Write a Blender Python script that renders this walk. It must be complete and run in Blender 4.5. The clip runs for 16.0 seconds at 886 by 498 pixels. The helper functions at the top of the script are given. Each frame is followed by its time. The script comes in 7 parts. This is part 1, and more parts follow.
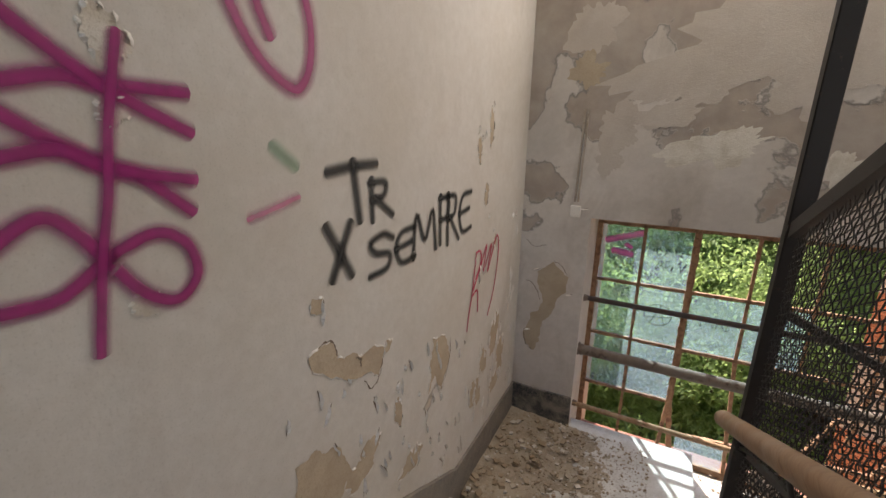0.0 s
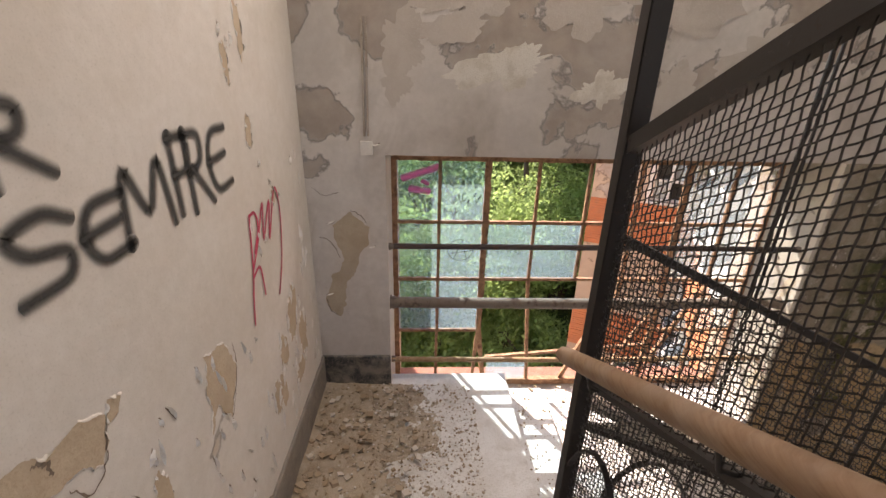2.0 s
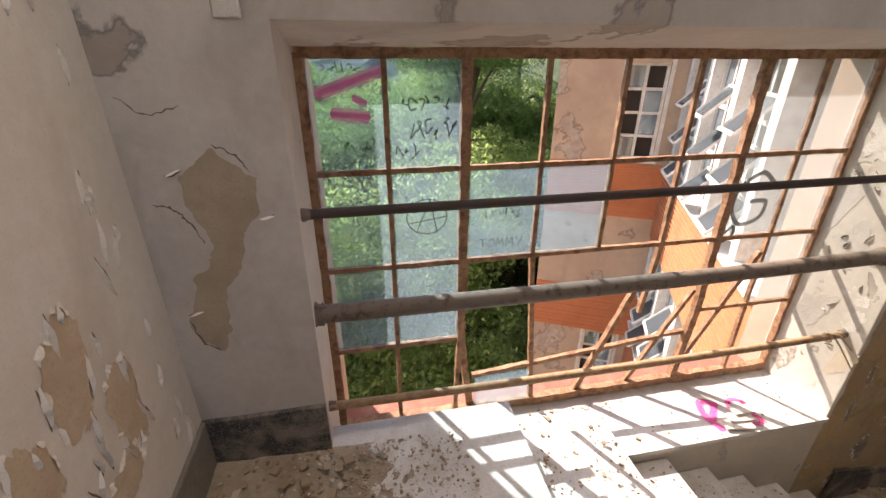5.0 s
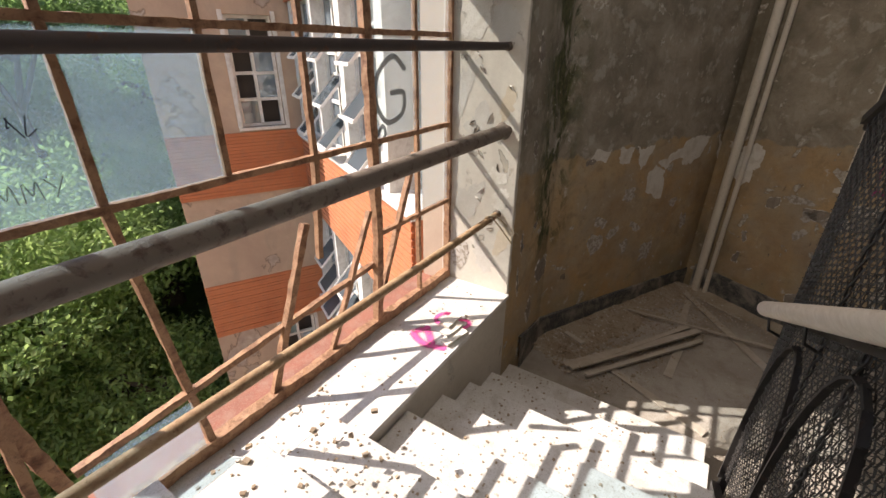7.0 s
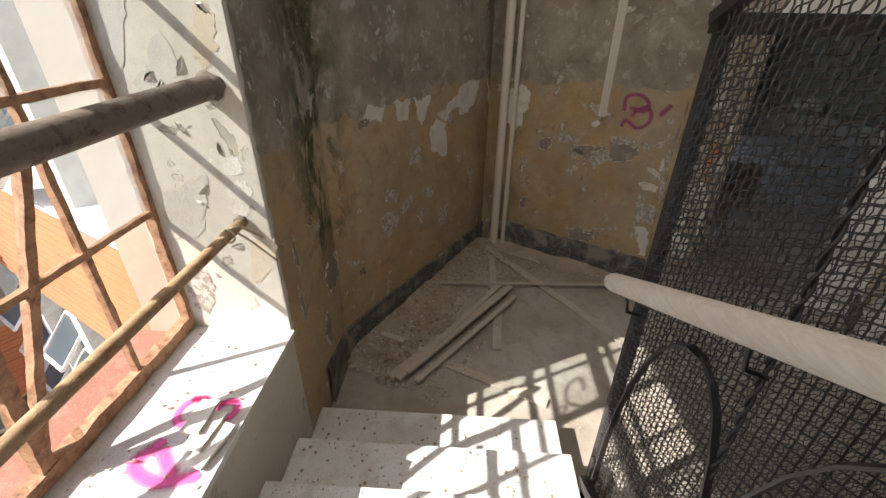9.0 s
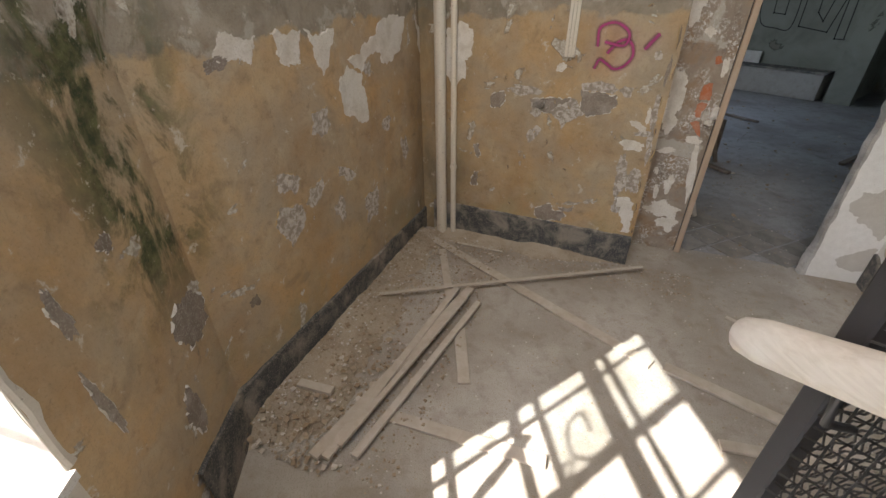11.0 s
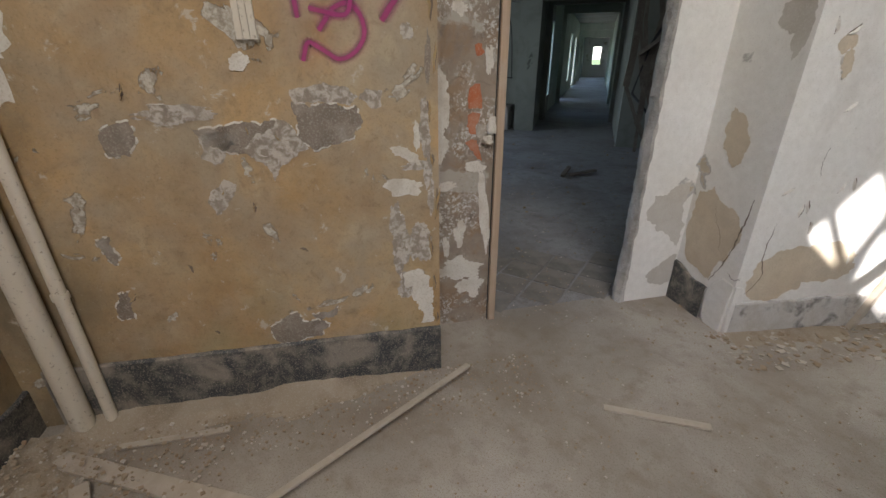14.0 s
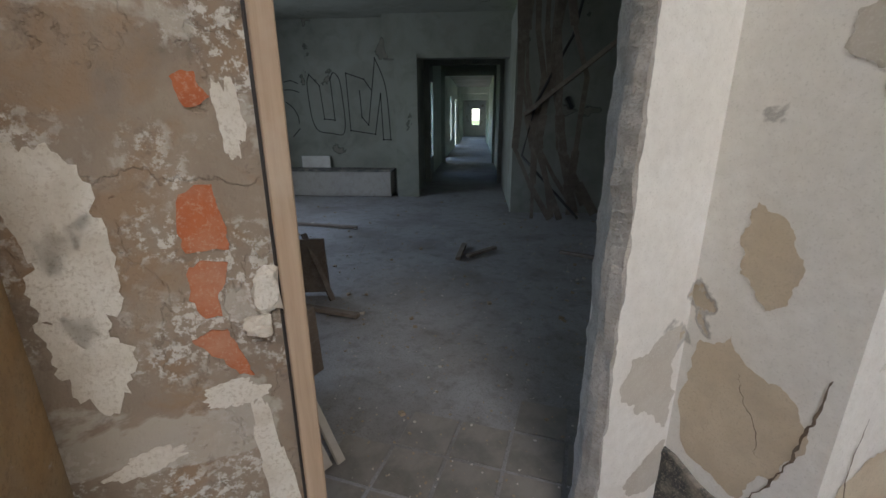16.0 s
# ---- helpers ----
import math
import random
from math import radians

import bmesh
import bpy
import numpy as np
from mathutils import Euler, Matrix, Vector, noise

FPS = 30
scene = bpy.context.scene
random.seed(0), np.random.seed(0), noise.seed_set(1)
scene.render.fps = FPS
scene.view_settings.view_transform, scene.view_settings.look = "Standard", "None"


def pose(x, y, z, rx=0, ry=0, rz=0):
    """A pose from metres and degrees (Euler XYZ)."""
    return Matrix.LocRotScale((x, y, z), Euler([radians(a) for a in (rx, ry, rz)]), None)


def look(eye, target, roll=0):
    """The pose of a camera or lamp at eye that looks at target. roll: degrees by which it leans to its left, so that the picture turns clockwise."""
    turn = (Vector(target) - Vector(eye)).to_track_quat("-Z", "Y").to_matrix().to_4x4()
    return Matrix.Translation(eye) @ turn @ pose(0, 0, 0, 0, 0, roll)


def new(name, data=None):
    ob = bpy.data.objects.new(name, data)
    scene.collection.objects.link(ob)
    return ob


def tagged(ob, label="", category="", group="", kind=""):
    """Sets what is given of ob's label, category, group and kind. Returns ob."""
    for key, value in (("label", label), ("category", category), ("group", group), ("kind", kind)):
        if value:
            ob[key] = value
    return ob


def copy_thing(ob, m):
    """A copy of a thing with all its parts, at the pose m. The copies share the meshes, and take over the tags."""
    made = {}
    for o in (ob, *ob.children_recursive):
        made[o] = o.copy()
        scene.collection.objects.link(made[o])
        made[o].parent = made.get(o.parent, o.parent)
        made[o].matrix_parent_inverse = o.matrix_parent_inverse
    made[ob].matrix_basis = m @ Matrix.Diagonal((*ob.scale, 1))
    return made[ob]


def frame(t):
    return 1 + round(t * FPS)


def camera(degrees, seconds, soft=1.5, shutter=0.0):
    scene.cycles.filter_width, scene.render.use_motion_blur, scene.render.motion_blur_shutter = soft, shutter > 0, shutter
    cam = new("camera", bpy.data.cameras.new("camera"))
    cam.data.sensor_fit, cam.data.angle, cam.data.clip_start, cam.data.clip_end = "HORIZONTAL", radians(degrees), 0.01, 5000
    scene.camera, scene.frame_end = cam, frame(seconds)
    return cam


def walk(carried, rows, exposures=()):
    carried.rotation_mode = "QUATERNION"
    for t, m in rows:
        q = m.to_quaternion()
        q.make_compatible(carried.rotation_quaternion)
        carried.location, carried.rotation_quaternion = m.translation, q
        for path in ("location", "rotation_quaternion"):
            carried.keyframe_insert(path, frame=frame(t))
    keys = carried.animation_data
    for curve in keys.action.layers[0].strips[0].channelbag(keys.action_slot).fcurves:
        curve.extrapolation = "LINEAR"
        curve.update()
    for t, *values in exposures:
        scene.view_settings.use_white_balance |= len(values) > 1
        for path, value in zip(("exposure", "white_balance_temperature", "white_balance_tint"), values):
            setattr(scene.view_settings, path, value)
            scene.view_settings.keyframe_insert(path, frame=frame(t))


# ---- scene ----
cam = camera(92.2, 16.0)
METRES, EYE, TILT, LEAN, TURN = 8.0, 3.86, 0.0, 0.0, 27.5
ROWS = [
    (0.0, 0.0, 0.0, 0.0, 0.2, -15.94, -0.71),
    (0.5, -0.006, 0.013, -0.0015, -10.64, -17.21, -0.99),
    (1.0, -0.014, 0.0315, -0.0024, -21.34, -19.49, -1.45),
    (1.5, -0.0044, 0.0543, -0.0097, -27.75, -21.54, -1.64),
    (2.0, 0.0064, 0.0735, -0.0169, -29.76, -22.76, -1.46),
    (2.5, 0.0113, 0.0987, -0.0306, -30.96, -23.44, -0.94),
    (3.0, 0.0238, 0.1238, -0.0433, -32.09, -23.83, -0.67),
    (5.5, 0.0933, 0.2325, -0.1109, -44.62, -25.39, 0.06),
    (6.0, 0.1223, 0.2418, -0.1294, -54.15, -25.52, -0.21),
    (6.5, 0.1418, 0.2376, -0.1468, -67.25, -25.42, -0.18),
    (7.0, 0.1584, 0.2433, -0.1677, -84.36, -25.45, -0.38),
    (7.5, 0.193, 0.2362, -0.1778, -98.85, -25.95, -0.76),
    (8.0, 0.2186, 0.2333, -0.1787, -106.64, -27.0, -1.08),
    (8.5, 0.2392, 0.2326, -0.1836, -111.74, -28.36, -1.03),
    (9.0, 0.2662, 0.2168, -0.1943, -113.99, -29.47, -0.64),
    (11.5, 0.3932, 0.1454, -0.2558, -127.43, -32.08, 0.5),
    (12.0, 0.418, 0.1154, -0.2672, -132.89, -32.06, 0.39),
    (12.5, 0.4351, 0.0961, -0.2748, -139.48, -31.61, 0.55),
    (13.0, 0.4522, 0.0768, -0.2813, -147.18, -30.34, 0.51),
    (13.5, 0.4649, 0.0455, -0.2938, -153.08, -27.58, 0.29),
    (14.0, 0.48, 0.0183, -0.3017, -158.24, -24.37, 0.25),
    (14.5, 0.4924, -0.0173, -0.307, -163.92, -22.06, 0.19),
    (15.0, 0.4987, -0.0613, -0.3076, -167.78, -20.17, 0.08),
    (15.5, 0.504, -0.1048, -0.3042, -170.24, -18.74, 0.17),
    (16.0, 0.5008, -0.16, -0.3038, -172.36, -17.23, 0.28),
]
EXPOSURES = [(0.0, 1.33, 6750, 15), (1.5, 1.6, 6950, 19), (3.0, 1.76, 7050, 21), (5.5, 1.35, 7050, 21), (6.0, 1.32, 6950, 20), (6.5, 0.85, 6800, 19), (7.0, 0.91, 6650, 16), (7.5, 1.09, 6580, 15), (8.0, 1.2, 6500, 14), (9.0, 1.36, 6350, 12),
             (11.5, 2.48, 6150, 12), (12.5, 2.25, 6080, 11), (14.5, 2.35, 6080, 12), (16.0, 2.44, 6080, 12)]
walk(cam, [(t, pose(0, 0, EYE, TILT, LEAN, TURN) @ pose(METRES * x, METRES * y, METRES * z, 90 + pitch, roll, yaw)) for t, x, y, z, yaw, pitch, roll in ROWS], EXPOSURES)

# ---- world and sun ----
SUN_FROM = Vector((-1.187, 2.214, 2.307)).normalized()
world = bpy.data.worlds.new("sky")
scene.world = world
world.use_nodes = True
wn = world.node_tree
sky = wn.nodes.new("ShaderNodeTexSky")
sky.sky_type, sky.sun_disc = "NISHITA", False
sky.sun_elevation = math.asin(SUN_FROM.z)
sky.sun_rotation = math.atan2(SUN_FROM.x, SUN_FROM.y)
wn.links.new(sky.outputs[0], wn.nodes["Background"].inputs[0])
wn.nodes["Background"].inputs[1].default_value = 0.15
sun_data = bpy.data.lights.new("sun", "SUN")
sun_data.energy, sun_data.angle, sun_data.color = 5.0, radians(0.5), (1.0, 0.94, 0.85)
sun = new("sun", sun_data)
sun.matrix_world = look(SUN_FROM * 30, (0, 0, 0))


def sky_window(name, place, towards, w, h, watts, tint=(1.0, 0.93, 0.84)):
    """An area lamp in a window's opening, for the light of the sky."""
    lamp = bpy.data.lights.new(name, "AREA")
    lamp.shape, lamp.size, lamp.size_y, lamp.energy, lamp.color = "RECTANGLE", w, h, watts, tint
    new(name, lamp).matrix_world = look(place, towards)


# South lamp and the window it sits in are added, unseen, as fill.
sky_window("skylight_south", (0.9, -3.9, 5.05), (0.9, 0.0, 4.6), 3.1, 3.4, 9.0)
sky_window("skylight_north", (1.1, 3.6, 6.12), (3.0, 0.9, 0.4), 3.0, 2.1, 82.0)
sky_window("skylight_hall", (10.34, -1.6, 1.7), (6.5, -3.9, 1.2), 2.4, 1.5, 8.6, (0.80, 0.90, 1.0))

# ---- material helpers ----


class Mat:
    """A node material with short ways to add nodes."""

    def __init__(self, name, rough=0.8, metal=0.0):
        self.m = bpy.data.materials.new(name)
        self.m.use_nodes = True
        self.t = self.m.node_tree
        self.b = self.t.nodes["Principled BSDF"]
        self.b.inputs["Roughness"].default_value = rough
        self.b.inputs["Metallic"].default_value = metal
        self.co = self.t.nodes.new("ShaderNodeTexCoord").outputs["Object"]

    def link(self, a, b):
        self.t.links.new(a, b)

    def put(self, sock, v):
        if isinstance(v, bpy.types.NodeSocket):
            self.link(v, sock)
        elif isinstance(v, tuple) and len(v) == 3 and sock.type == "RGBA":
            sock.default_value = (*v, 1)
        else:
            sock.default_value = v

    def noise(self, scale, detail=4, rough=0.55, dist=0.0, stretch=(1, 1, 1), shift=(0, 0, 0)):
        mp = self.t.nodes.new("ShaderNodeMapping")
        mp.inputs["Scale"].default_value = stretch
        mp.inputs["Location"].default_value = shift
        self.link(self.co, mp.inputs["Vector"])
        n = self.t.nodes.new("ShaderNodeTexNoise")
        self.link(mp.outputs[0], n.inputs["Vector"])
        for k, v in (("Scale", scale), ("Detail", detail), ("Roughness", rough), ("Distortion", dist)):
            n.inputs[k].default_value = v
        return n.outputs[0]

    def voronoi(self, scale, feature="F1", stretch=(1, 1, 1)):
        mp = self.t.nodes.new("ShaderNodeMapping")
        mp.inputs["Scale"].default_value = stretch
        self.link(self.co, mp.inputs["Vector"])
        n = self.t.nodes.new("ShaderNodeTexVoronoi")
        n.feature = feature
        self.link(mp.outputs[0], n.inputs["Vector"])
        n.inputs["Scale"].default_value = scale
        return n.outputs[0]

    def step(self, v, a, b):
        n = self.t.nodes.new("ShaderNodeMapRange")
        self.put(n.inputs["Value"], v)
        n.inputs["From Min"].default_value, n.inputs["From Max"].default_value = a, b
        return n.outputs[0]

    def math(self, op, a, b):
        n = self.t.nodes.new("ShaderNodeMath")
        n.operation, n.use_clamp = op, False
        self.put(n.inputs[0], a)
        self.put(n.inputs[1], b)
        return n.outputs[0]

    def mix(self, f, a, b, blend="MIX"):
        n = self.t.nodes.new("ShaderNodeMix")
        n.data_type, n.blend_type = "RGBA", blend
        self.put(n.inputs["Factor"], f)
        self.put(n.inputs["A"], a)
        self.put(n.inputs["B"], b)
        return n.outputs["Result"]

    def axis(self, d):
        """The place along a direction, in metres."""
        n = self.t.nodes.new("ShaderNodeVectorMath")
        n.operation = "DOT_PRODUCT"
        self.link(self.co, n.inputs[0])
        n.inputs[1].default_value = d
        return n.outputs["Value"]

    def random(self):
        return self.t.nodes.new("ShaderNodeObjectInfo").outputs["Random"]

    def island(self):
        return self.t.nodes.new("ShaderNodeNewGeometry").outputs["Random Per Island"]

    def bump(self, h, dist=0.004, strength=0.6):
        n = self.t.nodes.new("ShaderNodeBump")
        n.inputs["Distance"].default_value, n.inputs["Strength"].default_value = dist, strength
        self.link(h, n.inputs["Height"])
        self.link(n.outputs[0], self.b.inputs["Normal"])

    def color(self, c):
        self.put(self.b.inputs["Base Color"], c)
        return self

    def rough(self, v):
        self.put(self.b.inputs["Roughness"], v)
        return self


def plaster(name, paint, stain, bare, bare2, at=0.62, scale=2.2, stain_at=(0.45, 0.75), flecks=None, fleck_at=0.66, seed=0.0, rise=None, stain_more=0.25):
    """Old painted plaster: paint, wide stains, bare patches with sharp edges, pale flecks."""
    m = Mat(name, 0.9)
    sh = (seed, seed * 0.7, seed * 1.3)
    wide = m.noise(0.9, 5, 0.6, 0.3, shift=sh)
    fine = m.noise(26, 6, 0.6, shift=sh)
    peel = m.noise(scale, 9, 0.52, 0.25, shift=sh)
    if rise:
        peel = m.math("ADD", peel, m.math("MULTIPLY", m.step(m.axis((0, 0, 1)), rise[0], rise[1]), rise[2]))
    c = m.mix(m.step(wide, *stain_at), paint, stain)
    c = m.mix(m.math("MULTIPLY", m.step(fine, 0.3, 0.8), 0.22), c, (0.3, 0.26, 0.2))
    c = m.mix(m.math("MULTIPLY", m.step(m.noise(3.1, 7, 0.62, 0.6, shift=(seed + 4, 2, seed)), 0.5, 0.72), 0.55), c, stain)
    c = m.mix(m.math("MULTIPLY", m.step(m.noise(1.7, 7, 0.6, 0.8, stretch=(1, 1, 0.4), shift=(seed, 8, 2)), 0.56, 0.72), stain_more), c, (0.3, 0.25, 0.2))
    under = m.mix(m.step(m.noise(7, 5, 0.6, shift=sh), 0.35, 0.65), bare, bare2)
    under = m.mix(m.math("MULTIPLY", m.step(m.noise(2.5, 6, 0.6, 0.5, shift=(seed, 1, 6)), 0.45, 0.65), 0.6), under, stain)
    mask = m.step(peel, at, at + 0.012)
    c = m.mix(mask, c, under)
    c = m.mix(m.math("MULTIPLY", m.step(m.noise(150, 3, 0.7, shift=sh), 0.55, 0.7), 0.22), c, (0.2, 0.17, 0.13))
    c = m.mix(m.math("MULTIPLY", m.step(peel, at - 0.012, at), m.step(peel, at + 0.012, at)), c, tuple(0.55 * v for v in stain))
    h = m.math("ADD", m.math("MULTIPLY", fine, 0.35), m.math("MULTIPLY", mask, -1.0))
    if flecks:
        fl = m.noise(5.5, 10, 0.6, 0.4, shift=(seed + 9, 3, seed))
        fm = m.step(fl, fleck_at, fleck_at + 0.015)
        c = m.mix(fm, c, m.mix(m.step(m.noise(60, 3), 0.4, 0.6), flecks, under))
        h = m.math("ADD", h, m.math("MULTIPLY", fm, -0.8))
    m.color(c)
    m.bump(h, 0.006, 0.7)
    return m


# ---- materials ----
white_wall = plaster("white_plaster", (0.62, 0.59, 0.545), (0.54, 0.495, 0.43), (0.50, 0.41, 0.30), (0.43, 0.35, 0.25), at=0.70, scale=1.6).m
upper_wall = plaster("mottled_plaster", (0.64, 0.59, 0.54), (0.46, 0.415, 0.375), (0.42, 0.355, 0.30), (0.34, 0.285, 0.24), at=0.66, scale=1.5, seed=2.0, rise=(2.9, 4.3, 0.2), stain_more=0.6).m
jamb_wall = plaster("rough_jamb_plaster", (0.6, 0.55, 0.47), (0.48, 0.43, 0.36), (0.5, 0.42, 0.32), (0.36, 0.33, 0.28), at=0.68, scale=4.5, flecks=(0.5, 0.46, 0.4), fleck_at=0.63, seed=5.0).m


def ochre():
    """Ochre dado under a bare grey-brown wall, with damp, flaking and moss near the window pier."""
    m = Mat("ochre_plaster", 0.9)
    wide = m.noise(1.3, 6, 0.6, 0.5)
    mid = m.noise(4.0, 7, 0.6, 0.4, shift=(3, 1, 2))
    fine = m.noise(34, 6, 0.65)
    c = m.mix(m.step(wide, 0.35, 0.65), (0.47, 0.298, 0.132), (0.455, 0.345, 0.205))
    c = m.mix(m.math("MULTIPLY", m.step(mid, 0.46, 0.66), 0.6), c, (0.38, 0.315, 0.235))
    c = m.mix(m.math("MULTIPLY", m.step(m.noise(1.9, 7, 0.62, 0.7, shift=(5, 8, 1)), 0.45, 0.62), 0.62), c, (0.34, 0.285, 0.21))
    c = m.mix(m.math("MULTIPLY", m.step(m.noise(6.5, 8, 0.55, 0.5, shift=(8, 1, 3)), 0.57, 0.70), 0.55), c, (0.24, 0.175, 0.11))
    c = m.mix(m.math("MULTIPLY", m.step(m.noise(5.2, 9, 0.6, 0.6, shift=(3, 9, 9)), 0.57, 0.66), 0.5), c, (0.47, 0.38, 0.25))
    c = m.mix(m.math("MULTIPLY", m.step(m.noise(2.2, 5, 0.6, shift=(7, 7, 7)), 0.48, 0.68), 0.6), c, (0.32, 0.185, 0.075))
    c = m.mix(m.math("MULTIPLY", m.step(m.noise(9, 6, 0.6, 0.6, shift=(2, 9, 4)), 0.6, 0.7), 0.35), c, (0.24, 0.17, 0.1))
    top = m.mix(m.step(m.noise(3.2, 8, 0.65, 0.5, shift=(4, 4, 8)), 0.38, 0.62), (0.36, 0.31, 0.24), (0.2, 0.17, 0.125))
    top = m.mix(m.math("MULTIPLY", m.step(m.noise(8, 6, 0.6, shift=(1, 2, 3)), 0.56, 0.62), 0.6), top, (0.46, 0.42, 0.35))
    line = m.math("ADD", m.axis((0, 0, 1)), m.math("MULTIPLY", m.noise(3, 6, 0.6, shift=(6, 1, 1)), 0.35))
    c = m.mix(m.step(line, 1.90, 1.925), c, top)
    x, z = m.axis((1, 0, 0)), m.axis((0, 0, 1))
    damp = m.math("MULTIPLY", m.math("MULTIPLY", m.step(x, 3.70, 3.48), m.step(x, 2.92, 3.2)), m.step(z, 0.85, 1.15))
    moss = m.math("MULTIPLY", m.step(m.noise(5.0, 9, 0.68, 0.5, stretch=(1, 1, 0.55), shift=(1, 5, 4)), 0.43, 0.52), damp)
    c = m.mix(moss, c, m.mix(m.step(m.noise(20, 5, 0.6), 0.4, 0.65), (0.035, 0.045, 0.015), (0.13, 0.13, 0.05)))
    green = m.math("MULTIPLY", m.step(z, 0.75, 0.3), m.step(m.noise(2.6, 6, 0.6, shift=(8, 3, 1)), 0.48, 0.7))
    c = m.mix(m.math("MULTIPLY", green, 0.5), c, (0.24, 0.24, 0.13))
    wet = m.math("MULTIPLY", m.step(m.math("ADD", x, m.math("MULTIPLY", m.noise(2.2, 7, 0.6, shift=(1, 1, 9)), 0.3)), 5.42, 5.58), m.step(m.noise(3.0, 7, 0.65, 0.4, stretch=(1, 1, 0.35), shift=(2, 2, 2)), 0.3, 0.6))
    c = m.mix(m.math("MULTIPLY", wet, 0.75), c, (0.1, 0.085, 0.05))
    fl = m.noise(4.6, 11, 0.58, 0.5, shift=(11, 2, 5))
    fm = m.step(fl, 0.64, 0.65)
    c = m.mix(fm, c, m.mix(m.step(m.noise(45, 4, 0.6), 0.42, 0.58), (0.56, 0.52, 0.44), (0.33, 0.28, 0.22)))
    c = m.mix(m.math("MULTIPLY", m.step(fine, 0.5, 0.9), 0.5), c, (0.22, 0.17, 0.1))
    c = m.mix(m.math("MULTIPLY", m.step(m.noise(16, 7, 0.7, 0.4, shift=(6, 2, 9)), 0.57, 0.66), 0.42), c, (0.22, 0.15, 0.09))
    c = m.mix(m.math("MULTIPLY", m.step(m.noise(11, 8, 0.7, 0.3, shift=(1, 7, 7)), 0.62, 0.66), 0.8), c, (0.52, 0.46, 0.37))
    c = m.mix(m.math("MULTIPLY", m.step(m.noise(120, 4, 0.75), 0.53, 0.66), 0.4), c, (0.19, 0.14, 0.08))
    c = m.mix(m.math("MULTIPLY", m.step(m.noise(75, 4, 0.7, shift=(4, 4, 4)), 0.62, 0.7), 0.3), c, (0.52, 0.45, 0.34))
    m.color(c)
    m.bump(m.math("ADD", m.math("MULTIPLY", fine, 0.4), m.math("ADD", m.math("MULTIPLY", fm, -1.0), m.math("MULTIPLY", mid, 0.8))), 0.008, 0.9)
    return m.m


ochre_wall = ochre()


def bare():
    m = Mat("bare_render", 0.95)
    c = m.mix(m.step(m.noise(3.5, 7, 0.6, 0.5), 0.35, 0.65), (0.35, 0.285, 0.22), (0.22, 0.175, 0.135))
    c = m.mix(m.math("MULTIPLY", m.step(m.noise(6, 6, 0.6, 0.4, shift=(3, 3, 3)), 0.52, 0.62), 0.7), c, (0.30, 0.20, 0.12))
    crust = m.math("MULTIPLY", m.step(m.noise(55, 4, 0.7), 0.5, 0.58), m.step(m.noise(4.5, 6, 0.6, 0.3, shift=(5, 0, 2)), 0.46, 0.58))
    c = m.mix(crust, c, (0.6, 0.57, 0.52))
    rim = m.noise(2.4, 9, 0.6, 0.3, shift=(9, 9, 1))
    c = m.mix(m.math("MULTIPLY", m.step(m.noise(1.6, 8, 0.6, 0.4, shift=(2, 6, 3)), 0.56, 0.575), 0.75), c, (0.46, 0.42, 0.36))
    c = m.mix(m.math("MULTIPLY", m.step(m.noise(24, 7, 0.7, 0.3, shift=(6, 2, 1)), 0.58, 0.66), 0.5), c, (0.17, 0.135, 0.105))
    m.color(c)
    m.bump(m.math("ADD", m.math("MULTIPLY", m.noise(70, 5, 0.7), 0.6), m.math("MULTIPLY", m.step(rim, 0.5, 0.51), 0.4)), 0.008, 0.9)
    return m.m


bare_wall = bare()
pale_wall = plaster("pale_plaster", (0.80, 0.78, 0.745), (0.72, 0.69, 0.64), (0.5, 0.42, 0.31), (0.42, 0.36, 0.28), at=0.63, scale=2.0, seed=12.0).m
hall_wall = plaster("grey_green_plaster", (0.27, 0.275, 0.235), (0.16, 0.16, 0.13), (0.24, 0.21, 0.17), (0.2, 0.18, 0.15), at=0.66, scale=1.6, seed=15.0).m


def dusty(name, a, b, dirt, rough=0.85, scale=1.2, at=(0.45, 0.7), bump=0.004):
    m = Mat(name, rough)
    c = m.mix(m.step(m.noise(scale, 6, 0.6, 0.4), *at), a, b)
    c = m.mix(m.math("MULTIPLY", m.step(m.noise(9, 7, 0.65), 0.5, 0.75), 0.7), c, dirt)
    f = m.noise(70, 4, 0.7)
    c = m.mix(m.math("MULTIPLY", m.step(f, 0.55, 0.8), 0.5), c, dirt)
    c = m.mix(m.math("MULTIPLY", m.step(m.noise(140, 4, 0.75), 0.52, 0.64), 0.62), c, dirt)
    m.color(c)
    m.bump(m.math("ADD", f, m.noise(12, 5, 0.6)), bump, 0.6)
    return m


hall_floor = dusty("dusty_concrete_floor", (0.43, 0.395, 0.345), (0.28, 0.24, 0.195), (0.225, 0.18, 0.13), at=(0.38, 0.64), bump=0.006).m
far_floor = dusty("grey_tile_floor", (0.32, 0.31, 0.305), (0.19, 0.172, 0.155), (0.11, 0.095, 0.08), 0.6).m
marble = dusty("dusty_marble", (0.66, 0.645, 0.615), (0.52, 0.49, 0.45), (0.38, 0.34, 0.28), 0.7, 2.0, (0.42, 0.66), bump=0.0025).m
dirt_mat = dusty("debris_dirt", (0.37, 0.305, 0.225), (0.25, 0.195, 0.135), (0.47, 0.415, 0.34), 0.95, 4.0, bump=0.012).m
grey_skirt = dusty("grey_stone_skirting", (0.2, 0.18, 0.16), (0.15, 0.135, 0.12), (0.3, 0.26, 0.21), 0.8, 5.0).m
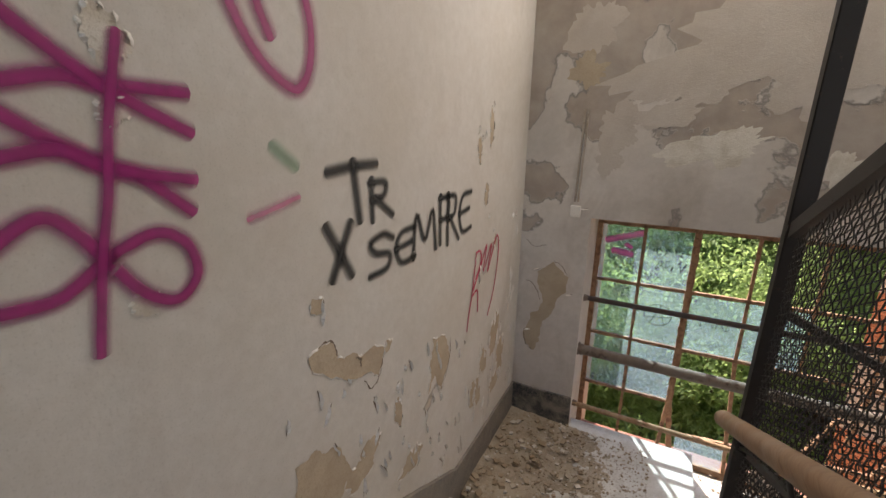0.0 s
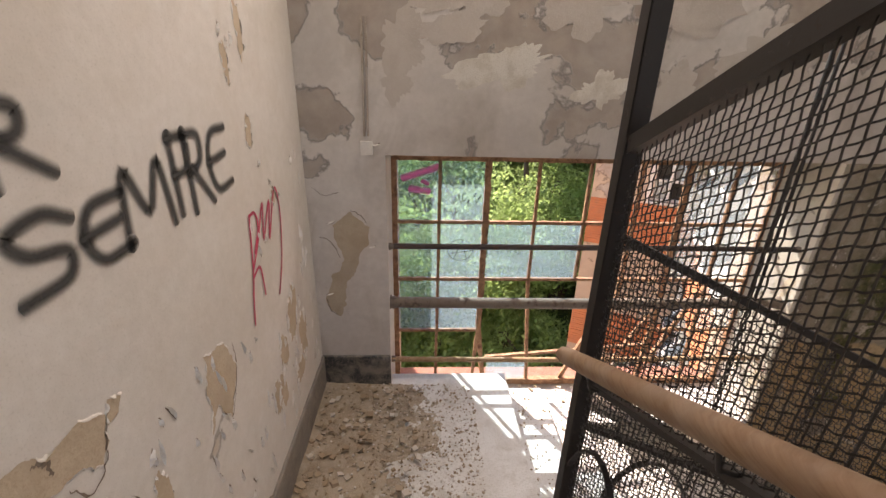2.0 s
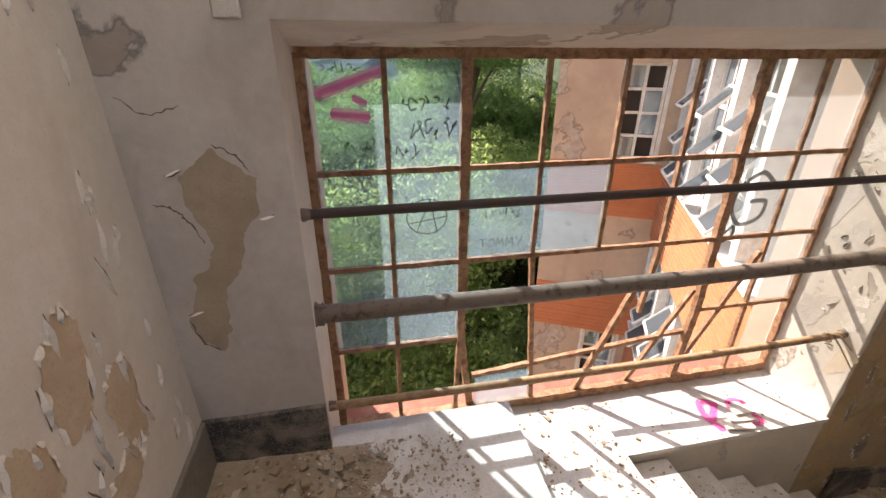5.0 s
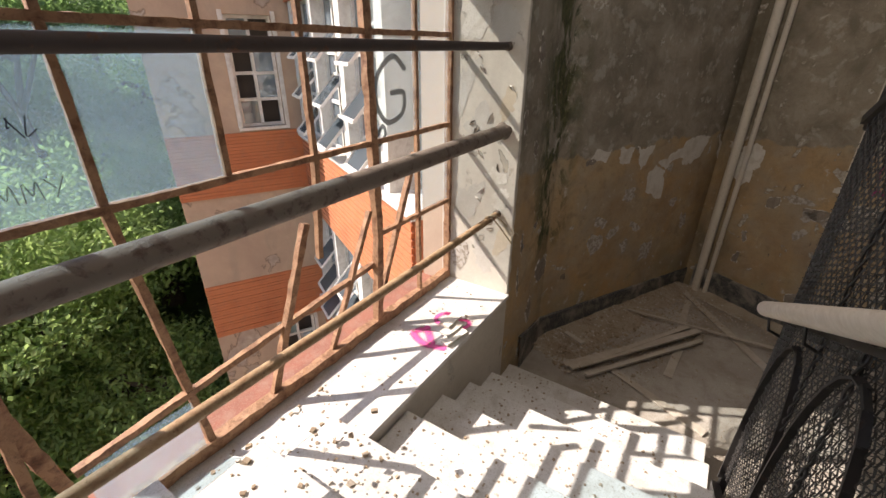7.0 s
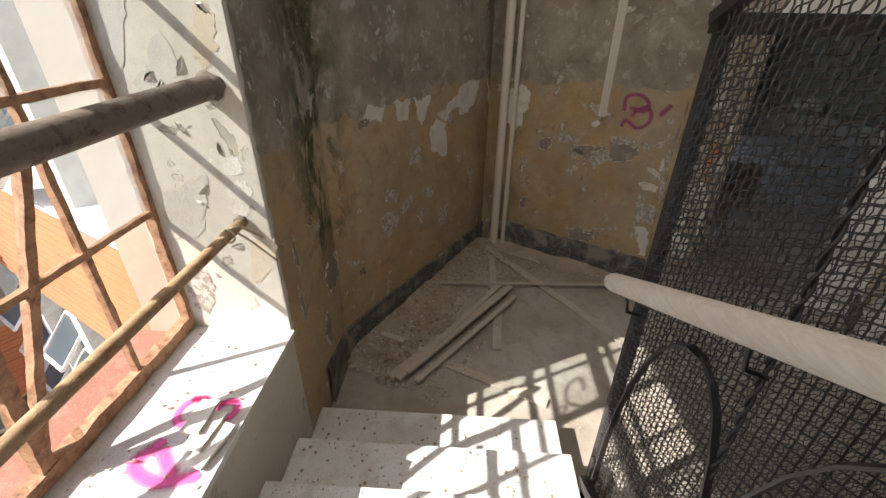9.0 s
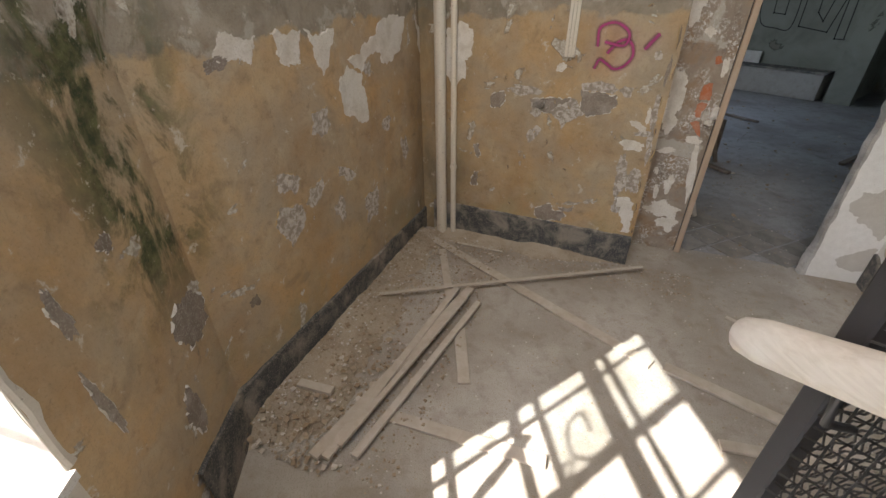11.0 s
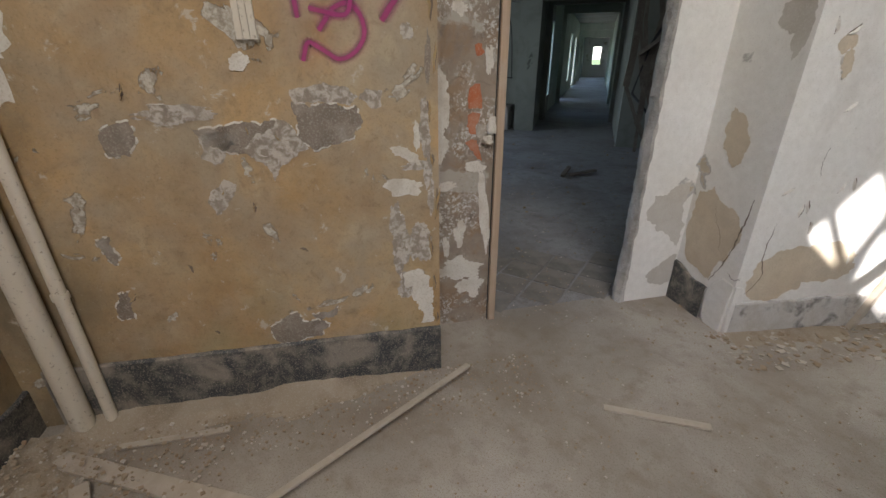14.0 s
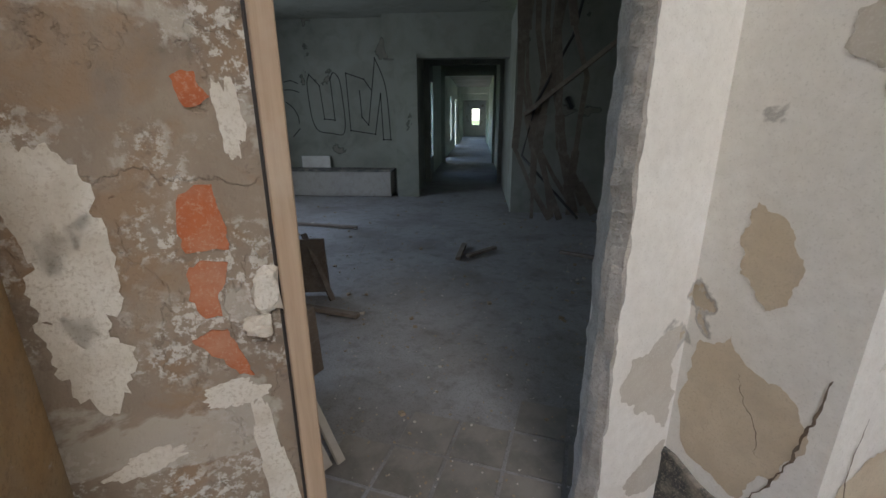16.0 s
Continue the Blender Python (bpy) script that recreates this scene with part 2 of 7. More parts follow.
skirt_mat = dusty("dark_slate_skirting", (0.045, 0.05, 0.052), (0.26, 0.23, 0.19), (0.38, 0.33, 0.27), 0.6, 5.0, (0.5, 0.64)).m
soffit_mat = dusty("grey_soffit", (0.42, 0.39, 0.35), (0.33, 0.3, 0.27), (0.25, 0.22, 0.18)).m


def rusty(name, paint, rust, at=0.5, metal=0.0, rough=0.7, wide=0.08):
    m = Mat(name, rough, metal)
    n = m.noise(17, 8, 0.68, 0.3)
    f = m.noise(90, 4, 0.7)
    c = m.mix(m.step(n, at, at + wide), paint, m.mix(m.step(f, 0.35, 0.65), rust, tuple(0.55 * v for v in rust)))
    c = m.mix(m.math("MULTIPLY", m.step(m.noise(60, 4, 0.7, shift=(3, 1, 4)), 0.6, 0.68), 0.6), c, tuple(0.45 * v for v in rust))
    m.color(c)
    m.bump(m.math("ADD", m.step(n, at, at + 0.05), m.math("MULTIPLY", f, 0.4)), 0.002, 0.6)
    return m.m


frame_mat = rusty("rusted_window_steel", (0.37, 0.205, 0.11), (0.19, 0.08, 0.038), 0.44, wide=0.22)
dark_bar = rusty("dark_rusted_pipe", (0.06, 0.045, 0.04), (0.12, 0.055, 0.03), 0.56)
grey_bar = rusty("grey_painted_pipe", (0.175, 0.14, 0.11), (0.10, 0.06, 0.042), 0.52, wide=0.15)
rust_bar = rusty("orange_rusted_pipe", (0.40, 0.27, 0.15), (0.25, 0.115, 0.05), 0.42, wide=0.3)
cage_steel = rusty("black_painted_steel", (0.035, 0.031, 0.029), (0.08, 0.045, 0.03), 0.62, 0.2, 0.5)
# Lighter copy of the cage steel: dust, plus light caught by these wires.
wire_dusty_lit = rusty("dusty_lit_steel_wire", (0.055, 0.05, 0.046), (0.07, 0.05, 0.04), 0.6, 0.35, 0.42)
cage_post_mat = rusty("brown_painted_steel", (0.033, 0.028, 0.026), (0.09, 0.05, 0.04), 0.6, 0.0, 0.7)
pipe_white = rusty("cream_painted_pipe", (0.62, 0.56, 0.46), (0.36, 0.26, 0.17), 0.64)


def wood(name, a, b, dirt, stretch=(1, 1, 1)):
    m = Mat(name, 0.7)
    g = m.noise(14, 6, 0.6, 0.6, stretch)
    c = m.mix(m.step(g, 0.35, 0.65), a, b)
    c = m.mix(m.math("MULTIPLY", m.step(m.noise(5, 6, 0.6), 0.5, 0.75), 0.7), c, dirt)
    c = m.mix(m.math("MULTIPLY", m.random(), 0.25), c, dirt)
    m.color(c)
    m.bump(g, 0.002, 0.5)
    return m.m


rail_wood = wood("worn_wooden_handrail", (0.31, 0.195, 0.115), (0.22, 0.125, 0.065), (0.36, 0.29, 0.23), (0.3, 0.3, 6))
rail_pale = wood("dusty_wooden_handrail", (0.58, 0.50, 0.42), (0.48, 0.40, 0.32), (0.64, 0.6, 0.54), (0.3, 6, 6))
post_wood = wood("tan_wooden_post", (0.46, 0.34, 0.235), (0.38, 0.27, 0.18), (0.5, 0.42, 0.34), (6, 6, 0.3))
batten = wood("grey_wood_batten", (0.46, 0.40, 0.33), (0.38, 0.32, 0.25), (0.54, 0.50, 0.44), (1, 1, 1))


def glass(name, haze, tint, milky):
    """Dirty window glass: clear, with a film of dust that takes the light."""
    m = Mat(name)
    t, out = m.t, m.t.nodes["Material Output"]
    clear = t.nodes.new("ShaderNodeBsdfTransparent")
    clear.inputs[0].default_value = (*tint, 1)
    film = t.nodes.new("ShaderNodeBsdfDiffuse")
    film.inputs[0].default_value = (*milky, 1)
    trans = t.nodes.new("ShaderNodeBsdfTranslucent")
    trans.inputs[0].default_value = (*milky, 1)
    dust = t.nodes.new("ShaderNodeMixShader")
    dust.inputs[0].default_value = 0.6
    m.link(film.outputs[0], dust.inputs[1])
    m.link(trans.outputs[0], dust.inputs[2])
    gloss = t.nodes.new("ShaderNodeBsdfGlossy")
    gloss.inputs["Roughness"].default_value = 0.05
    a = t.nodes.new("ShaderNodeMixShader")
    m.put(a.inputs[0], m.math("ADD", m.math("MULTIPLY", m.noise(3, 6, 0.6, 0.3), haze), haze * 0.5))
    m.link(clear.outputs[0], a.inputs[1])
    m.link(dust.outputs[0], a.inputs[2])
    b = t.nodes.new("ShaderNodeMixShader")
    b.inputs[0].default_value = 0.05
    m.link(a.outputs[0], b.inputs[1])
    m.link(gloss.outputs[0], b.inputs[2])
    m.link(b.outputs[0], out.inputs[0])
    return m.m


hazy_glass = glass("hazy_glass", 0.105, (0.80, 0.92, 0.98), (0.68, 0.83, 0.95))
clean_glass = glass("dusty_glass", 0.15, (0.9, 0.93, 0.93), (0.6, 0.66, 0.68))

# ---- mesh helpers ----


def ob_from(name, bm, mat, parent=None, label=""):
    me = bpy.data.meshes.new(name)
    bmesh.ops.recalc_face_normals(bm, faces=bm.faces)
    bm.to_mesh(me)
    bm.free()
    me.materials.append(mat)
    ob = new(name, me)
    if parent:
        ob.parent = parent
    return tagged(ob, label)


def part(name, bm, mat, parent, label=""):
    return ob_from(name, bm, mat, parent, label)


def thing(name, label, category, group="", kind="", at=(0, 0, 0)):
    ob = new(name)
    ob.location = at
    return tagged(ob, label, category, group, kind)


def box(bm, lo, hi):
    v = [bm.verts.new((x, y, z)) for z in (lo[2], hi[2]) for y in (lo[1], hi[1]) for x in (lo[0], hi[0])]
    for f in ((0, 1, 3, 2), (4, 5, 7, 6), (0, 1, 5, 4), (2, 3, 7, 6), (0, 2, 6, 4), (1, 3, 7, 5)):
        bm.faces.new([v[i] for i in f])
    return v


def prism(bm, pts, z0, z1):
    a = [bm.verts.new((x, y, z0)) for x, y in pts]
    b = [bm.verts.new((x, y, z1)) for x, y in pts]
    bm.faces.new(a)
    bm.faces.new(b)
    for i in range(len(pts)):
        j = (i + 1) % len(pts)
        bm.faces.new((a[i], a[j], b[j], b[i]))


def beam(bm, p, q, w, h, up=(0, 0, 1)):
    """A bar of section w x h from p to q; h lies towards up."""
    p, q = Vector(p), Vector(q)
    d = (q - p).normalized()
    s = d.cross(Vector(up)).normalized() * w / 2
    t = s.cross(d).normalized() * h / 2
    ends = [[bm.verts.new(e + s * i + t * j) for i, j in ((-1, -1), (1, -1), (1, 1), (-1, 1))] for e in (p, q)]
    bm.faces.new(ends[0])
    bm.faces.new(ends[1])
    for i in range(4):
        j = (i + 1) % 4
        bm.faces.new((ends[0][i], ends[0][j], ends[1][j], ends[1][i]))


def tube(bm, pts, r, n=10, caps=True):
    pts = [Vector(p) for p in pts]
    rings = []
    for i, p in enumerate(pts):
        d = (pts[min(i + 1, len(pts) - 1)] - pts[max(i - 1, 0)]).normalized()
        s = d.cross(Vector((0.13, 0.21, 0.97))).normalized()
        t = d.cross(s)
        rr = r[i] if isinstance(r, (list, tuple)) else r
        rings.append([bm.verts.new(p + (s * math.cos(6.2832 * k / n) + t * math.sin(6.2832 * k / n)) * rr) for k in range(n)])
    for a, b in zip(rings, rings[1:]):
        for k in range(n):
            f = bm.faces.new((a[k], a[(k + 1) % n], b[(k + 1) % n], b[k]))
            f.smooth = True
    if caps:
        for ring in (rings[0], rings[-1]):
            bm.faces.new([bm.verts.new(v.co) for v in ring])


def bevelled(bm, w=0.006, seg=1):
    bmesh.ops.bevel(bm, geom=list(bm.edges), offset=w, segments=seg, affect="EDGES", profile=0.6)
    return bm


def structure(name, bm, mat, label, category, parent=None):
    return tagged(ob_from(name, bm, mat, parent), label, category, kind="structure")


# ---- plan ----
# Lower hall: axes N (through the doorway) and U (along the doorway's wall).
NX, NY = 0.885, -0.466


def nu(n, u):
    return (NX * n + NY * u, NY * n - NX * u)


# Far corridor: axes d (ahead) and e (to its left), from a point before the door.
DX, DY = 0.5075, -0.8616


def de(d, e):
    return (4.14 + DX * d - DY * e, 0.71 + DY * d + DX * e)


XL = -1.02            # face of the long white wall
YW, YO = 3.38, 3.90   # inner and outer face of the window wall
WX0, WX1, WZ0, WZ1 = -0.48, 2.67, 0.92, 3.12
LAND, RISE, GO = 1.31, 0.16375, 0.337
TOP = 8.2
X_CAGE, Y_CAGE = 0.43, 1.90
X_END = 2.37
CORNER = (5.485, 2.33)
BEND = (3.407, YW)

# ---- walls ----
bm = bmesh.new()
box(bm, (XL - 0.4, -4.2, -0.2), (XL, YO, TOP))
wall_west = structure("wall_west", bm, white_wall, "white plaster stairwell wall with peeling paint and graffiti", "wall")
bm = bmesh.new()
box(bm, (XL, YW, -0.2), (WX0, YO, 3.2))
wall_left = structure("wall_north_1", bm, upper_wall, "white peeling plaster wall beside the window", "wall")
bm = bmesh.new()
Z2 = 4.1
for x0, x1, z0, z1 in ((XL, 3.6, 3.2, WZ0 + Z2), (XL, WX0, WZ0 + Z2, WZ1 + Z2), (WX1, 3.6, WZ0 + Z2, WZ1 + Z2), (XL, 3.6, WZ1 + Z2, TOP)):
    box(bm, (x0, YW, z0), (x1, YO, z1))
v = [(YW, 3.2), (YO, 3.2), (YO, 3.13), (YW + 0.44, 3.13)]
a = [bm.verts.new((XL, y, z)) for y, z in v]
b = [bm.verts.new((3.6, y, z)) for y, z in v]
bm.faces.new(a), bm.faces.new(b)
for i in range(4):
    bm.faces.new((a[i], a[(i + 1) % 4], b[(i + 1) % 4], b[i]))
wall_over = structure("wall_north_2", bm, upper_wall, "mottled stained plaster wall above the window", "wall")
bm = bmesh.new()
box(bm, (WX0, YW - 0.03, -0.2), (WX1, YO, WZ0 - 0.03))
structure("wall_north_3", bm, jamb_wall, "dirty plaster wall under the window sill", "wall")
bm = bmesh.new()
prism(bm, [(WX1, YW - 0.03), (BEND[0] + 0.05, YW - 0.03), (3.6, YO), (WX1, YO)], -0.2, 3.2)
wall_pier = structure("wall_north_4", bm, ochre_wall, "damp mossy plaster pier beside the window", "wall")
bm = bmesh.new()
box(bm, (WX1 - 0.005, YW - 0.031, WZ0), (WX1, YO, 3.2))
structure("jamb", bm, jamb_wall, "rough sunlit plaster jamb of the window", "jamb")
bm = bmesh.new()
prism(bm, [BEND, CORNER, (CORNER[0] + 0.2, CORNER[1] + 0.35), (BEND[0] + 0.2, BEND[1] + 0.35)], -0.2, TOP)
wall_ochre = structure("wall_east_1", bm, ochre_wall, "ochre plaster wall with damp stains and flaking patches", "wall")
U_C, U_P, U_L, U_R, U_Q = -4.62, -2.867, -2.47, -1.6, -1.25
N_F, N_D = 3.77, 4.13
bm = bmesh.new()
prism(bm, [nu(N_F, U_C), nu(N_F, U_P), nu(N_D + 0.15, U_P), nu(N_D + 0.15, U_C)], -0.2, TOP)
wall_face = structure("wall_east_2", bm, ochre_wall, "ochre plaster wall with flaking salt patches beside the doorway", "wall")
bm = bmesh.new()
prism(bm, [nu(N_D, U_P), nu(N_D, U_L), nu(N_D + 0.15, U_L), nu(N_D + 0.15, U_P)], -0.2, TOP)
wall_jamb = structure("wall_east_3", bm, bare_wall, "bare grey render door jamb with exposed bricks", "wall")
bm = bmesh.new()
prism(bm, [nu(N_D - 0.02, U_R), nu(N_D - 0.02, U_Q), nu(N_F - 0.09, U_Q), nu(N_F - 0.24, U_Q + 1.16), nu(N_F - 0.5, U_Q + 3.2), nu(N_F + 0.2, U_Q + 3.2), nu(N_D + 0.12, U_Q), nu(N_D + 0.12, U_R + 0.045)], -0.2, TOP)
wall_pale = structure("wall_east_4", bm, pale_wall, "pale plaster wall and broken door jamb, partly sunlit", "wall")
bm = bmesh.new()
prism(bm, [nu(N_D, U_L), nu(N_D, U_R), nu(N_D + 0.12, U_R), nu(N_D + 0.12, U_L)], 2.25, TOP)
structure("wall_east_5", bm, pale_wall, "plaster wall above the doorway", "wall")
# Windows here are added out of view for fill; dark render stands for shade.
bm = bmesh.new()
SX0, SX1, SZ0, SZ1 = -0.7, 2.5, 3.3, 6.8
for x0, x1, z0, z1 in ((XL, 3.2, -0.2, SZ0), (XL, SX0, SZ0, SZ1), (SX1, 3.2, SZ0, SZ1), (XL, 3.2, SZ1, TOP)):
    box(bm, (x0, -4.2, z0), (x1, -3.8, z1))
structure("wall_south", bm, bare_wall, "brown render wall, dark for the shade behind the cage, with added windows", "wall")
bm = bmesh.new()
box(bm, (XL - 0.4, -4.2, TOP), (6.5, YO, TOP + 0.25))
structure("ceiling_1", bm, soffit_mat, "grey plaster ceiling over the stairwell", "ceiling")

# ---- floors and stairs ----
bm = bmesh.new()
prism(bm, [(XL, -3.8), (2.6, -3.8), nu(N_D + 0.06, U_Q), nu(N_D + 0.06, U_P), nu(N_F + 0.05, U_C - 0.05), (BEND[0], YW), (XL, YW)], -0.2, 0.0)
structure("floor_1", bm, hall_floor, "dusty grey concrete floor of the lower landing", "floor")
bm = bmesh.new()
box(bm, (XL, -3.8, 2.45), (X_CAGE, -0.19, 2.62))
box(bm, (X_CAGE, -3.8, 2.45), (X_END, -1.4, 2.62))
structure("floor_2", bm, soffit_mat, "upper landing slab", "floor")

lower = thing("stairs_1", "white marble stair flight littered with rubble and dust", "stairs", kind="structure")
for k in range(1, 8):
    z, x = RISE * k, 2.825 - GO * (k - 1)
    back = x - GO
    y1 = 3.52 if k >= 6 else YW - 0.03
    bm = bmesh.new()
    box(bm, (back - 0.02, Y_CAGE + 0.03, z - 0.035), (x + 0.02, y1, z))
    part("tread", bevelled(bm, 0.006, 2), marble, lower)
    bm = bmesh.new()
    box(bm, (x - 0.03, Y_CAGE + 0.05, z - RISE), (x, min(y1, YW), z - 0.036))
    part("riser", bm, marble, lower)
bm = bmesh.new()
box(bm, (-0.1, Y_CAGE + 0.06, LAND - 0.16), (2.825 - GO * 7, YW, LAND - 0.04))
box(bm, (2.825 - GO * 7 - 0.03, Y_CAGE + 0.05, LAND - RISE), (2.825 - GO * 7, 3.5, LAND - 0.036))
structure("landing_slab", bm, marble, "concrete slab under the landing", "floor")
bm = bmesh.new()
box(bm, (XL, Y_CAGE - 0.35, LAND - 0.04), (2.825 - GO * 7 + 0.02, YW, LAND))
box(bm, (WX0, YW, LAND - 0.04), (2.825 - GO * 7 + 0.02, 3.52, LAND))
structure("landing", bm, marble, "white marble landing covered with dust and grit", "floor")
bm = bmesh.new()
pr = [(2.84, 0.0), (2.84 - GO * 7.6, RISE * 7.6), (2.84 - GO * 7.6, RISE * 7.6 - 0.2), (2.84 - 0.4, 0.0)]
a = [bm.verts.new((x, Y_CAGE + 0.06, z - 0.17)) for x, z in pr]
b = [bm.verts.new((x, YW, z - 0.17)) for x, z in pr]
bm.faces.new(a), bm.faces.new(b)
for i in range(4):
    bm.faces.new((a[i], a[(i + 1) % 4], b[(i + 1) % 4], b[i]))
part("soffit", bm, soffit_mat, lower)

upper = thing("stairs_2", "white marble stair flight along the graffiti wall", "stairs", kind="structure")
Y_FOOT, GO2 = 2.05, 0.32
for k in range(1, 8):
    z, y = LAND + RISE * k, Y_FOOT - GO2 * (k - 1)
    bm = bmesh.new()
    box(bm, (XL, y - GO2 - 0.02, z - 0.035), (X_CAGE - 0.03, y + 0.02, z))
    part("tread", bevelled(bm, 0.006, 2), marble, upper)
    bm = bmesh.new()
    box(bm, (XL, y - 0.03, z - RISE), (X_CAGE - 0.05, y, z - 0.036))
    part("riser", bm, marble, upper)
bm = bmesh.new()
pr = [(Y_FOOT, LAND), (Y_FOOT - GO2 * 7.2, LAND + RISE * 7.2), (Y_FOOT - GO2 * 7.2, LAND + RISE * 7.2 - 0.2), (Y_FOOT - 0.3, LAND - 0.1)]
a = [bm.verts.new((XL, y, z - 0.05)) for y, z in pr]
b = [bm.verts.new((X_CAGE - 0.05, y, z - 0.05)) for y, z in pr]
bm.faces.new(a), bm.faces.new(b)
for i in range(4):
    bm.faces.new((a[i], a[(i + 1) % 4], b[(i + 1) % 4], b[i]))
part("soffit", bm, soffit_mat, upper)

# window sill
bm = bmesh.new()
box(bm, (WX0, YW - 0.045, WZ0 - 0.03), (WX1, YO, WZ0))
sill = structure("sill", bm, marble, "white marble window sill with grit and pink spray marks", "sill")

# ---- the large window ----
COLS = [-0.46, -0.10, 0.28, 0.69, 1.10, 1.52, 1.91, 2.30, 2.66]
ROWZ = [3.105, 2.58, 2.06, 1.54, 0.94]
YF = 3.85
window = thing("window_1", "large rusted steel window with broken and missing panes", "window", kind="structure")


def bar(p, q, w=0.028, d=0.03, name="glazing_bar"):
    """A rusted bar: its section swells and thins along its length where rust scale and putty cling."""
    bm = bmesh.new()
    p, q = Vector(p), Vector(q)
    ahead = (q - p).normalized()
    side = ahead.cross(Vector((0, 1, 0))).normalized() * w / 2
    deep = Vector((0, 1, 0)) * d / 2
    n = max(4, int((q - p).length / 0.035))
    rows = []
    for i in range(n + 1):
        c = p.lerp(q, i / n)
        rows.append([bm.verts.new(c + side * a * (1.0 + 0.34 * noise.noise(c * 17 + Vector((a * 3, b * 5, w * 90)))) + deep * b * (1.0 + 0.25 * noise.noise(c * 13 + Vector((b, a * 4, 7))))) for a, b in ((-1, -1), (1, -1), (1, 1), (-1, 1))])
    bm.faces.new(rows[0])
    bm.faces.new(rows[-1])
    for a, b in zip(rows, rows[1:]):
        for k in range(4):
            bm.faces.new((a[k], a[(k + 1) % 4], b[(k + 1) % 4], b[k]))
    return part(name, bm, frame_mat, window)


for x in (COLS[0], COLS[-1]):
    bar((x, YF, ROWZ[-1]), (x, YF, ROWZ[0]), 0.045, 0.045, "window_frame")
bar((COLS[0], YF, ROWZ[0]), (COLS[-1], YF, ROWZ[0]), 0.045, 0.045, "window_frame")
bar((COLS[0], YF, ROWZ[-1] + 0.02), (COLS[-1], YF, ROWZ[-1] + 0.02), 0.06, 0.05, "window_frame")
for i, x in enumerate(COLS[1:-1], 1):
    heavy = i in (2, 6)
    low = ROWZ[-1] if i in (1, 7) else (ROWZ[2] if i in (3, 4, 5) else ROWZ[3])
    bar((x, YF, low), (x, YF, ROWZ[0]), 0.05 if heavy else 0.024, 0.04 if heavy else 0.026)
for r, z in enumerate(ROWZ[1:-1], 1):
    if r < 3:
        bar((COLS[0], YF - 0.003, z), (COLS[-1], YF - 0.003, z), 0.026, 0.026)
bar((COLS[0], YF - 0.003, ROWZ[3]), (COLS[2], YF - 0.003, ROWZ[3]), 0.026, 0.026)
bar((COLS[6], YF - 0.003, ROWZ[3]), (COLS[8], YF - 0.003, ROWZ[3]), 0.026, 0.026)
# bent and displaced bars of the broken lower middle
bar((0.28, YF, ROWZ[3]), (0.36, YF + 0.02, 0.96), 0.045, 0.035)
bar((0.30, YF, ROWZ[3] + 0.5), (0.24, YF - 0.05, 1.0), 0.03, 0.03)
bar((0.36, YF - 0.01, 1.24), (1.91, YF + 0.02, 1.36), 0.028, 0.028)
bar((0.69, YF, ROWZ[2]), (0.78, YF, 0.96))
bar((1.40, YF - 0.02, 1.78), (1.10, YF + 0.01, 0.96), 0.035, 0.03)
bar((1.52, YF, ROWZ[2]), (1.50, YF + 0.03, 1.55))
bar((1.85, YF, 1.70), (1.50, YF + 0.02, 0.98), 0.028, 0.028)
bar((1.91, YF, ROWZ[3]), (1.86, YF, 0.96), 0.05, 0.04)
bar((2.25, YF - 0.02, 1.95), (1.88, YF + 0.03, 0.98), 0.035, 0.03)


def pane(c0, c1, z0, z1, mat, dy=0.0, tilt=0.0):
    bm = bmesh.new()
    box(bm, (c0 + 0.01, YF + dy - 0.002, z0 + 0.01), (c1 - 0.01, YF + dy + 0.002, z1 - 0.01))
    return part("pane", bm, mat, window)


for c, r, mt in [(0, 0, hazy_glass), (1, 0, hazy_glass), (6, 0, clean_glass), (7, 0, clean_glass),
                 (0, 1, hazy_glass), (1, 1, hazy_glass), (2, 1, hazy_glass), (3, 1, hazy_glass), (6, 1, clean_glass), (7, 1, clean_glass),
                 (0, 2, hazy_glass), (1, 2, hazy_glass), (7, 2, clean_glass)]:
    pane(COLS[c], COLS[c + 1], ROWZ[r + 1], ROWZ[r], mt)
pane(0.37, 0.76, 0.98, 1.24, hazy_glass, -0.01)

# guard pipes across the window
for name, label, z, r, mt, sag in (("guard_pipe", "dark rusted steel guard pipe across the window", 2.52, 0.021, dark_bar, 0.0),
                                   ("guard_pipe", "thick grey painted guard pipe across the window", 2.05, 0.043, grey_bar, 0.012),
                                   ("guard_pipe", "thin orange rusted guard pipe across the window", 1.51, 0.022, rust_bar, 0.015)):
    bm = bmesh.new()
    tube(bm, [(WX0 - 0.03 + (WX1 - WX0 + 0.06) * k / 12, 3.46, z - sag * math.sin(math.pi * k / 12)) for k in range(13)], r, 14)
    guard = tagged(ob_from(name, bm, mt), label, "pipe", "guard pipes across the window")
    for x, way in ((WX0, 1), (WX1, -1)):
        bm = bmesh.new()
        tube(bm, [(x + way * k * 0.012, 3.46 + 0.006 * noise.noise(Vector((k, z, 1))), z) for k in range(4)], [r * 1.25, r * 1.2, r * 1.12, r * 1.02], 11)
        for v in bm.verts:
            v.co += Vector((0, 1, 0)) * r * 0.5 * noise.noise(v.co * 60) + Vector((0, 0, 1)) * r * 0.5 * noise.noise(v.co * 60 + Vector((4, 4, 4)))
        part("socket", bm, grey_bar, guard, "crumbling mortar socket")

# ---- cage of the stair well ----
Z1 = 3.50


def top1(y):
    return Z1 + 0.49 * (Y_CAGE + 0.02 - y)


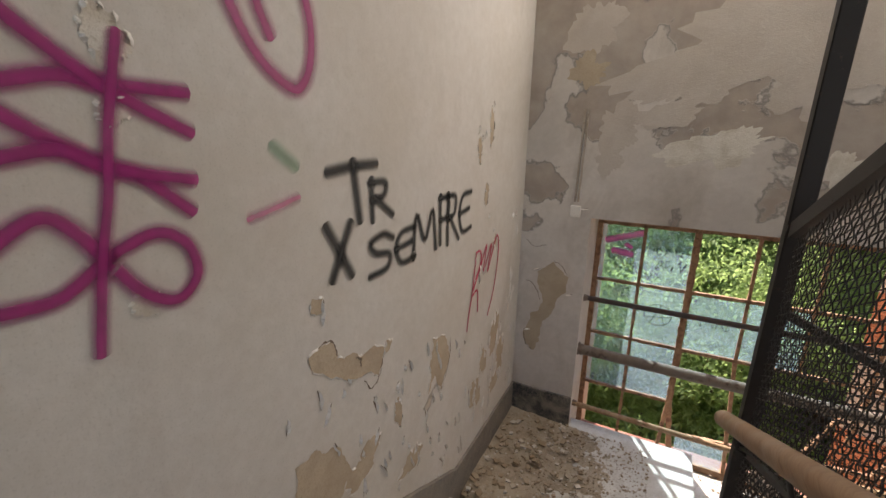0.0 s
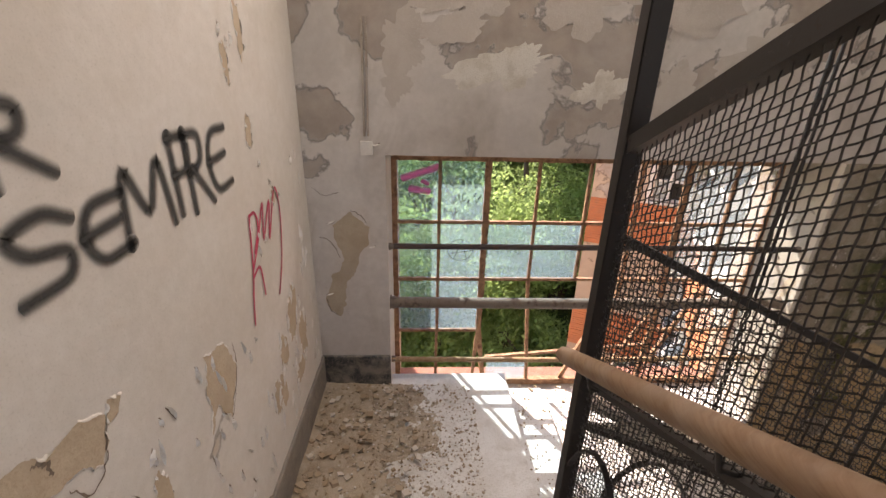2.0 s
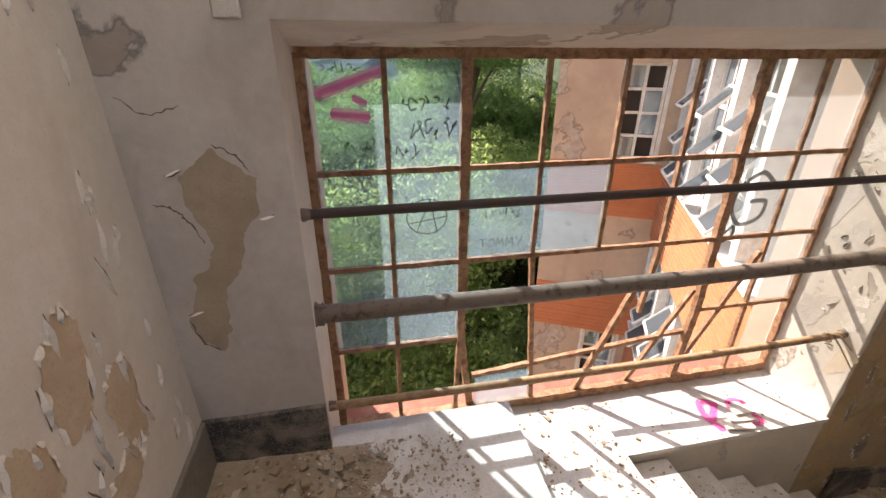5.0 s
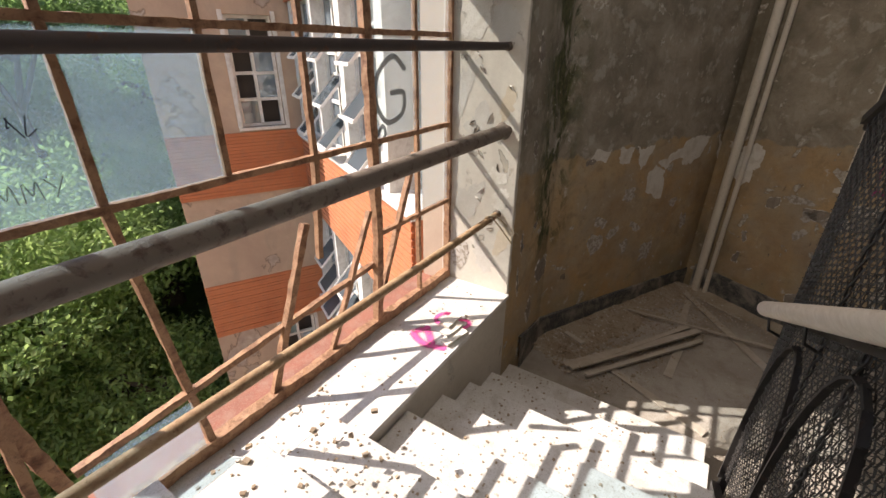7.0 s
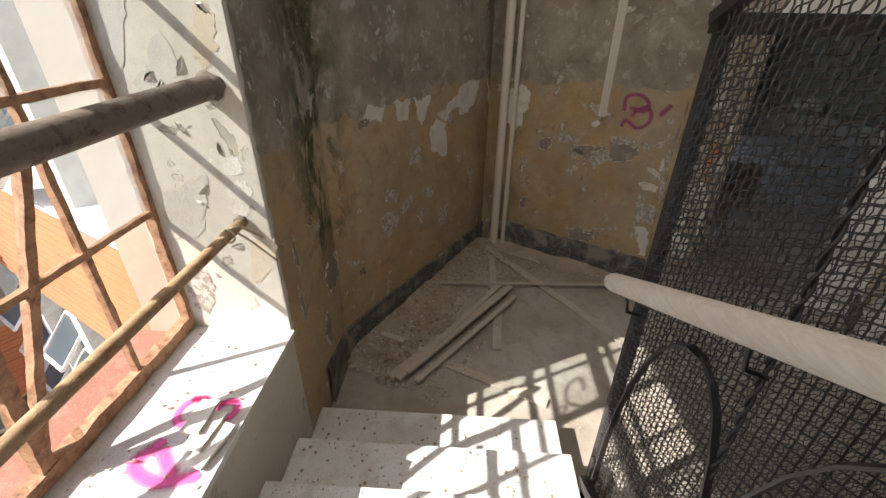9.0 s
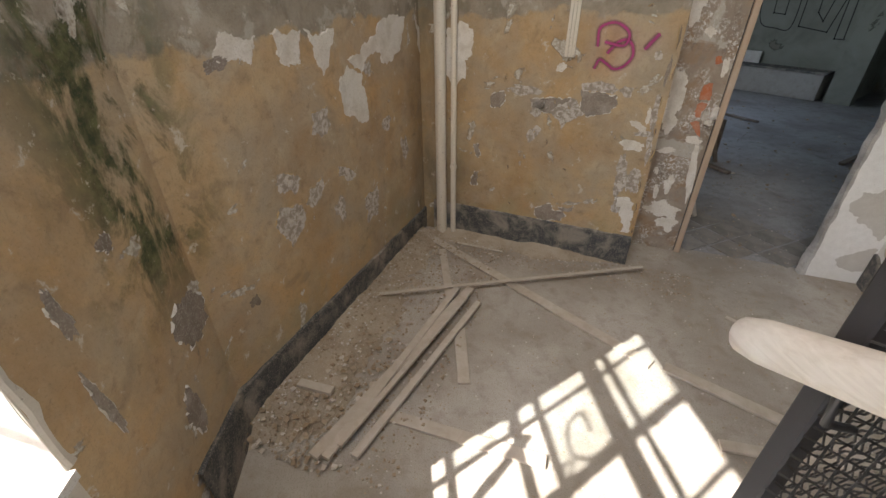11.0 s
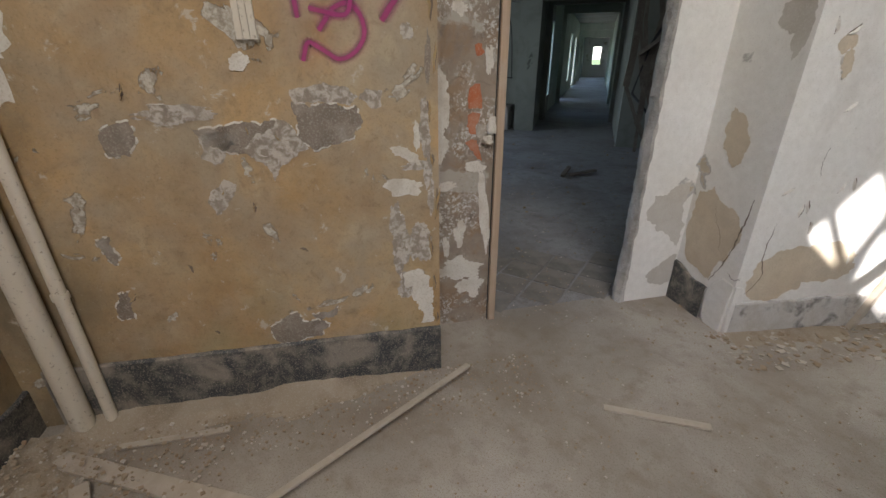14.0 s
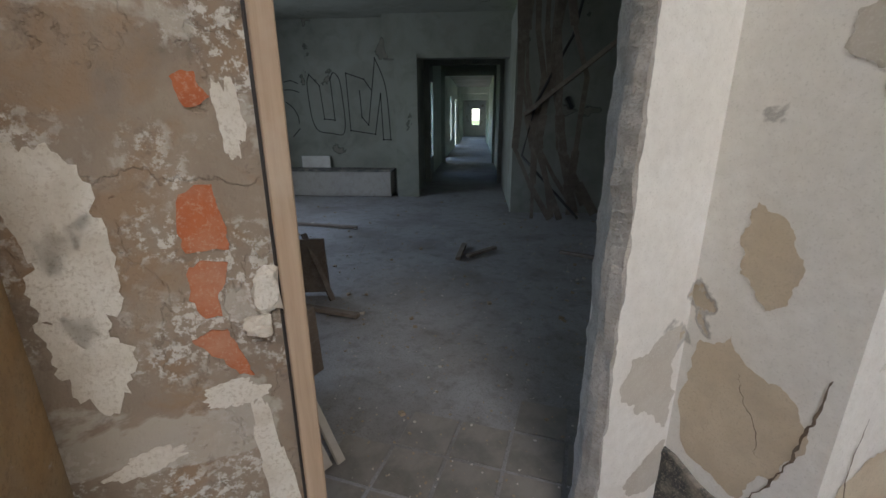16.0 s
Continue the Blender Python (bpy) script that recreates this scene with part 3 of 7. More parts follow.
def top2(x):
    return 3.22 - 0.48 * (x - X_CAGE)


cage = thing("stair_cage", "black steel mesh cage with posts around the stair well", "cage", kind="")
for x, y, z0, z1, hw in ((X_CAGE, Y_CAGE, 0.0, TOP, 0.032), (X_END, Y_CAGE - 0.03, 0.0, TOP, 0.02)):
    bm = bmesh.new()
    box(bm, (x - hw, y - hw, z0), (x + hw, y + hw, z1))
    part("post", bevelled(bm, 0.004), cage_post_mat, cage)


def rail(p, q, w=0.05, h=0.05, mat=cage_steel, name="rail"):
    bm = bmesh.new()
    beam(bm, p, q, w, h)
    part(name, bm, mat, cage)


Y_FAR = -0.6
rail((X_CAGE, Y_CAGE, top1(Y_CAGE)), (X_CAGE, Y_FAR, top1(Y_FAR)))
rail((X_CAGE, Y_CAGE, top1(Y_CAGE) - 0.92), (X_CAGE, Y_FAR, top1(Y_FAR) - 0.92), 0.035, 0.02)
rail((X_CAGE, Y_CAGE, LAND + 0.12), (X_CAGE, Y_FAR, LAND + 0.12 + 0.49 * (Y_CAGE - Y_FAR)), 0.04, 0.05)
rail((X_CAGE, Y_CAGE, top2(X_CAGE)), (X_END, Y_CAGE, top2(X_END)), 0.035, 0.03)
rail((X_CAGE, Y_CAGE, top2(X_CAGE) - 0.85), (X_END, Y_CAGE, top2(X_END) - 0.85), 0.035, 0.02)
rail((X_CAGE, Y_CAGE, LAND + 0.08), (X_END, Y_CAGE, 0.33), 0.04, 0.05)


def crimped(bm, p, q, pitch, r, amp, side, phase):
    """One crimped wire from p to q, waving towards side."""
    p, q, side = Vector(p), Vector(q), Vector(side)
    n = max(2, int((q - p).length / pitch))
    d = (q - p) / n
    dn = d.normalized()
    flat = dn.cross(side).normalized()
    prev = None
    for i in range(n + 1):
        c = p + d * i + (side + flat * 0.6) * amp * (1 if (i + phase) % 2 else -1)
        ring = [bm.verts.new(c + side * r * a + flat * r * b) for a, b in ((1, 0), (-0.5, 0.87), (-0.5, -0.87))]
        if prev:
            for k in range(3):
                bm.faces.new((prev[k], prev[(k + 1) % 3], ring[(k + 1) % 3], ring[k]))
        prev = ring


def wire_panel(name, origin, along, slope, length, low, high, pitch=0.025, r=0.0023, mat=cage_steel):
    """Woven wire between two sloping lines: along is the level direction, slope the rise per metre."""
    bm = bmesh.new()
    o, a = Vector(origin), Vector(along)
    side = Vector((-a.y, a.x, 0))
    n = int(length / pitch)
    for i in range(1, n):
        s = i * pitch
        base = o + a * s + Vector((0, 0, slope * s))
        crimped(bm, base + Vector((0, 0, low)), base + Vector((0, 0, high)), pitch, r, 0.0035, side, i)
    for j in range(1, int((high - low) / pitch)):
        z = low + j * pitch
        crimped(bm, o + Vector((0, 0, z)), o + a * length + Vector((0, 0, z + slope * length)), pitch * 1.1, r, 0.0035, side, j)
    tagged(part(name, bm, mat, cage, "crimped dusty steel wire mesh"), kind="stuff")


# twisted stiffening rods tied upright to the mesh beside the flight
for x in (1.02, 1.44, 1.75):
    bm = bmesh.new()
    z0, z1 = LAND + 0.12 - 0.5 * (x - X_CAGE), top2(x)
    for ph in (0.0, math.pi):
        n = int((z1 - z0) / 0.02)
        tube(bm, [(x + 0.006 * math.cos(ph + 1.1 * k), Y_CAGE + 0.008 + 0.006 * math.sin(ph + 1.1 * k), z0 + (z1 - z0) * k / n) for k in range(n + 1)], 0.0042, 5)
    part("upright_rod", bm, cage_steel, cage)
for dx in (0.0, 0.028):
    bm = bmesh.new()
    tube(bm, [(1.0 + dx, Y_CAGE + 0.01, top2(1.0)), (1.0 + dx, Y_CAGE + 0.01, TOP)], 0.006, 6)
    part("upright_rod", bm, cage_post_mat, cage)

wire_panel("wire_mesh", (X_CAGE, Y_CAGE - 0.03, 0), (0, -1, 0), 0.49, Y_CAGE - Y_FAR, LAND + 0.14, Z1)
wire_panel("wire_mesh", (X_CAGE + 0.03, Y_CAGE, 0), (1, 0, 0), -0.48, X_END - X_CAGE - 0.06, LAND + 0.1, 3.2, mat=wire_dusty_lit)


# wooden handrails
def handrail(name, pts, mat, label):
    bm = bmesh.new()
    pts = [Vector(p) for p in pts]
    d = (pts[1] - pts[0]).normalized()
    run = [pts[0], pts[0] + d * 0.015, pts[0] + d * 0.05] + [pts[0].lerp(pts[1], k / 8) for k in range(1, 9)]
    tube(bm, run, [0.018, 0.031, 0.036] + [0.036] * 8, 14)
    return tagged(ob_from(name, bm, mat), label, "handrail")


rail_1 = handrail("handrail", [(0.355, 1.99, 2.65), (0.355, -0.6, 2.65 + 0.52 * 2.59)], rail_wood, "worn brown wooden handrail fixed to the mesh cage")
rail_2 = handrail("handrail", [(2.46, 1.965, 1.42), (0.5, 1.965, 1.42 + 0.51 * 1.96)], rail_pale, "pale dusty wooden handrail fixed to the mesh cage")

# the same window one storey up, out of which the sun falls on the pale wall
window_2 = copy_thing(window, pose(0, 0, Z2))
window_2.name = "window_2"
# Unseen board and bars, added to cut the sun patch to shape.
board_mat = dusty("grey_board", (0.3, 0.26, 0.22), (0.24, 0.2, 0.17), (0.2, 0.17, 0.14)).m
bm = bmesh.new()
edge = [(1.36, WZ0 + Z2), (WX1, WZ0 + Z2), (WX1, WZ1 + Z2), (0.26, WZ1 + Z2)]
a = [bm.verts.new((x, 3.74, z)) for x, z in edge]
b = [bm.verts.new((x, 3.76, z)) for x, z in edge]
bm.faces.new(a), bm.faces.new(b)
for i in range(4):
    bm.faces.new((a[i], a[(i + 1) % 4], b[(i + 1) % 4], b[i]))
for x0, z0, x1, z1 in ((0.35, 5.02, 1.3, 5.75), (0.0, 5.2, 1.05, 6.15), (0.98, 5.02, 0.5, 6.7), (0.55, 5.02, 0.15, 6.5)):
    beam(bm, (x0, 3.75, z0), (x1, 3.75, z1), 0.03, 0.075, (0.3, 0, 1))
tagged(ob_from("window_board", bm, board_mat), "unseen grey board and bars added to shape the sun on the pale wall", "board", kind="structure")

# flat-bar arches of the cage, under the handrails
def arch(place, up, half, n=14):
    """place(s) gives the foot line's point at s metres along; a pointed round arch over it."""
    bm = bmesh.new()
    pts = []
    for i in range(n + 1):
        a = math.pi * i / n
        pts.append(place(-math.cos(a) * half) + Vector((0, 0, up * math.sin(a) ** 0.75)))
    for p, q in zip(pts, pts[1:]):
        d = (q - p).normalized() * 0.003
        beam(bm, p - d, q + d, 0.024, 0.007, (0.3, 0.3, 1) if abs(q.z - p.z) < 0.02 else (1, 0.2, 0) if abs(q.x - p.x) > 1e-6 else (0, 1, 0.2))
    part("arch", bm, cage_steel, cage)


for x in (0.86, 1.42, 1.98):
    arch(lambda s, x=x: Vector((min(x + s, X_END), Y_CAGE + 0.012, LAND + 0.12 - 0.5 * (min(x + s, X_END) - X_CAGE))), 0.88, 0.28)
for y in (1.68, 1.12, 0.56, 0.0):
    arch(lambda s, y=y: Vector((X_CAGE - 0.012, y + s, LAND + 0.16 + 0.49 * (Y_CAGE - y - s))), 0.85, 0.28)
for k in range(4):
    x = 2.3 - 0.55 * k
    bm = bmesh.new()
    z = 1.42 + 0.51 * (2.46 - x)
    tube(bm, [(x, Y_CAGE, z - 0.12), (x, Y_CAGE + 0.05, z - 0.1), (x, Y_CAGE + 0.065, z - 0.03)], 0.007, 8)
    part("rail_bracket", bm, cage_steel, rail_2, "black steel bracket")
for k in range(4):
    y = 1.75 - 0.6 * k
    bm = bmesh.new()
    z = 2.65 + 0.52 * (1.99 - y)
    tube(bm, [(X_CAGE, y, z - 0.12), (X_CAGE - 0.05, y, z - 0.1), (X_CAGE - 0.07, y, z - 0.03)], 0.007, 8)
    part("rail_bracket", bm, cage_steel, rail_1, "black steel bracket")
# far side of the cage, along the lower hall
rail((X_END, Y_CAGE, 2.28), (X_END, -1.4, 2.28))
rail((X_END, Y_CAGE, 0.12), (X_END, -1.4, 0.12), 0.04, 0.05)
rail((X_END, 0.3, 0.0), (X_END, 0.3, 2.3), 0.045, 0.045)
rail((X_END, -1.4, 0.0), (X_END, -1.4, 2.45), 0.05, 0.05)
wire_panel("wire_mesh", (X_END, Y_CAGE - 0.03, 0), (0, -1, 0), 0.0, 3.25, 0.14, 2.26, 0.03, 0.0025, wire_dusty_lit)
rail((1.5, -0.2, 0.0), (1.35, 0.2, 2.6), 0.05, 0.05, cage_post_mat, "brace")
rail((X_CAGE, Y_FAR, 0.0), (X_CAGE, Y_FAR, 4.8), 0.05, 0.05, cage_post_mat, "post")

# ---- wall faces as planes ----


class Face:
    """A wall's face: a place on it is (along, height)."""

    def __init__(self, origin, along, normal, parent):
        self.o, self.a, self.n, self.parent = Vector((*origin, 0)), Vector((*along, 0)).normalized(), Vector((*normal, 0)).normalized(), parent

    def at(self, s, z, off=0.0):
        p = self.o + self.a * s + self.n * off
        return Vector((p.x, p.y, z))


west = Face((XL, 0), (0, 1), (1, 0), wall_west)
north = Face((0, YW), (1, 0), (0, -1), wall_left)
over = Face((0, YW), (1, 0), (0, -1), wall_over)
OA = Vector((0.892, -0.4515))
och = Face(Vector(CORNER) - OA * OA.dot(Vector(CORNER)), OA, (-0.4515, -0.892), wall_ochre)
pierf = Face((0, YW - 0.03), (1, 0), (0, -1), wall_pier)
face = Face(nu(N_F, 0), (NY, -NX), (-NX, -NY), wall_face)
jambf = Face(nu(N_D, 0), (NY, -NX), (-NX, -NY), wall_jamb)
back = Face(nu(N_D - 0.02, 0), (NY, -NX), (-NX, -NY), wall_pale)
reveal = Face(nu(0, U_Q), (NX, NY), (NY * -1, NX), wall_pale)
pdir = Vector(nu(-0.15, 1.16)).normalized()
pale = Face(nu(N_F - 0.09, U_Q), pdir, (pdir.y, -pdir.x), wall_pale)
jambw = Face((WX1, 0), (0, 1), (-1, 0), wall_pier)
hall = Face(de(8.2, 0), (-DY, DX), (-DX, -DY), None)

tan_bare = dusty("bare_tan_plaster", (0.48, 0.395, 0.29), (0.42, 0.34, 0.245), (0.36, 0.28, 0.19), 0.95, 6.0, (0.4, 0.65), 0.003).m
grey_bare = dusty("bare_grey_render", (0.25, 0.205, 0.16), (0.18, 0.145, 0.115), (0.42, 0.38, 0.33), 0.95, 7.0, (0.4, 0.65), 0.006).m
salt_bare = dusty("salt_crusted_render", (0.54, 0.49, 0.43), (0.29, 0.24, 0.19), (0.38, 0.33, 0.27), 0.95, 34.0, (0.44, 0.56), 0.014).m
chalk = dusty("chalky_white_plaster", (0.68, 0.64, 0.57), (0.58, 0.53, 0.45), (0.45, 0.39, 0.31), 0.95, 9.0, (0.45, 0.7), 0.006).m
# Dark colour for the shade in cracks, holes and under lifted paint.
gap_shade = dusty("shaded_gap_plaster", (0.16, 0.12, 0.09), (0.25, 0.2, 0.15), (0.1, 0.08, 0.06), 0.95, 9.0).m
paint_white = dusty("white_paint_flake", (0.72, 0.69, 0.64), (0.66, 0.62, 0.56), (0.55, 0.5, 0.44), 0.8, 6.0).m
paint_ochre = dusty("ochre_paint_flake", (0.48, 0.33, 0.15), (0.42, 0.31, 0.18), (0.36, 0.3, 0.22), 0.85, 6.0).m


def patch(fc, s, z, w, h, mat, seed, flake=None, turn=0.0, lips=0.45, jag=0.35, off=0.002, curl=1.0):
    """An irregular patch of bare wall where the paint has come off, with curled flakes on its rim."""
    rng = random.Random(seed)
    n, w, h = 64, w * 1.2, h * 1.2
    rad = [0.0] * (n + 1)
    step, amp = n // 4, jag
    for k in range(0, n, step):
        rad[k] = rng.uniform(-0.25, 0.2)
    rad[n] = rad[0]
    while step > 1:
        for k in range(step // 2, n, step):
            rad[k] = (rad[k - step // 2] + rad[k + step // 2]) / 2 + rng.uniform(-amp, amp)
        step, amp = step // 2, amp * 0.62
    pts = []
    for i in range(n):
        t = 2 * math.pi * i / n
        r = max(0.35, 1 + rad[i])
        x, y = math.cos(t) * r * w / 2, math.sin(t) * r * h / 2
        pts.append((s + x * math.cos(turn) - y * math.sin(turn), z + x * math.sin(turn) + y * math.cos(turn)))
    reach = min(0.008, 0.06 * min(w, h)) * curl
    bm = bmesh.new()
    c = bm.verts.new(fc.at(s, z, off))
    rim = [bm.verts.new(fc.at(*p, off)) for p in pts]
    for i in range(n):
        bm.faces.new((c, rim[i], rim[(i + 1) % n]))
    part("bare_patch", bm, mat, fc.parent)
    if not flake:
        return
    bm = bmesh.new()
    i = 0
    while i < n:
        if rng.random() < lips:
            run, lift = rng.randint(2, 5), rng.uniform(0.002, 0.006) * curl
            rows = []
            for k in range(run + 1):
                p = Vector(pts[(i + k) % n])
                inn = (Vector((s, z)) - p).normalized()
                e = math.sin(math.pi * k / run)
                q, o = p + inn * reach * e, p - inn * reach
                rows.append([bm.verts.new(fc.at(o.x, o.y, 0.001)), bm.verts.new(fc.at(p.x, p.y, 0.003 + lift * 0.5 * e)), bm.verts.new(fc.at(q.x, q.y, 0.003 + lift * e))])
            for a, b in zip(rows, rows[1:]):
                bm.faces.new((a[0], a[1], b[1], b[0]))
                bm.faces.new((a[1], a[2], b[2], b[1]))
            i += run
        i += rng.randint(1, 4)
    part("paint_flake", bm, flake, fc.parent)


def smooth(pts, n=6):
    """A rounded line through control points."""
    p = [Vector(q) for q in pts]
    if len(p) < 3:
        return [p[0].lerp(p[-1], k / n) for k in range(n + 1)]
    out = []
    for i in range(len(p) - 1):
        a, b, c, d = p[max(i - 1, 0)], p[i], p[i + 1], p[min(i + 2, len(p) - 1)]
        for k in range(n):
            t = k / n
            out.append(0.5 * (2 * b + (c - a) * t + (2 * a - 5 * b + 4 * c - d) * t * t + (3 * b - a - 3 * c + d) * t ** 3))
    return out + [p[-1]]


def blot(fc, mat, outline, seed, rough=0.16, off=0.002, flake=None, curl=1.0):
    """Lost paint of a given rough outline; its edge is broken up finer and finer, and old paint curls off along it."""
    rng = random.Random(seed)
    pts = [Vector(p) for p in outline]
    for _ in range(4):
        fine = []
        for p, q in zip(pts, pts[1:] + pts[:1]):
            d = q - p
            fine += [p, p + d * rng.uniform(0.4, 0.6) + Vector((-d.y, d.x)) * rng.uniform(-rough, rough)]
        pts = fine
    bm = bmesh.new()
    bm.faces.new([bm.verts.new(fc.at(p.x, p.y, off)) for p in pts])
    part("bare_patch", bm, mat, fc.parent)
    if not flake:
        return
    mid = sum(pts, Vector((0, 0))) / len(pts)
    bm = bmesh.new()
    i, n = 0, len(pts)
    while i < n - 7:
        if rng.random() < 0.55:
            run, lift, rows = rng.randint(4, 7), rng.uniform(0.001, 0.005) * curl, []
            for k in range(run + 1):
                p = pts[i + k]
                d = pts[(i + k + 1) % n] - pts[i + k - 1]
                o = Vector((d.y, -d.x)).normalized()
                o = o if o.dot(p - mid) > 0 else -o
                e = math.sin(math.pi * k / run)
                rows.append([bm.verts.new(fc.at(*(p + o * 0.005), 0.0008)), bm.verts.new(fc.at(*(p + o * 0.0015), 0.0028 + lift * 0.5 * e)), bm.verts.new(fc.at(*(p - o * 0.003 * e), 0.0028 + lift * e))])
            for a, b in zip(rows, rows[1:]):
                bm.faces.new((a[0], a[1], b[1], b[0]))
                bm.faces.new((a[1], a[2], b[2], b[1]))
            i += run
        i += rng.randint(1, 5)
    part("paint_flake", bm, flake, fc.parent)


def split(fc, pts, width, seed, mat):
    """A long open crack: a ragged flat strip with the gap's shade as colour."""
    rng = random.Random(seed)
    line = smooth(pts, 7)
    bm = bmesh.new()
    rows = []
    for i, p in enumerate(line):
        d = (line[min(i + 1, len(line) - 1)] - line[max(i - 1, 0)]).normalized()
        o = Vector((-d.y, d.x))
        p = p + o * rng.uniform(-0.005, 0.005)
        w = width * rng.uniform(0.3, 1.0) * math.sin(math.pi * min(0.97, max(0.06, i / len(line)))) ** 0.5
        rows.append([bm.verts.new(fc.at(*(p + o * w), 0.0035)), bm.verts.new(fc.at(*(p - o * w), 0.0035))])
    for a, b in zip(rows, rows[1:]):
        bm.faces.new((a[0], a[1], b[1], b[0]))
    part("crack", bm, mat, fc.parent)


def crack(fc, s, z, length, seed, flake, turn=1.4):
    """A short split in the paint, one lip lifted off the wall."""
    rng = random.Random(seed)
    bm = bmesh.new()
    rows, n, x = [], 8, 0.0
    d = Vector((math.cos(turn), math.sin(turn)))
    o = Vector((-d.y, d.x))
    for k in range(n + 1):
        x += rng.uniform(-0.004, 0.004)
        p = Vector((s, z)) + d * length * (k / n - 0.5) + o * x
        e = math.sin(math.pi * k / n)
        q = p + o * (0.002 + 0.006 * e)
        rows.append([bm.verts.new(fc.at(p.x, p.y, 0.002 + 0.011 * e)), bm.verts.new(fc.at(q.x, q.y, 0.001))])
    for a, b in zip(rows, rows[1:]):
        bm.faces.new((a[0], a[1], b[1], b[0]))
    part("paint_flake", bm, flake, fc.parent)
    # Dark strip along the split: the lip's shadow put in as colour.
    bm = bmesh.new()
    rows = []
    for k in range(n + 1):
        p = Vector((s, z)) + d * length * (k / n - 0.5)
        e = math.sin(math.pi * k / n) * 0.009 * rng.uniform(0.5, 1.2)
        rows.append([bm.verts.new(fc.at(*(p + o * 0.003), 0.0015)), bm.verts.new(fc.at(*(p - o * e), 0.0015))])
    for a, b in zip(rows, rows[1:]):
        bm.faces.new((a[0], a[1], b[1], b[0]))
    part("bare_patch", bm, gap_shade, fc.parent)


# white wall: (along, height, width, height, turn)
for i, (s, z, w, h, t) in enumerate(((1.50, 2.52, 0.05, 0.13, 0.0), (1.62, 2.12, 0.20, 0.12, 0.3), (1.22, 2.42, 0.2, 0.14, 0.2),
                                     (2.52, 2.02, 0.12, 0.2, 0.1), (2.62, 2.2, 0.10, 0.22, 0.0), (2.44, 2.05, 0.09, 0.17, 0.0), (2.82, 2.35, 0.13, 0.3, 0.0), (2.98, 2.1, 0.12, 0.24, 0.1),
                                     (2.85, 1.9, 0.16, 0.12, 0.0), (2.42, 3.72, 0.05, 0.12, 0.1), (2.6, 3.85, 0.05, 0.2, 0.0), (2.55, 3.45, 0.06, 0.12, 0.0), (2.75, 3.1, 0.05, 0.09, 0.0),
                                     (0.50, 3.88, 0.05, 0.05, 0.0), (0.50, 4.03, 0.07, 0.09, 0.4), (0.50, 3.46, 0.06, 0.05, 0.0))):
    patch(west, s, z, w, h, chalk if i >= 13 else tan_bare, 46 + i, paint_white, t, 0.5, 0.36, 0.002, 1.2)
rng = random.Random(5)
for i in range(46):
    y = rng.uniform(1.2, 3.25)
    crack(west, y, rng.uniform(1.75 + max(0, 2.0 - y) * 0.5, 2.75 if y < 2.4 else 3.3), rng.uniform(0.03, 0.11), 90 + i, paint_white, rng.uniform(1.1, 2.0))
rng = random.Random(15)
for i in range(40):
    y = rng.uniform(2.2, 3.3)
    crack(west, y, rng.uniform(1.66, 2.15 + 0.6 * (y - 2.2)), rng.uniform(0.06, 0.17), 500 + i, paint_white, rng.uniform(1.2, 1.9))
for i in range(26):
    y = rng.uniform(0.8, 2.1)
    crack(west, y, rng.uniform(2.1, 3.0) - 0.35 * (y - 0.8), rng.uniform(0.04, 0.1), 560 + i, paint_white, rng.uniform(0.9, 2.2))
for i, (y, z) in enumerate(((0.84, 2.88), (1.04, 3.24), (2.5, 3.82), (1.04, 3.2), (2.4, 3.85), (2.45, 3.8))):
    crack(west, y, z, 0.06, 160 + i, paint_white, 1.3)
blot(west, tan_bare, [(1.84, 2.75), (2.0, 2.69), (2.06, 2.53), (1.95, 2.36), (1.87, 2.5), (1.80, 2.42), (1.82, 2.62)], 701, 0.17, 0.0026, paint_white, 0.7)
blot(west, tan_bare, [(0.95, 3.08), (1.07, 3.09), (1.1, 3.01), (1.23, 2.95), (1.40, 2.91), (1.35, 2.79), (1.24, 2.85), (1.1, 2.92)], 702, 0.17, 0.0026, paint_white, 0.7)
blot(west, tan_bare, [(0.84, 2.59), (0.85, 2.70), (0.96, 2.70), (1.08, 2.62), (1.15, 2.45), (1.05, 2.36), (0.93, 2.45)], 703, 0.17, 0.0026)
blot(west, tan_bare, [(1.42, 2.94), (1.465, 2.92), (1.44, 2.88), (1.40, 2.88)], 704, 0.1, 0.0026, paint_white)
blot(west, tan_bare, [(0.99, 3.29), (1.045, 3.28), (1.03, 3.22), (0.98, 3.24)], 705, 0.1, 0.0026, paint_white)
split(west, [(2.06, 2.66), (2.065, 2.55), (2.0, 2.42), (1.95, 2.36)], 0.006, 706, gap_shade)
split(west, [(1.0, 3.1), (1.07, 3.095), (1.1, 3.02)], 0.006, 707, gap_shade)
split(west, [(1.2, 2.96), (1.23, 2.94), (1.235, 2.9)], 0.008, 708, gap_shade)
split(west, [(1.4, 2.9), (1.36, 2.8), (1.3, 2.76), (1.25, 2.83)], 0.005, 709, gap_shade)
# beside the window: one long patch
blot(north, tan_bare, [(-0.73, 2.81), (-0.60, 2.70), (-0.61, 2.57), (-0.69, 2.46), (-0.72, 2.34), (-0.82, 2.36), (-0.84, 2.57), (-0.86, 2.71)], 711, 0.16, 0.002)
blot(north, tan_bare, [(-0.71, 2.38), (-0.79, 2.22), (-0.80, 2.07), (-0.85, 1.97), (-0.92, 2.02), (-0.95, 2.13), (-0.90, 2.31), (-0.82, 2.40)], 712, 0.16, 0.0024)
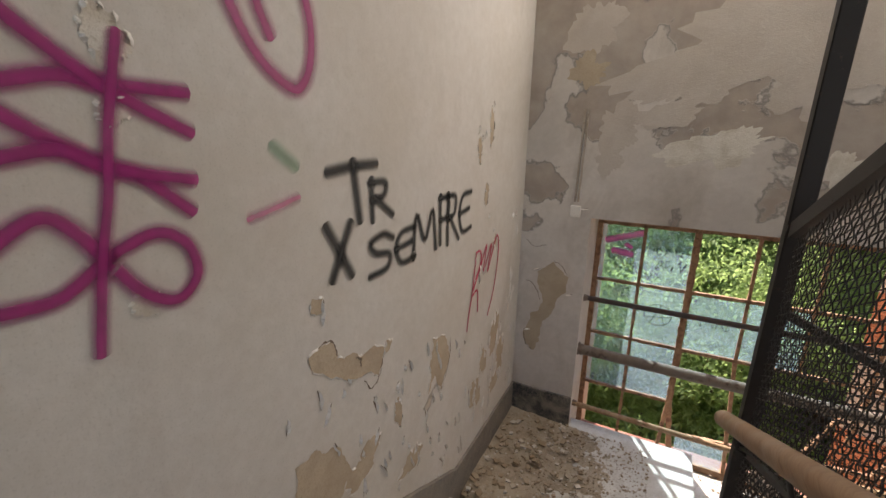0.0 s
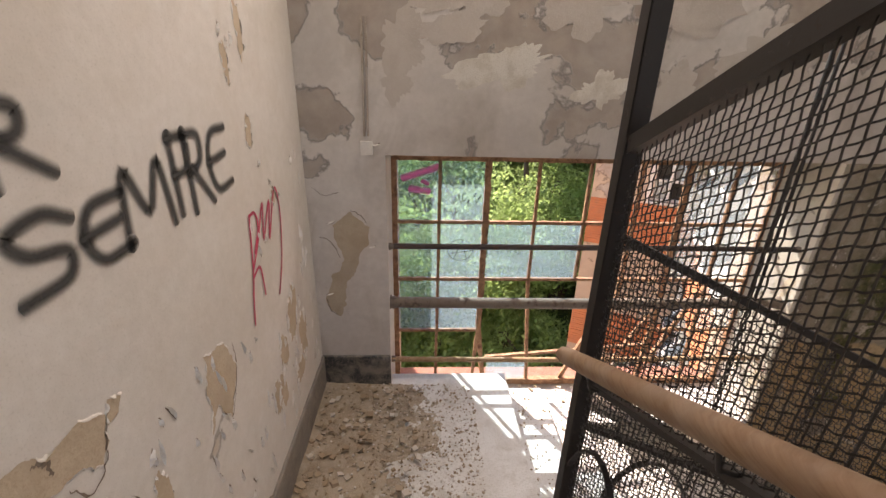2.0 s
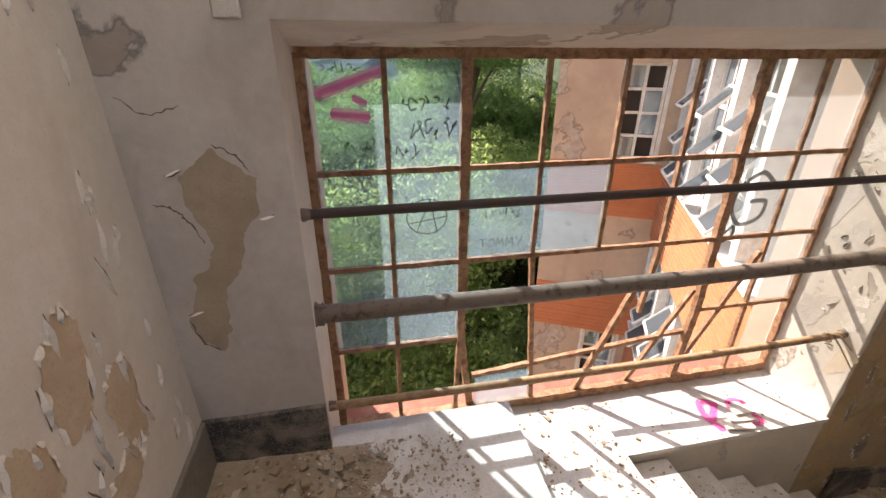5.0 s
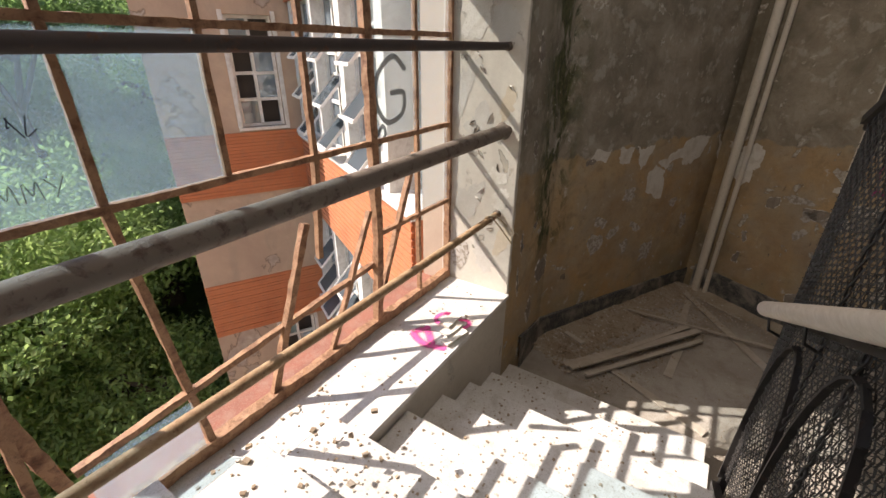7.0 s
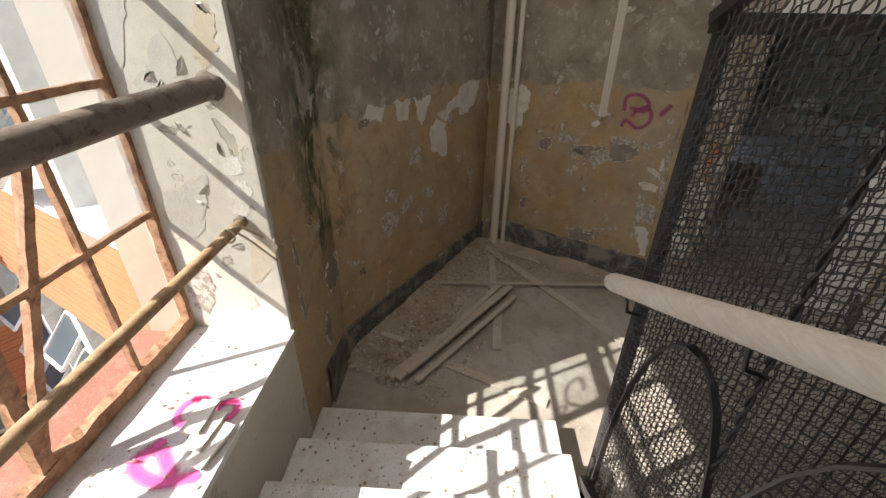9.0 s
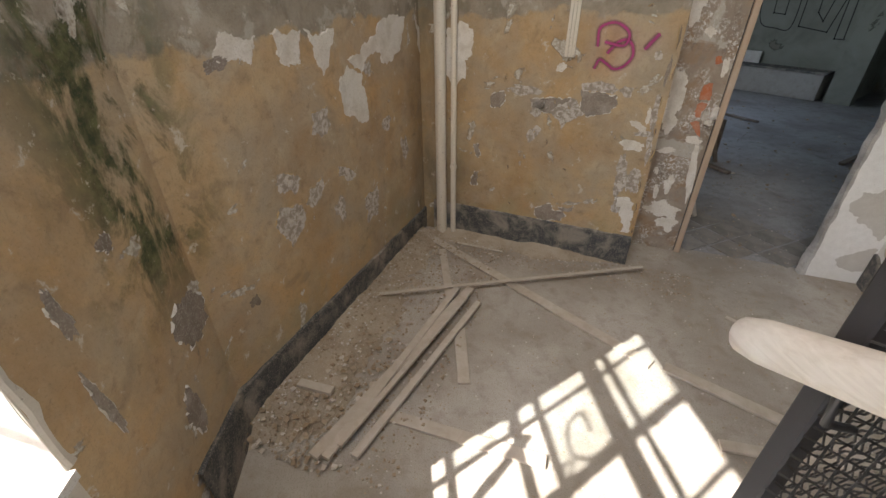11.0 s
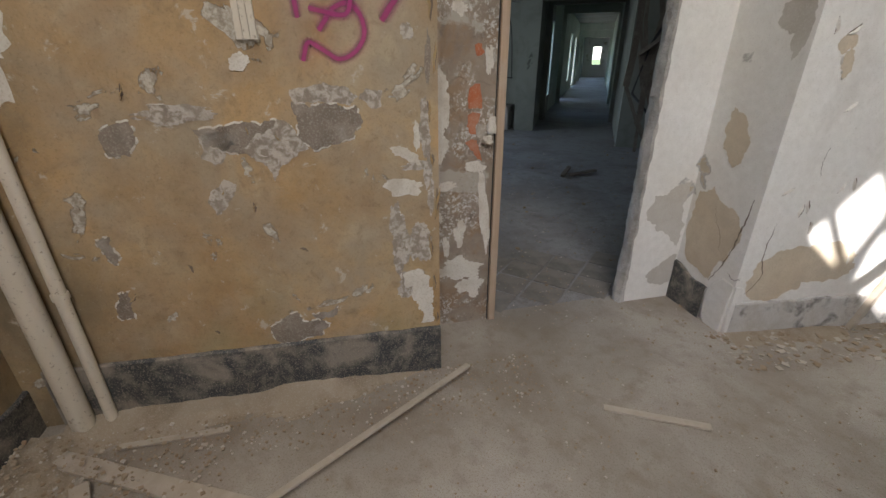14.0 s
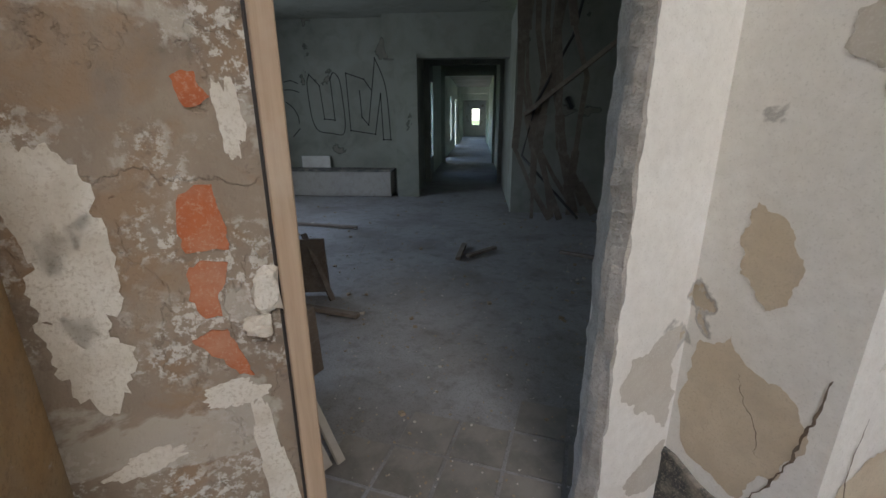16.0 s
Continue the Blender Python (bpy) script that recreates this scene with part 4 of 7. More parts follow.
for i in range(4):
    crack(north, random.Random(i).uniform(-0.98, -0.52), random.Random(i + 50).uniform(1.8, 3.3), 0.06, 220 + i, paint_white, 0.3)
split(north, [(-0.96, 2.62), (-0.90, 2.60), (-0.86, 2.55), (-0.82, 2.46)], 0.006, 713, gap_shade)
split(north, [(-0.95, 2.14), (-0.92, 2.03), (-0.86, 1.975)], 0.005, 714, gap_shade)
split(north, [(-0.62, 2.72), (-0.66, 2.78), (-0.73, 2.82)], 0.004, 715, gap_shade)
split(north, [(-0.98, 2.98), (-0.9, 2.92), (-0.8, 2.95)], 0.003, 716, gap_shade)
# above the window
mauve = dusty("bare_mauve_plaster", (0.53, 0.475, 0.415), (0.45, 0.395, 0.34), (0.55, 0.5, 0.45), 0.95, 3.0, (0.35, 0.65), 0.004).m
for i, (s, z, w, h, m) in enumerate(((-0.57, 4.55, 0.3, 0.25, mauve), (-0.42, 3.66, 0.14, 0.2, mauve), (0.3, 3.75, 0.5, 0.2, chalk), (0.88, 3.62, 0.3, 0.2, chalk),
                                     (0.45, 4.40, 1.5, 0.5, mauve), (-0.36, 3.86, 0.2, 0.22, mauve), (0.05, 4.15, 0.5, 0.22, mauve), (0.75, 4.12, 0.4, 0.25, mauve), (-0.1, 3.95, 0.3, 0.12, mauve), (1.3, 4.2, 0.6, 0.4, mauve), (-0.6, 4.25, 0.25, 0.2, tan_bare), (1.9, 3.8, 0.5, 0.3, mauve), (1.35, 3.6, 0.22, 0.3, mauve))):
    patch(over, s, z, w, h, m, 240 + i, None, 0.3, 0.3, 0.6, 0.0015 + 0.0003 * i)
# ochre wall
blot(och, chalk, [(1.94, 1.69), (1.98, 1.75), (2.06, 1.76), (2.18, 1.74), (2.12, 1.64), (2.06, 1.67), (2.00, 1.66)], 720, 0.2, 0.0020, chalk)
blot(och, chalk, [(2.27, 1.74), (2.48, 1.74), (2.44, 1.60), (2.35, 1.60), (2.29, 1.66)], 721, 0.2, 0.0023, chalk)
blot(och, chalk, [(2.50, 1.74), (2.75, 1.73), (2.67, 1.56), (2.60, 1.52), (2.56, 1.64)], 722, 0.2, 0.0026, chalk)
blot(och, chalk, [(2.85, 1.56), (3.11, 1.64), (3.29, 1.74), (3.60, 1.73), (3.53, 1.58), (3.25, 1.49), (3.18, 1.58), (2.98, 1.47)], 723, 0.2, 0.0029, chalk)
blot(och, chalk, [(2.84, 1.54), (2.98, 1.47), (3.02, 1.32), (3.02, 1.20), (2.90, 1.21), (2.75, 1.29), (2.73, 1.43)], 724, 0.2, 0.0020, chalk)
blot(och, chalk, [(3.76, 1.72), (3.98, 1.65), (4.05, 1.47), (3.94, 1.37), (3.81, 1.52)], 725, 0.2, 0.0023, chalk)
blot(och, salt_bare, [(2.46, 1.36), (2.60, 1.37), (2.61, 1.26), (2.51, 1.22), (2.43, 1.26)], 726, 0.2, 0.0026, paint_ochre)
blot(och, salt_bare, [(2.15, 1.12), (2.29, 1.07), (2.22, 1.01), (2.15, 1.06)], 727, 0.2, 0.0029, paint_ochre)
blot(och, salt_bare, [(2.34, 0.99), (2.46, 1.02), (2.45, 0.94), (2.34, 0.88), (2.29, 0.92)], 728, 0.2, 0.0020, paint_ochre)
blot(och, salt_bare, [(2.10, 0.99), (2.25, 0.95), (2.27, 0.85), (2.13, 0.75), (2.09, 0.82), (2.05, 0.90)], 729, 0.2, 0.0023, paint_ochre)
blot(och, salt_bare, [(2.86, 0.71), (3.04, 0.74), (3.02, 0.52), (2.87, 0.52)], 730, 0.2, 0.0026, paint_ochre)
blot(och, salt_bare, [(2.62, 1.02), (2.80, 0.91), (2.71, 0.89), (2.62, 0.95)], 731, 0.2, 0.0029, paint_ochre)
for i, (s, z, w, h, m) in enumerate(((2.17, 1.10, 0.08, 0.08, salt_bare), (1.81, 0.63, 0.06, 0.05, gap_shade), (3.25, 1.1, 0.1, 0.07, salt_bare), (3.5, 0.85, 0.08, 0.16, salt_bare), (2.6, 0.75, 0.1, 0.14, salt_bare), (1.95, 1.66, 0.1, 0.05, grey_bare))):
    patch(och, s, z, w, h, m, 280 + i, None, 0.3, 0.4, 0.5, 0.002 + 0.0003 * (i % 4))
for i, (s, z, w, h) in enumerate(((3.33, 0.82, 0.2, 0.2), (3.13, 0.53, 0.09, 0.2))):
    patch(pierf, s, z, w, h, grey_bare, 310 + i, paint_white, 0.2, 0.6)
# salt patches on the wall beside the doorway
for i, (s, z, w, h, m) in enumerate(((-2.96, 0.7, 0.1, 0.16, salt_bare), (-2.99, 0.5, 0.1, 0.1, salt_bare), (-2.95, 0.42, 0.08, 0.14, chalk), (-2.925, 1.24, 0.03, 0.1, salt_bare), (-2.92, 1.14, 0.035, 0.12, salt_bare), (-2.912, 1.03, 0.03, 0.12, salt_bare), (-2.90, 0.9, 0.025, 0.14, salt_bare), (-2.965, 1.04, 0.1, 0.03, salt_bare), (-2.955, 1.16, 0.02, 0.08, chalk), (-3.025, 1.105, 0.06, 0.035, chalk), (-3.05, 0.8, 0.05, 0.14, salt_bare), (-2.985, 1.53, 0.035, 0.04, salt_bare), (-2.905, 1.45, 0.02, 0.16, grey_bare), (-3.8, 1.27, 0.2, 0.05, salt_bare), (-3.56, 1.43, 0.05, 0.05, chalk), (-4.3, 1.5, 0.2, 0.3, chalk), (-3.0, 0.95, 0.12, 0.06, chalk))):
    patch(face, s, z, w, h, m, 320 + i, chalk if m is not chalk else None, 0.0, 0.12, 0.4, 0.002 + 0.0003 * (i % 5))
blot(face, grey_bare, [(-3.41, 1.30), (-3.29, 1.29), (-3.18, 1.28), (-3.16, 1.22), (-3.20, 1.16), (-3.35, 1.12), (-3.42, 1.16)], 740, 0.17, 0.0020, chalk, 0.6)
blot(face, salt_bare, [(-3.41, 1.34), (-3.34, 1.35), (-3.25, 1.35), (-3.17, 1.31), (-3.20, 1.28), (-3.29, 1.29), (-3.40, 1.29)], 741, 0.17, 0.0032)
blot(face, grey_bare, [(-3.77, 1.22), (-3.60, 1.23), (-3.48, 1.24), (-3.41, 1.19), (-3.46, 1.11), (-3.62, 1.12), (-3.73, 1.15)], 742, 0.17, 0.0028, chalk, 0.6)
blot(face, salt_bare, [(-3.61, 1.14), (-3.55, 1.19), (-3.47, 1.24), (-3.41, 1.20), (-3.37, 1.13), (-3.44, 1.09), (-3.51, 1.01), (-3.54, 1.08)], 743, 0.17, 0.0040)
blot(face, salt_bare, [(-3.74, 1.19), (-3.65, 1.21), (-3.61, 1.16), (-3.71, 1.08), (-3.75, 1.11)], 744, 0.17, 0.0028)
blot(face, grey_bare, [(-4.04, 1.22), (-3.95, 1.25), (-3.94, 1.19), (-3.97, 1.13), (-4.04, 1.13), (-4.05, 1.18)], 745, 0.17, 0.0024, chalk, 0.6)
blot(face, salt_bare, [(-3.74, 0.99), (-3.69, 1.03), (-3.65, 1.01), (-3.69, 0.94), (-3.74, 0.89), (-3.76, 0.94)], 746, 0.17, 0.0036)
blot(face, grey_bare, [(-4.17, 0.83), (-4.12, 0.84), (-4.11, 0.75), (-4.13, 0.72), (-4.16, 0.78)], 747, 0.17, 0.0032, chalk, 0.6)
blot(face, salt_bare, [(-3.17, 1.30), (-3.14, 1.34), (-3.08, 1.33), (-3.09, 1.27), (-3.13, 1.27)], 748, 0.17, 0.0028)
blot(face, grey_bare, [(-3.63, 0.36), (-3.51, 0.42), (-3.49, 0.37), (-3.38, 0.34), (-3.42, 0.28), (-3.62, 0.29)], 749, 0.17, 0.0024, chalk, 0.6)
blot(face, grey_bare, [(-3.45, 0.40), (-3.33, 0.44), (-3.35, 0.38), (-3.42, 0.36)], 750, 0.17, 0.0028, chalk, 0.6)
blot(face, chalk, [(-3.05, 1.12), (-2.95, 1.08), (-2.94, 1.04), (-3.03, 1.09)], 751, 0.17, 0.0040)
blot(face, chalk, [(-3.04, 0.55), (-2.96, 0.57), (-2.91, 0.52), (-2.94, 0.48), (-3.03, 0.48)], 752, 0.17, 0.0028)
blot(face, chalk, [(-3.01, 0.45), (-2.91, 0.45), (-2.90, 0.28), (-2.96, 0.28)], 753, 0.17, 0.0032)
blot(face, salt_bare, [(-3.07, 0.74), (-3.02, 0.79), (-3.00, 0.64), (-3.04, 0.53), (-3.07, 0.60)], 754, 0.17, 0.0036)
blot(face, salt_bare, [(-3.94, 1.26), (-3.80, 1.27), (-3.77, 1.24), (-3.83, 1.23), (-3.89, 1.25)], 755, 0.17, 0.0040)
blot(face, grey_bare, [(-4.16, 0.60), (-4.12, 0.61), (-4.13, 0.48), (-4.18, 0.48)], 756, 0.17, 0.0020, chalk, 0.6)
for i in range(8):
    crack(face, U_P - 0.012 - 0.013 * (i % 3), 0.3 + 0.19 * i, 0.05 + 0.03 * (i % 4), 600 + i, paint_ochre, 1.5 + 0.08 * (i % 3))
for i in range(12):
    r = random.Random(640 + i)
    crack(face, r.uniform(-4.4, -2.95), r.uniform(0.35, 1.8), r.uniform(0.02, 0.06), 680 + i, paint_ochre, r.uniform(0, 3))
# bare jamb: pale remains and bricks
for i, (s, z, w, h) in enumerate(((-2.80, 1.30, 0.08, 0.13), (-2.795, 1.18, 0.09, 0.16), (-2.795, 1.06, 0.09, 0.15), (-2.752, 0.837, 0.11, 0.04), (-2.679, 0.58, 0.07, 0.14), (-2.79, 0.67, 0.034, 0.05), (-2.545, 0.66, 0.05, 0.42), (-2.69, 1.64, 0.07, 0.05), (-2.69, 0.36, 0.24, 0.14), (-2.6, 0.24, 0.14, 0.12), (-2.80, 1.85, 0.08, 0.3), (-2.54, 1.42, 0.03, 0.1), (-2.75, 0.5, 0.03, 0.1), (-2.6, 0.93, 0.08, 0.05))):
    patch(jambf, s, z, w, h, chalk, 350 + i, None, 0.1, 0.4, 0.45)
# pale wall right of the doorway
tan_pale = dusty("bare_pale_tan_plaster", (0.60, 0.51, 0.385), (0.53, 0.44, 0.325), (0.46, 0.39, 0.3), 0.95, 6.0, (0.35, 0.65), 0.003).m
grey_soft = dusty("bare_soft_grey_plaster", (0.52, 0.485, 0.43), (0.45, 0.41, 0.35), (0.58, 0.55, 0.5), 0.95, 5.0, (0.35, 0.65), 0.004).m
for i, (fc, s, z, w, h, m) in enumerate(((back, -1.33, 0.16, 0.16, 0.1, grey_soft),
                                         (pale, 0.24, 0.38, 0.26, 0.24, tan_pale), (pale, 0.5, 0.40, 0.3, 0.2, tan_pale), (pale, 0.2, 1.40, 0.05, 0.1, tan_pale), (pale, 0.17, 1.48, 0.07, 0.06, tan_pale), (reveal, 3.79, 1.62, 0.14, 0.14, grey_soft), (reveal, 3.74, 1.5, 0.06, 0.16, grey_soft))):
    patch(fc, s, z, w, h, m, 370 + i, paint_white if i == 3 else None, 0.1, 0.35, 0.28, 0.002 + 0.0004 * (i % 4))
for i, (y, z, w, h, m) in enumerate(((3.62, 2.05, 0.16, 0.2, grey_soft), (3.5, 1.75, 0.12, 0.1, chalk), (3.70, 1.55, 0.13, 0.25, grey_soft), (3.55, 1.15, 0.2, 0.16, grey_soft), (3.46, 1.62, 0.08, 0.12, chalk), (3.74, 1.12, 0.12, 0.2, salt_bare), (3.48, 2.62, 0.14, 0.18, grey_soft), (3.66, 2.75, 0.16, 0.3, chalk), (3.44, 2.2, 0.08, 0.16, tan_pale), (3.75, 2.3, 0.1, 0.3, grey_soft), (3.42, 1.3, 0.07, 0.2, tan_pale))):
    patch(jambw, y, z, w, h, m, 800 + i, None, 0.4, 0.4, 0.5, 0.0065 + 0.0003 * (i % 4))
for i in range(16):
    r = random.Random(830 + i)
    crack(Face((WX1 - 0.005, 0), (0, 1), (-1, 0), wall_pier), r.uniform(3.4, 3.78), r.uniform(1.0, 3.0), r.uniform(0.03, 0.08), 850 + i, chalk, r.uniform(0.3, 2.8))
bm = bmesh.new()
rows = []
for k in range(110):
    z = WZ0 + 0.02 * k
    w = 0.012 + 0.016 * abs(noise.fractal(Vector((1.2, 4.4, z * 6)), 0.8, 2.0, 4))
    rows.append([bm.verts.new(v) for v in ((WX1 - 0.0075, YW - 0.03 + w * 1.6, z), (WX1 - 0.0065, YW - 0.0335 + w * 0.3, z), (WX1 + w * 0.5, YW - 0.034, z), (WX1 + w * 1.5, YW - 0.0325, z))])
for a, b in zip(rows, rows[1:]):
    for k in range(3):
        bm.faces.new((a[k], a[k + 1], b[k + 1], b[k]))
part("broken_edge", bm, jamb_wall, wall_pier, "chipped plaster edge beside the window")
for i, (x, z, w, h) in enumerate(((2.86, 1.25, 0.035, 0.12), (2.84, 0.95, 0.03, 0.2), (2.95, 1.9, 0.05, 0.1), (2.74, 2.1, 0.05, 0.16), (2.9, 2.5, 0.08, 0.2), (3.1, 1.3, 0.05, 0.05))):
    patch(pierf, x, z, w, h, grey_bare, 870 + i, chalk, 0.1, 0.5, 0.4)
for i in range(14):
    r = random.Random(400 + i)
    crack(pale, r.uniform(0.05, 0.9), r.uniform(0.3, 1.6), 0.07, 420 + i, paint_white, r.uniform(0.6, 2.0))

blot(reveal, tan_pale, [(4.06, 0.73), (3.97, 0.79), (3.87, 0.70), (3.77, 0.66), (3.73, 0.58), (3.77, 0.42), (3.85, 0.26), (4.06, 0.33)], 770, 0.18, 0.0026)
blot(reveal, tan_pale, [(3.975, 1.2), (3.87, 1.12), (3.85, 0.96), (3.90, 0.90), (3.985, 0.985), (4.0, 1.1)], 771, 0.2, 0.0026)
blot(back, grey_soft, [(-1.255, 0.79), (-1.33, 0.76), (-1.51, 0.70), (-1.53, 0.55), (-1.44, 0.47), (-1.36, 0.44), (-1.28, 0.36), (-1.255, 0.5)], 772, 0.2, 0.0026)
blot(back, grey_soft, [(-1.42, 0.22), (-1.26, 0.3), (-1.26, 0.12), (-1.36, 0.1), (-1.44, 0.14)], 773, 0.2, 0.0026)
split(reveal, [(3.72, 0.78), (3.725, 0.68), (3.74, 0.6), (3.755, 0.5), (3.79, 0.38), (3.85, 0.25)], 0.006, 774, gap_shade)
split(reveal, [(3.93, 0.68), (3.90, 0.6), (3.86, 0.55), (3.84, 0.45)], 0.002, 775, gap_shade)
split(reveal, [(3.66, 0.36), (3.70, 0.33), (3.745, 0.355)], 0.003, 776, gap_shade)
split(pale, [(0.12, 0.66), (0.1, 0.5), (0.13, 0.36), (0.07, 0.25)], 0.004, 777, gap_shade)
split(pale, [(0.26, 1.05), (0.25, 0.97), (0.27, 0.9)], 0.002, 778, gap_shade)
# loose flared plaster at the foot of the corner
for fc, edge in ((reveal, [(3.685, 0.0), (3.685, 0.30), (3.76, 0.31), (3.81, 0.25), (3.85, 0.16), (3.82, 0.05), (3.80, 0.0)]), (pale, [(0.0, 0.0), (0.0, 0.30), (0.05, 0.29), (0.08, 0.18), (0.06, 0.0)])):
    bm = bmesh.new()
    lo = [bm.verts.new(fc.at(u, z, 0.0)) for u, z in edge]
    hi = [bm.verts.new(fc.at(u, z, 0.008 + 0.06 * max(0.0, 0.16 - z))) for u, z in edge]
    bm.faces.new(hi)
    for k in range(len(lo)):
        bm.faces.new((lo[k], lo[(k + 1) % len(lo)], hi[(k + 1) % len(lo)], hi[k]))
    part("broken_corner", bevelled(bm, 0.004), pale_wall, wall_pale, "cracked loose plaster at the wall's corner")

# exposed bricks in the jamb
brick_mat = dusty("exposed_red_brick", (0.46, 0.14, 0.055), (0.38, 0.11, 0.045), (0.5, 0.3, 0.2), 0.9, 14.0, (0.4, 0.7), 0.003).m
for i, edge in enumerate(([(-2.614, 1.490), (-2.598, 1.499), (-2.581, 1.497), (-2.580, 1.479), (-2.567, 1.461), (-2.583, 1.449), (-2.602, 1.446), (-2.611, 1.462)],
                 [(-2.631, 1.312), (-2.607, 1.328), (-2.586, 1.324), (-2.580, 1.294), (-2.574, 1.254), (-2.576, 1.214), (-2.604, 1.216), (-2.639, 1.214), (-2.644, 1.263)],
                 [(-2.639, 1.192), (-2.615, 1.198), (-2.579, 1.192), (-2.587, 1.153), (-2.603, 1.135), (-2.600, 1.091), (-2.629, 1.091), (-2.644, 1.133)],
                 [(-2.654, 1.057), (-2.628, 1.064), (-2.599, 1.066), (-2.585, 1.032), (-2.571, 0.990), (-2.565, 0.961), (-2.588, 0.971), (-2.612, 1.007), (-2.638, 1.035)])):
    bm = bmesh.new()
    lo, hi = [], []
    for p, q in zip(edge, edge[1:] + edge[:1]):
        for k in range(4):
            c = Vector(p).lerp(Vector(q), k / 4)
            c += Vector((noise.noise(Vector((c.x * 70, c.y * 70, i))), noise.noise(Vector((c.x * 70, c.y * 70, i + 9))))) * 0.006
            lo.append(bm.verts.new(jambf.at(c.x, c.y, -0.01)))
            hi.append(bm.verts.new(jambf.at(c.x, c.y, 0.003)))
    bm.faces.new(hi)
    for k in range(len(lo)):
        bm.faces.new((lo[k], lo[(k + 1) % len(lo)], hi[(k + 1) % len(lo)], hi[k]))
    part("brick", bm, brick_mat, wall_jamb, "exposed orange brick")

# broken concrete edge of the right jamb
bm = bmesh.new()
rows = []
r = random.Random(8)
for k in range(226):
    z = k * 0.01
    w = 0.016 + 0.014 * noise.noise(Vector((0.3, 0.7, z * 3))) + 0.007 * noise.fractal(Vector((2.3, 0.7, z * 5)), 1.0, 2.0, 3) - 0.022 * math.exp(-((z - 1.14) / 0.07) ** 2) + 0.018 * math.exp(-(z / 0.3) ** 2)
    g = 0.005 * noise.noise(Vector((5, 5, z * 21)))
    row = []
    for i, (n, u) in enumerate(((N_D - 0.025, U_R + 0.012), (N_D - 0.03, U_R - w * 0.5), (N_D + 0.0, U_R - w * 0.95), (N_D + 0.035, U_R - w * 0.9), (N_D + 0.08, U_R + 0.01), (N_D + 0.13, U_R + 0.05))):
        p = Vector((i * 0.9, 3.1, z * 9))
        n, u = n + 0.007 * noise.fractal(p, 0.6, 2.0, 6), u + 0.009 * noise.fractal(p + Vector((9, 2, 5)), 1.0, 2.0, 4)
        row.append(bm.verts.new(Vector((*nu(n, u), z))))
    rows.append(row)
for a, b in zip(rows, rows[1:]):
    for k in range(5):
        bm.faces.new((a[k], a[k + 1], b[k + 1], b[k]))
concrete_edge = dusty("broken_grey_concrete", (0.50, 0.475, 0.44), (0.38, 0.36, 0.33), (0.24, 0.215, 0.19), 0.95, 11.0, (0.4, 0.6), 0.014).m
part("broken_edge", bm, concrete_edge, wall_pale, "broken grey concrete edge of the jamb")

# door post: a pale batten nailed to the jamb
bm = bmesh.new()
prism(bm, [nu(N_D - 0.022, U_L - 0.028), nu(N_D - 0.022, U_L + 0.012), nu(N_D + 0.015, U_L + 0.012), nu(N_D + 0.015, U_L - 0.028)], 0.0, 2.25)
tagged(ob_from("door_post", bevelled(bm, 0.003), post_wood), "tan wooden batten nailed to the bare door jamb", "batten")
# Thin dark gap beside the batten, its shade put in as a black strip.
bm = bmesh.new()
prism(bm, [nu(N_D - 0.004, U_L - 0.034), nu(N_D - 0.004, U_L + 0.002), nu(N_D + 0.08, U_L + 0.002), nu(N_D + 0.08, U_L - 0.034)], 0.0, 2.25)
tagged(ob_from("door_frame", bm, cage_steel), "black strip standing in for the shaded gap beside the batten", "door frame", kind="structure")

for i, (u, z, w, h) in enumerate(((-0.052, 1.13, 0.028, 0.05), (-0.075, 1.065, 0.03, 0.022))):
    bm = bmesh.new()
    bmesh.ops.create_icosphere(bm, subdivisions=3, radius=1.0)
    for v in bm.verts:
        k = 1 + 0.45 * noise.noise(v.co * 1.6 + Vector((i * 5, 0, 3))) + 0.15 * noise.noise(v.co * 5)
        q = Vector((max(-0.75, min(0.75, v.co.x)), max(-0.7, min(0.7, v.co.y)), max(-0.8, min(0.8, v.co.z)))) * k
        v.co = Vector((*nu(N_D - 0.012 + 0.02 * q.x, U_L + u + w * q.y), z + h * q.z))
    part("loose_plaster", bm, chalk, wall_jamb, "loose lump of white plaster")

# ---- skirtings ----
paint_grey = dusty("whitewashed_stone_skirting", (0.55, 0.53, 0.5), (0.2, 0.19, 0.18), (0.4, 0.36, 0.3), 0.85, 8.0, (0.5, 0.62)).m


def skirting(name, p, q, h, out, mat=skirt_mat, waves=0.02):
    """A slate skirting with a broken top edge and dust heaped against it."""
    p, q = Vector((*p, 0)), Vector((*q, 0))
    d = (q - p).normalized()
    o = Vector((*out, 0)).normalized()
    bm = bmesh.new()
    n = max(6, int((q - p).length / 0.04))
    rows = []
    for i in range(n + 1):
        c = p.lerp(q, i / n)
        z = h[0] + (h[1] - h[0]) * i / n + waves * noise.noise(Vector((i * 0.4, h[0] * 7, 3)))
        base = h[2] + (h[3] - h[2]) * i / n
        rows.append([bm.verts.new(v) for v in (c + o * 0.018 + Vector((0, 0, base)), c + o * 0.018 + Vector((0, 0, z - 0.006)), c + o * 0.012 + Vector((0, 0, z)), c + Vector((0, 0, z)))])
    for a, b in zip(rows, rows[1:]):
        for k in range(3):
            bm.faces.new((a[k], a[k + 1], b[k + 1], b[k]))
    return structure(name, bm, mat, "dark slate skirting board, dusty and chipped", "skirting")


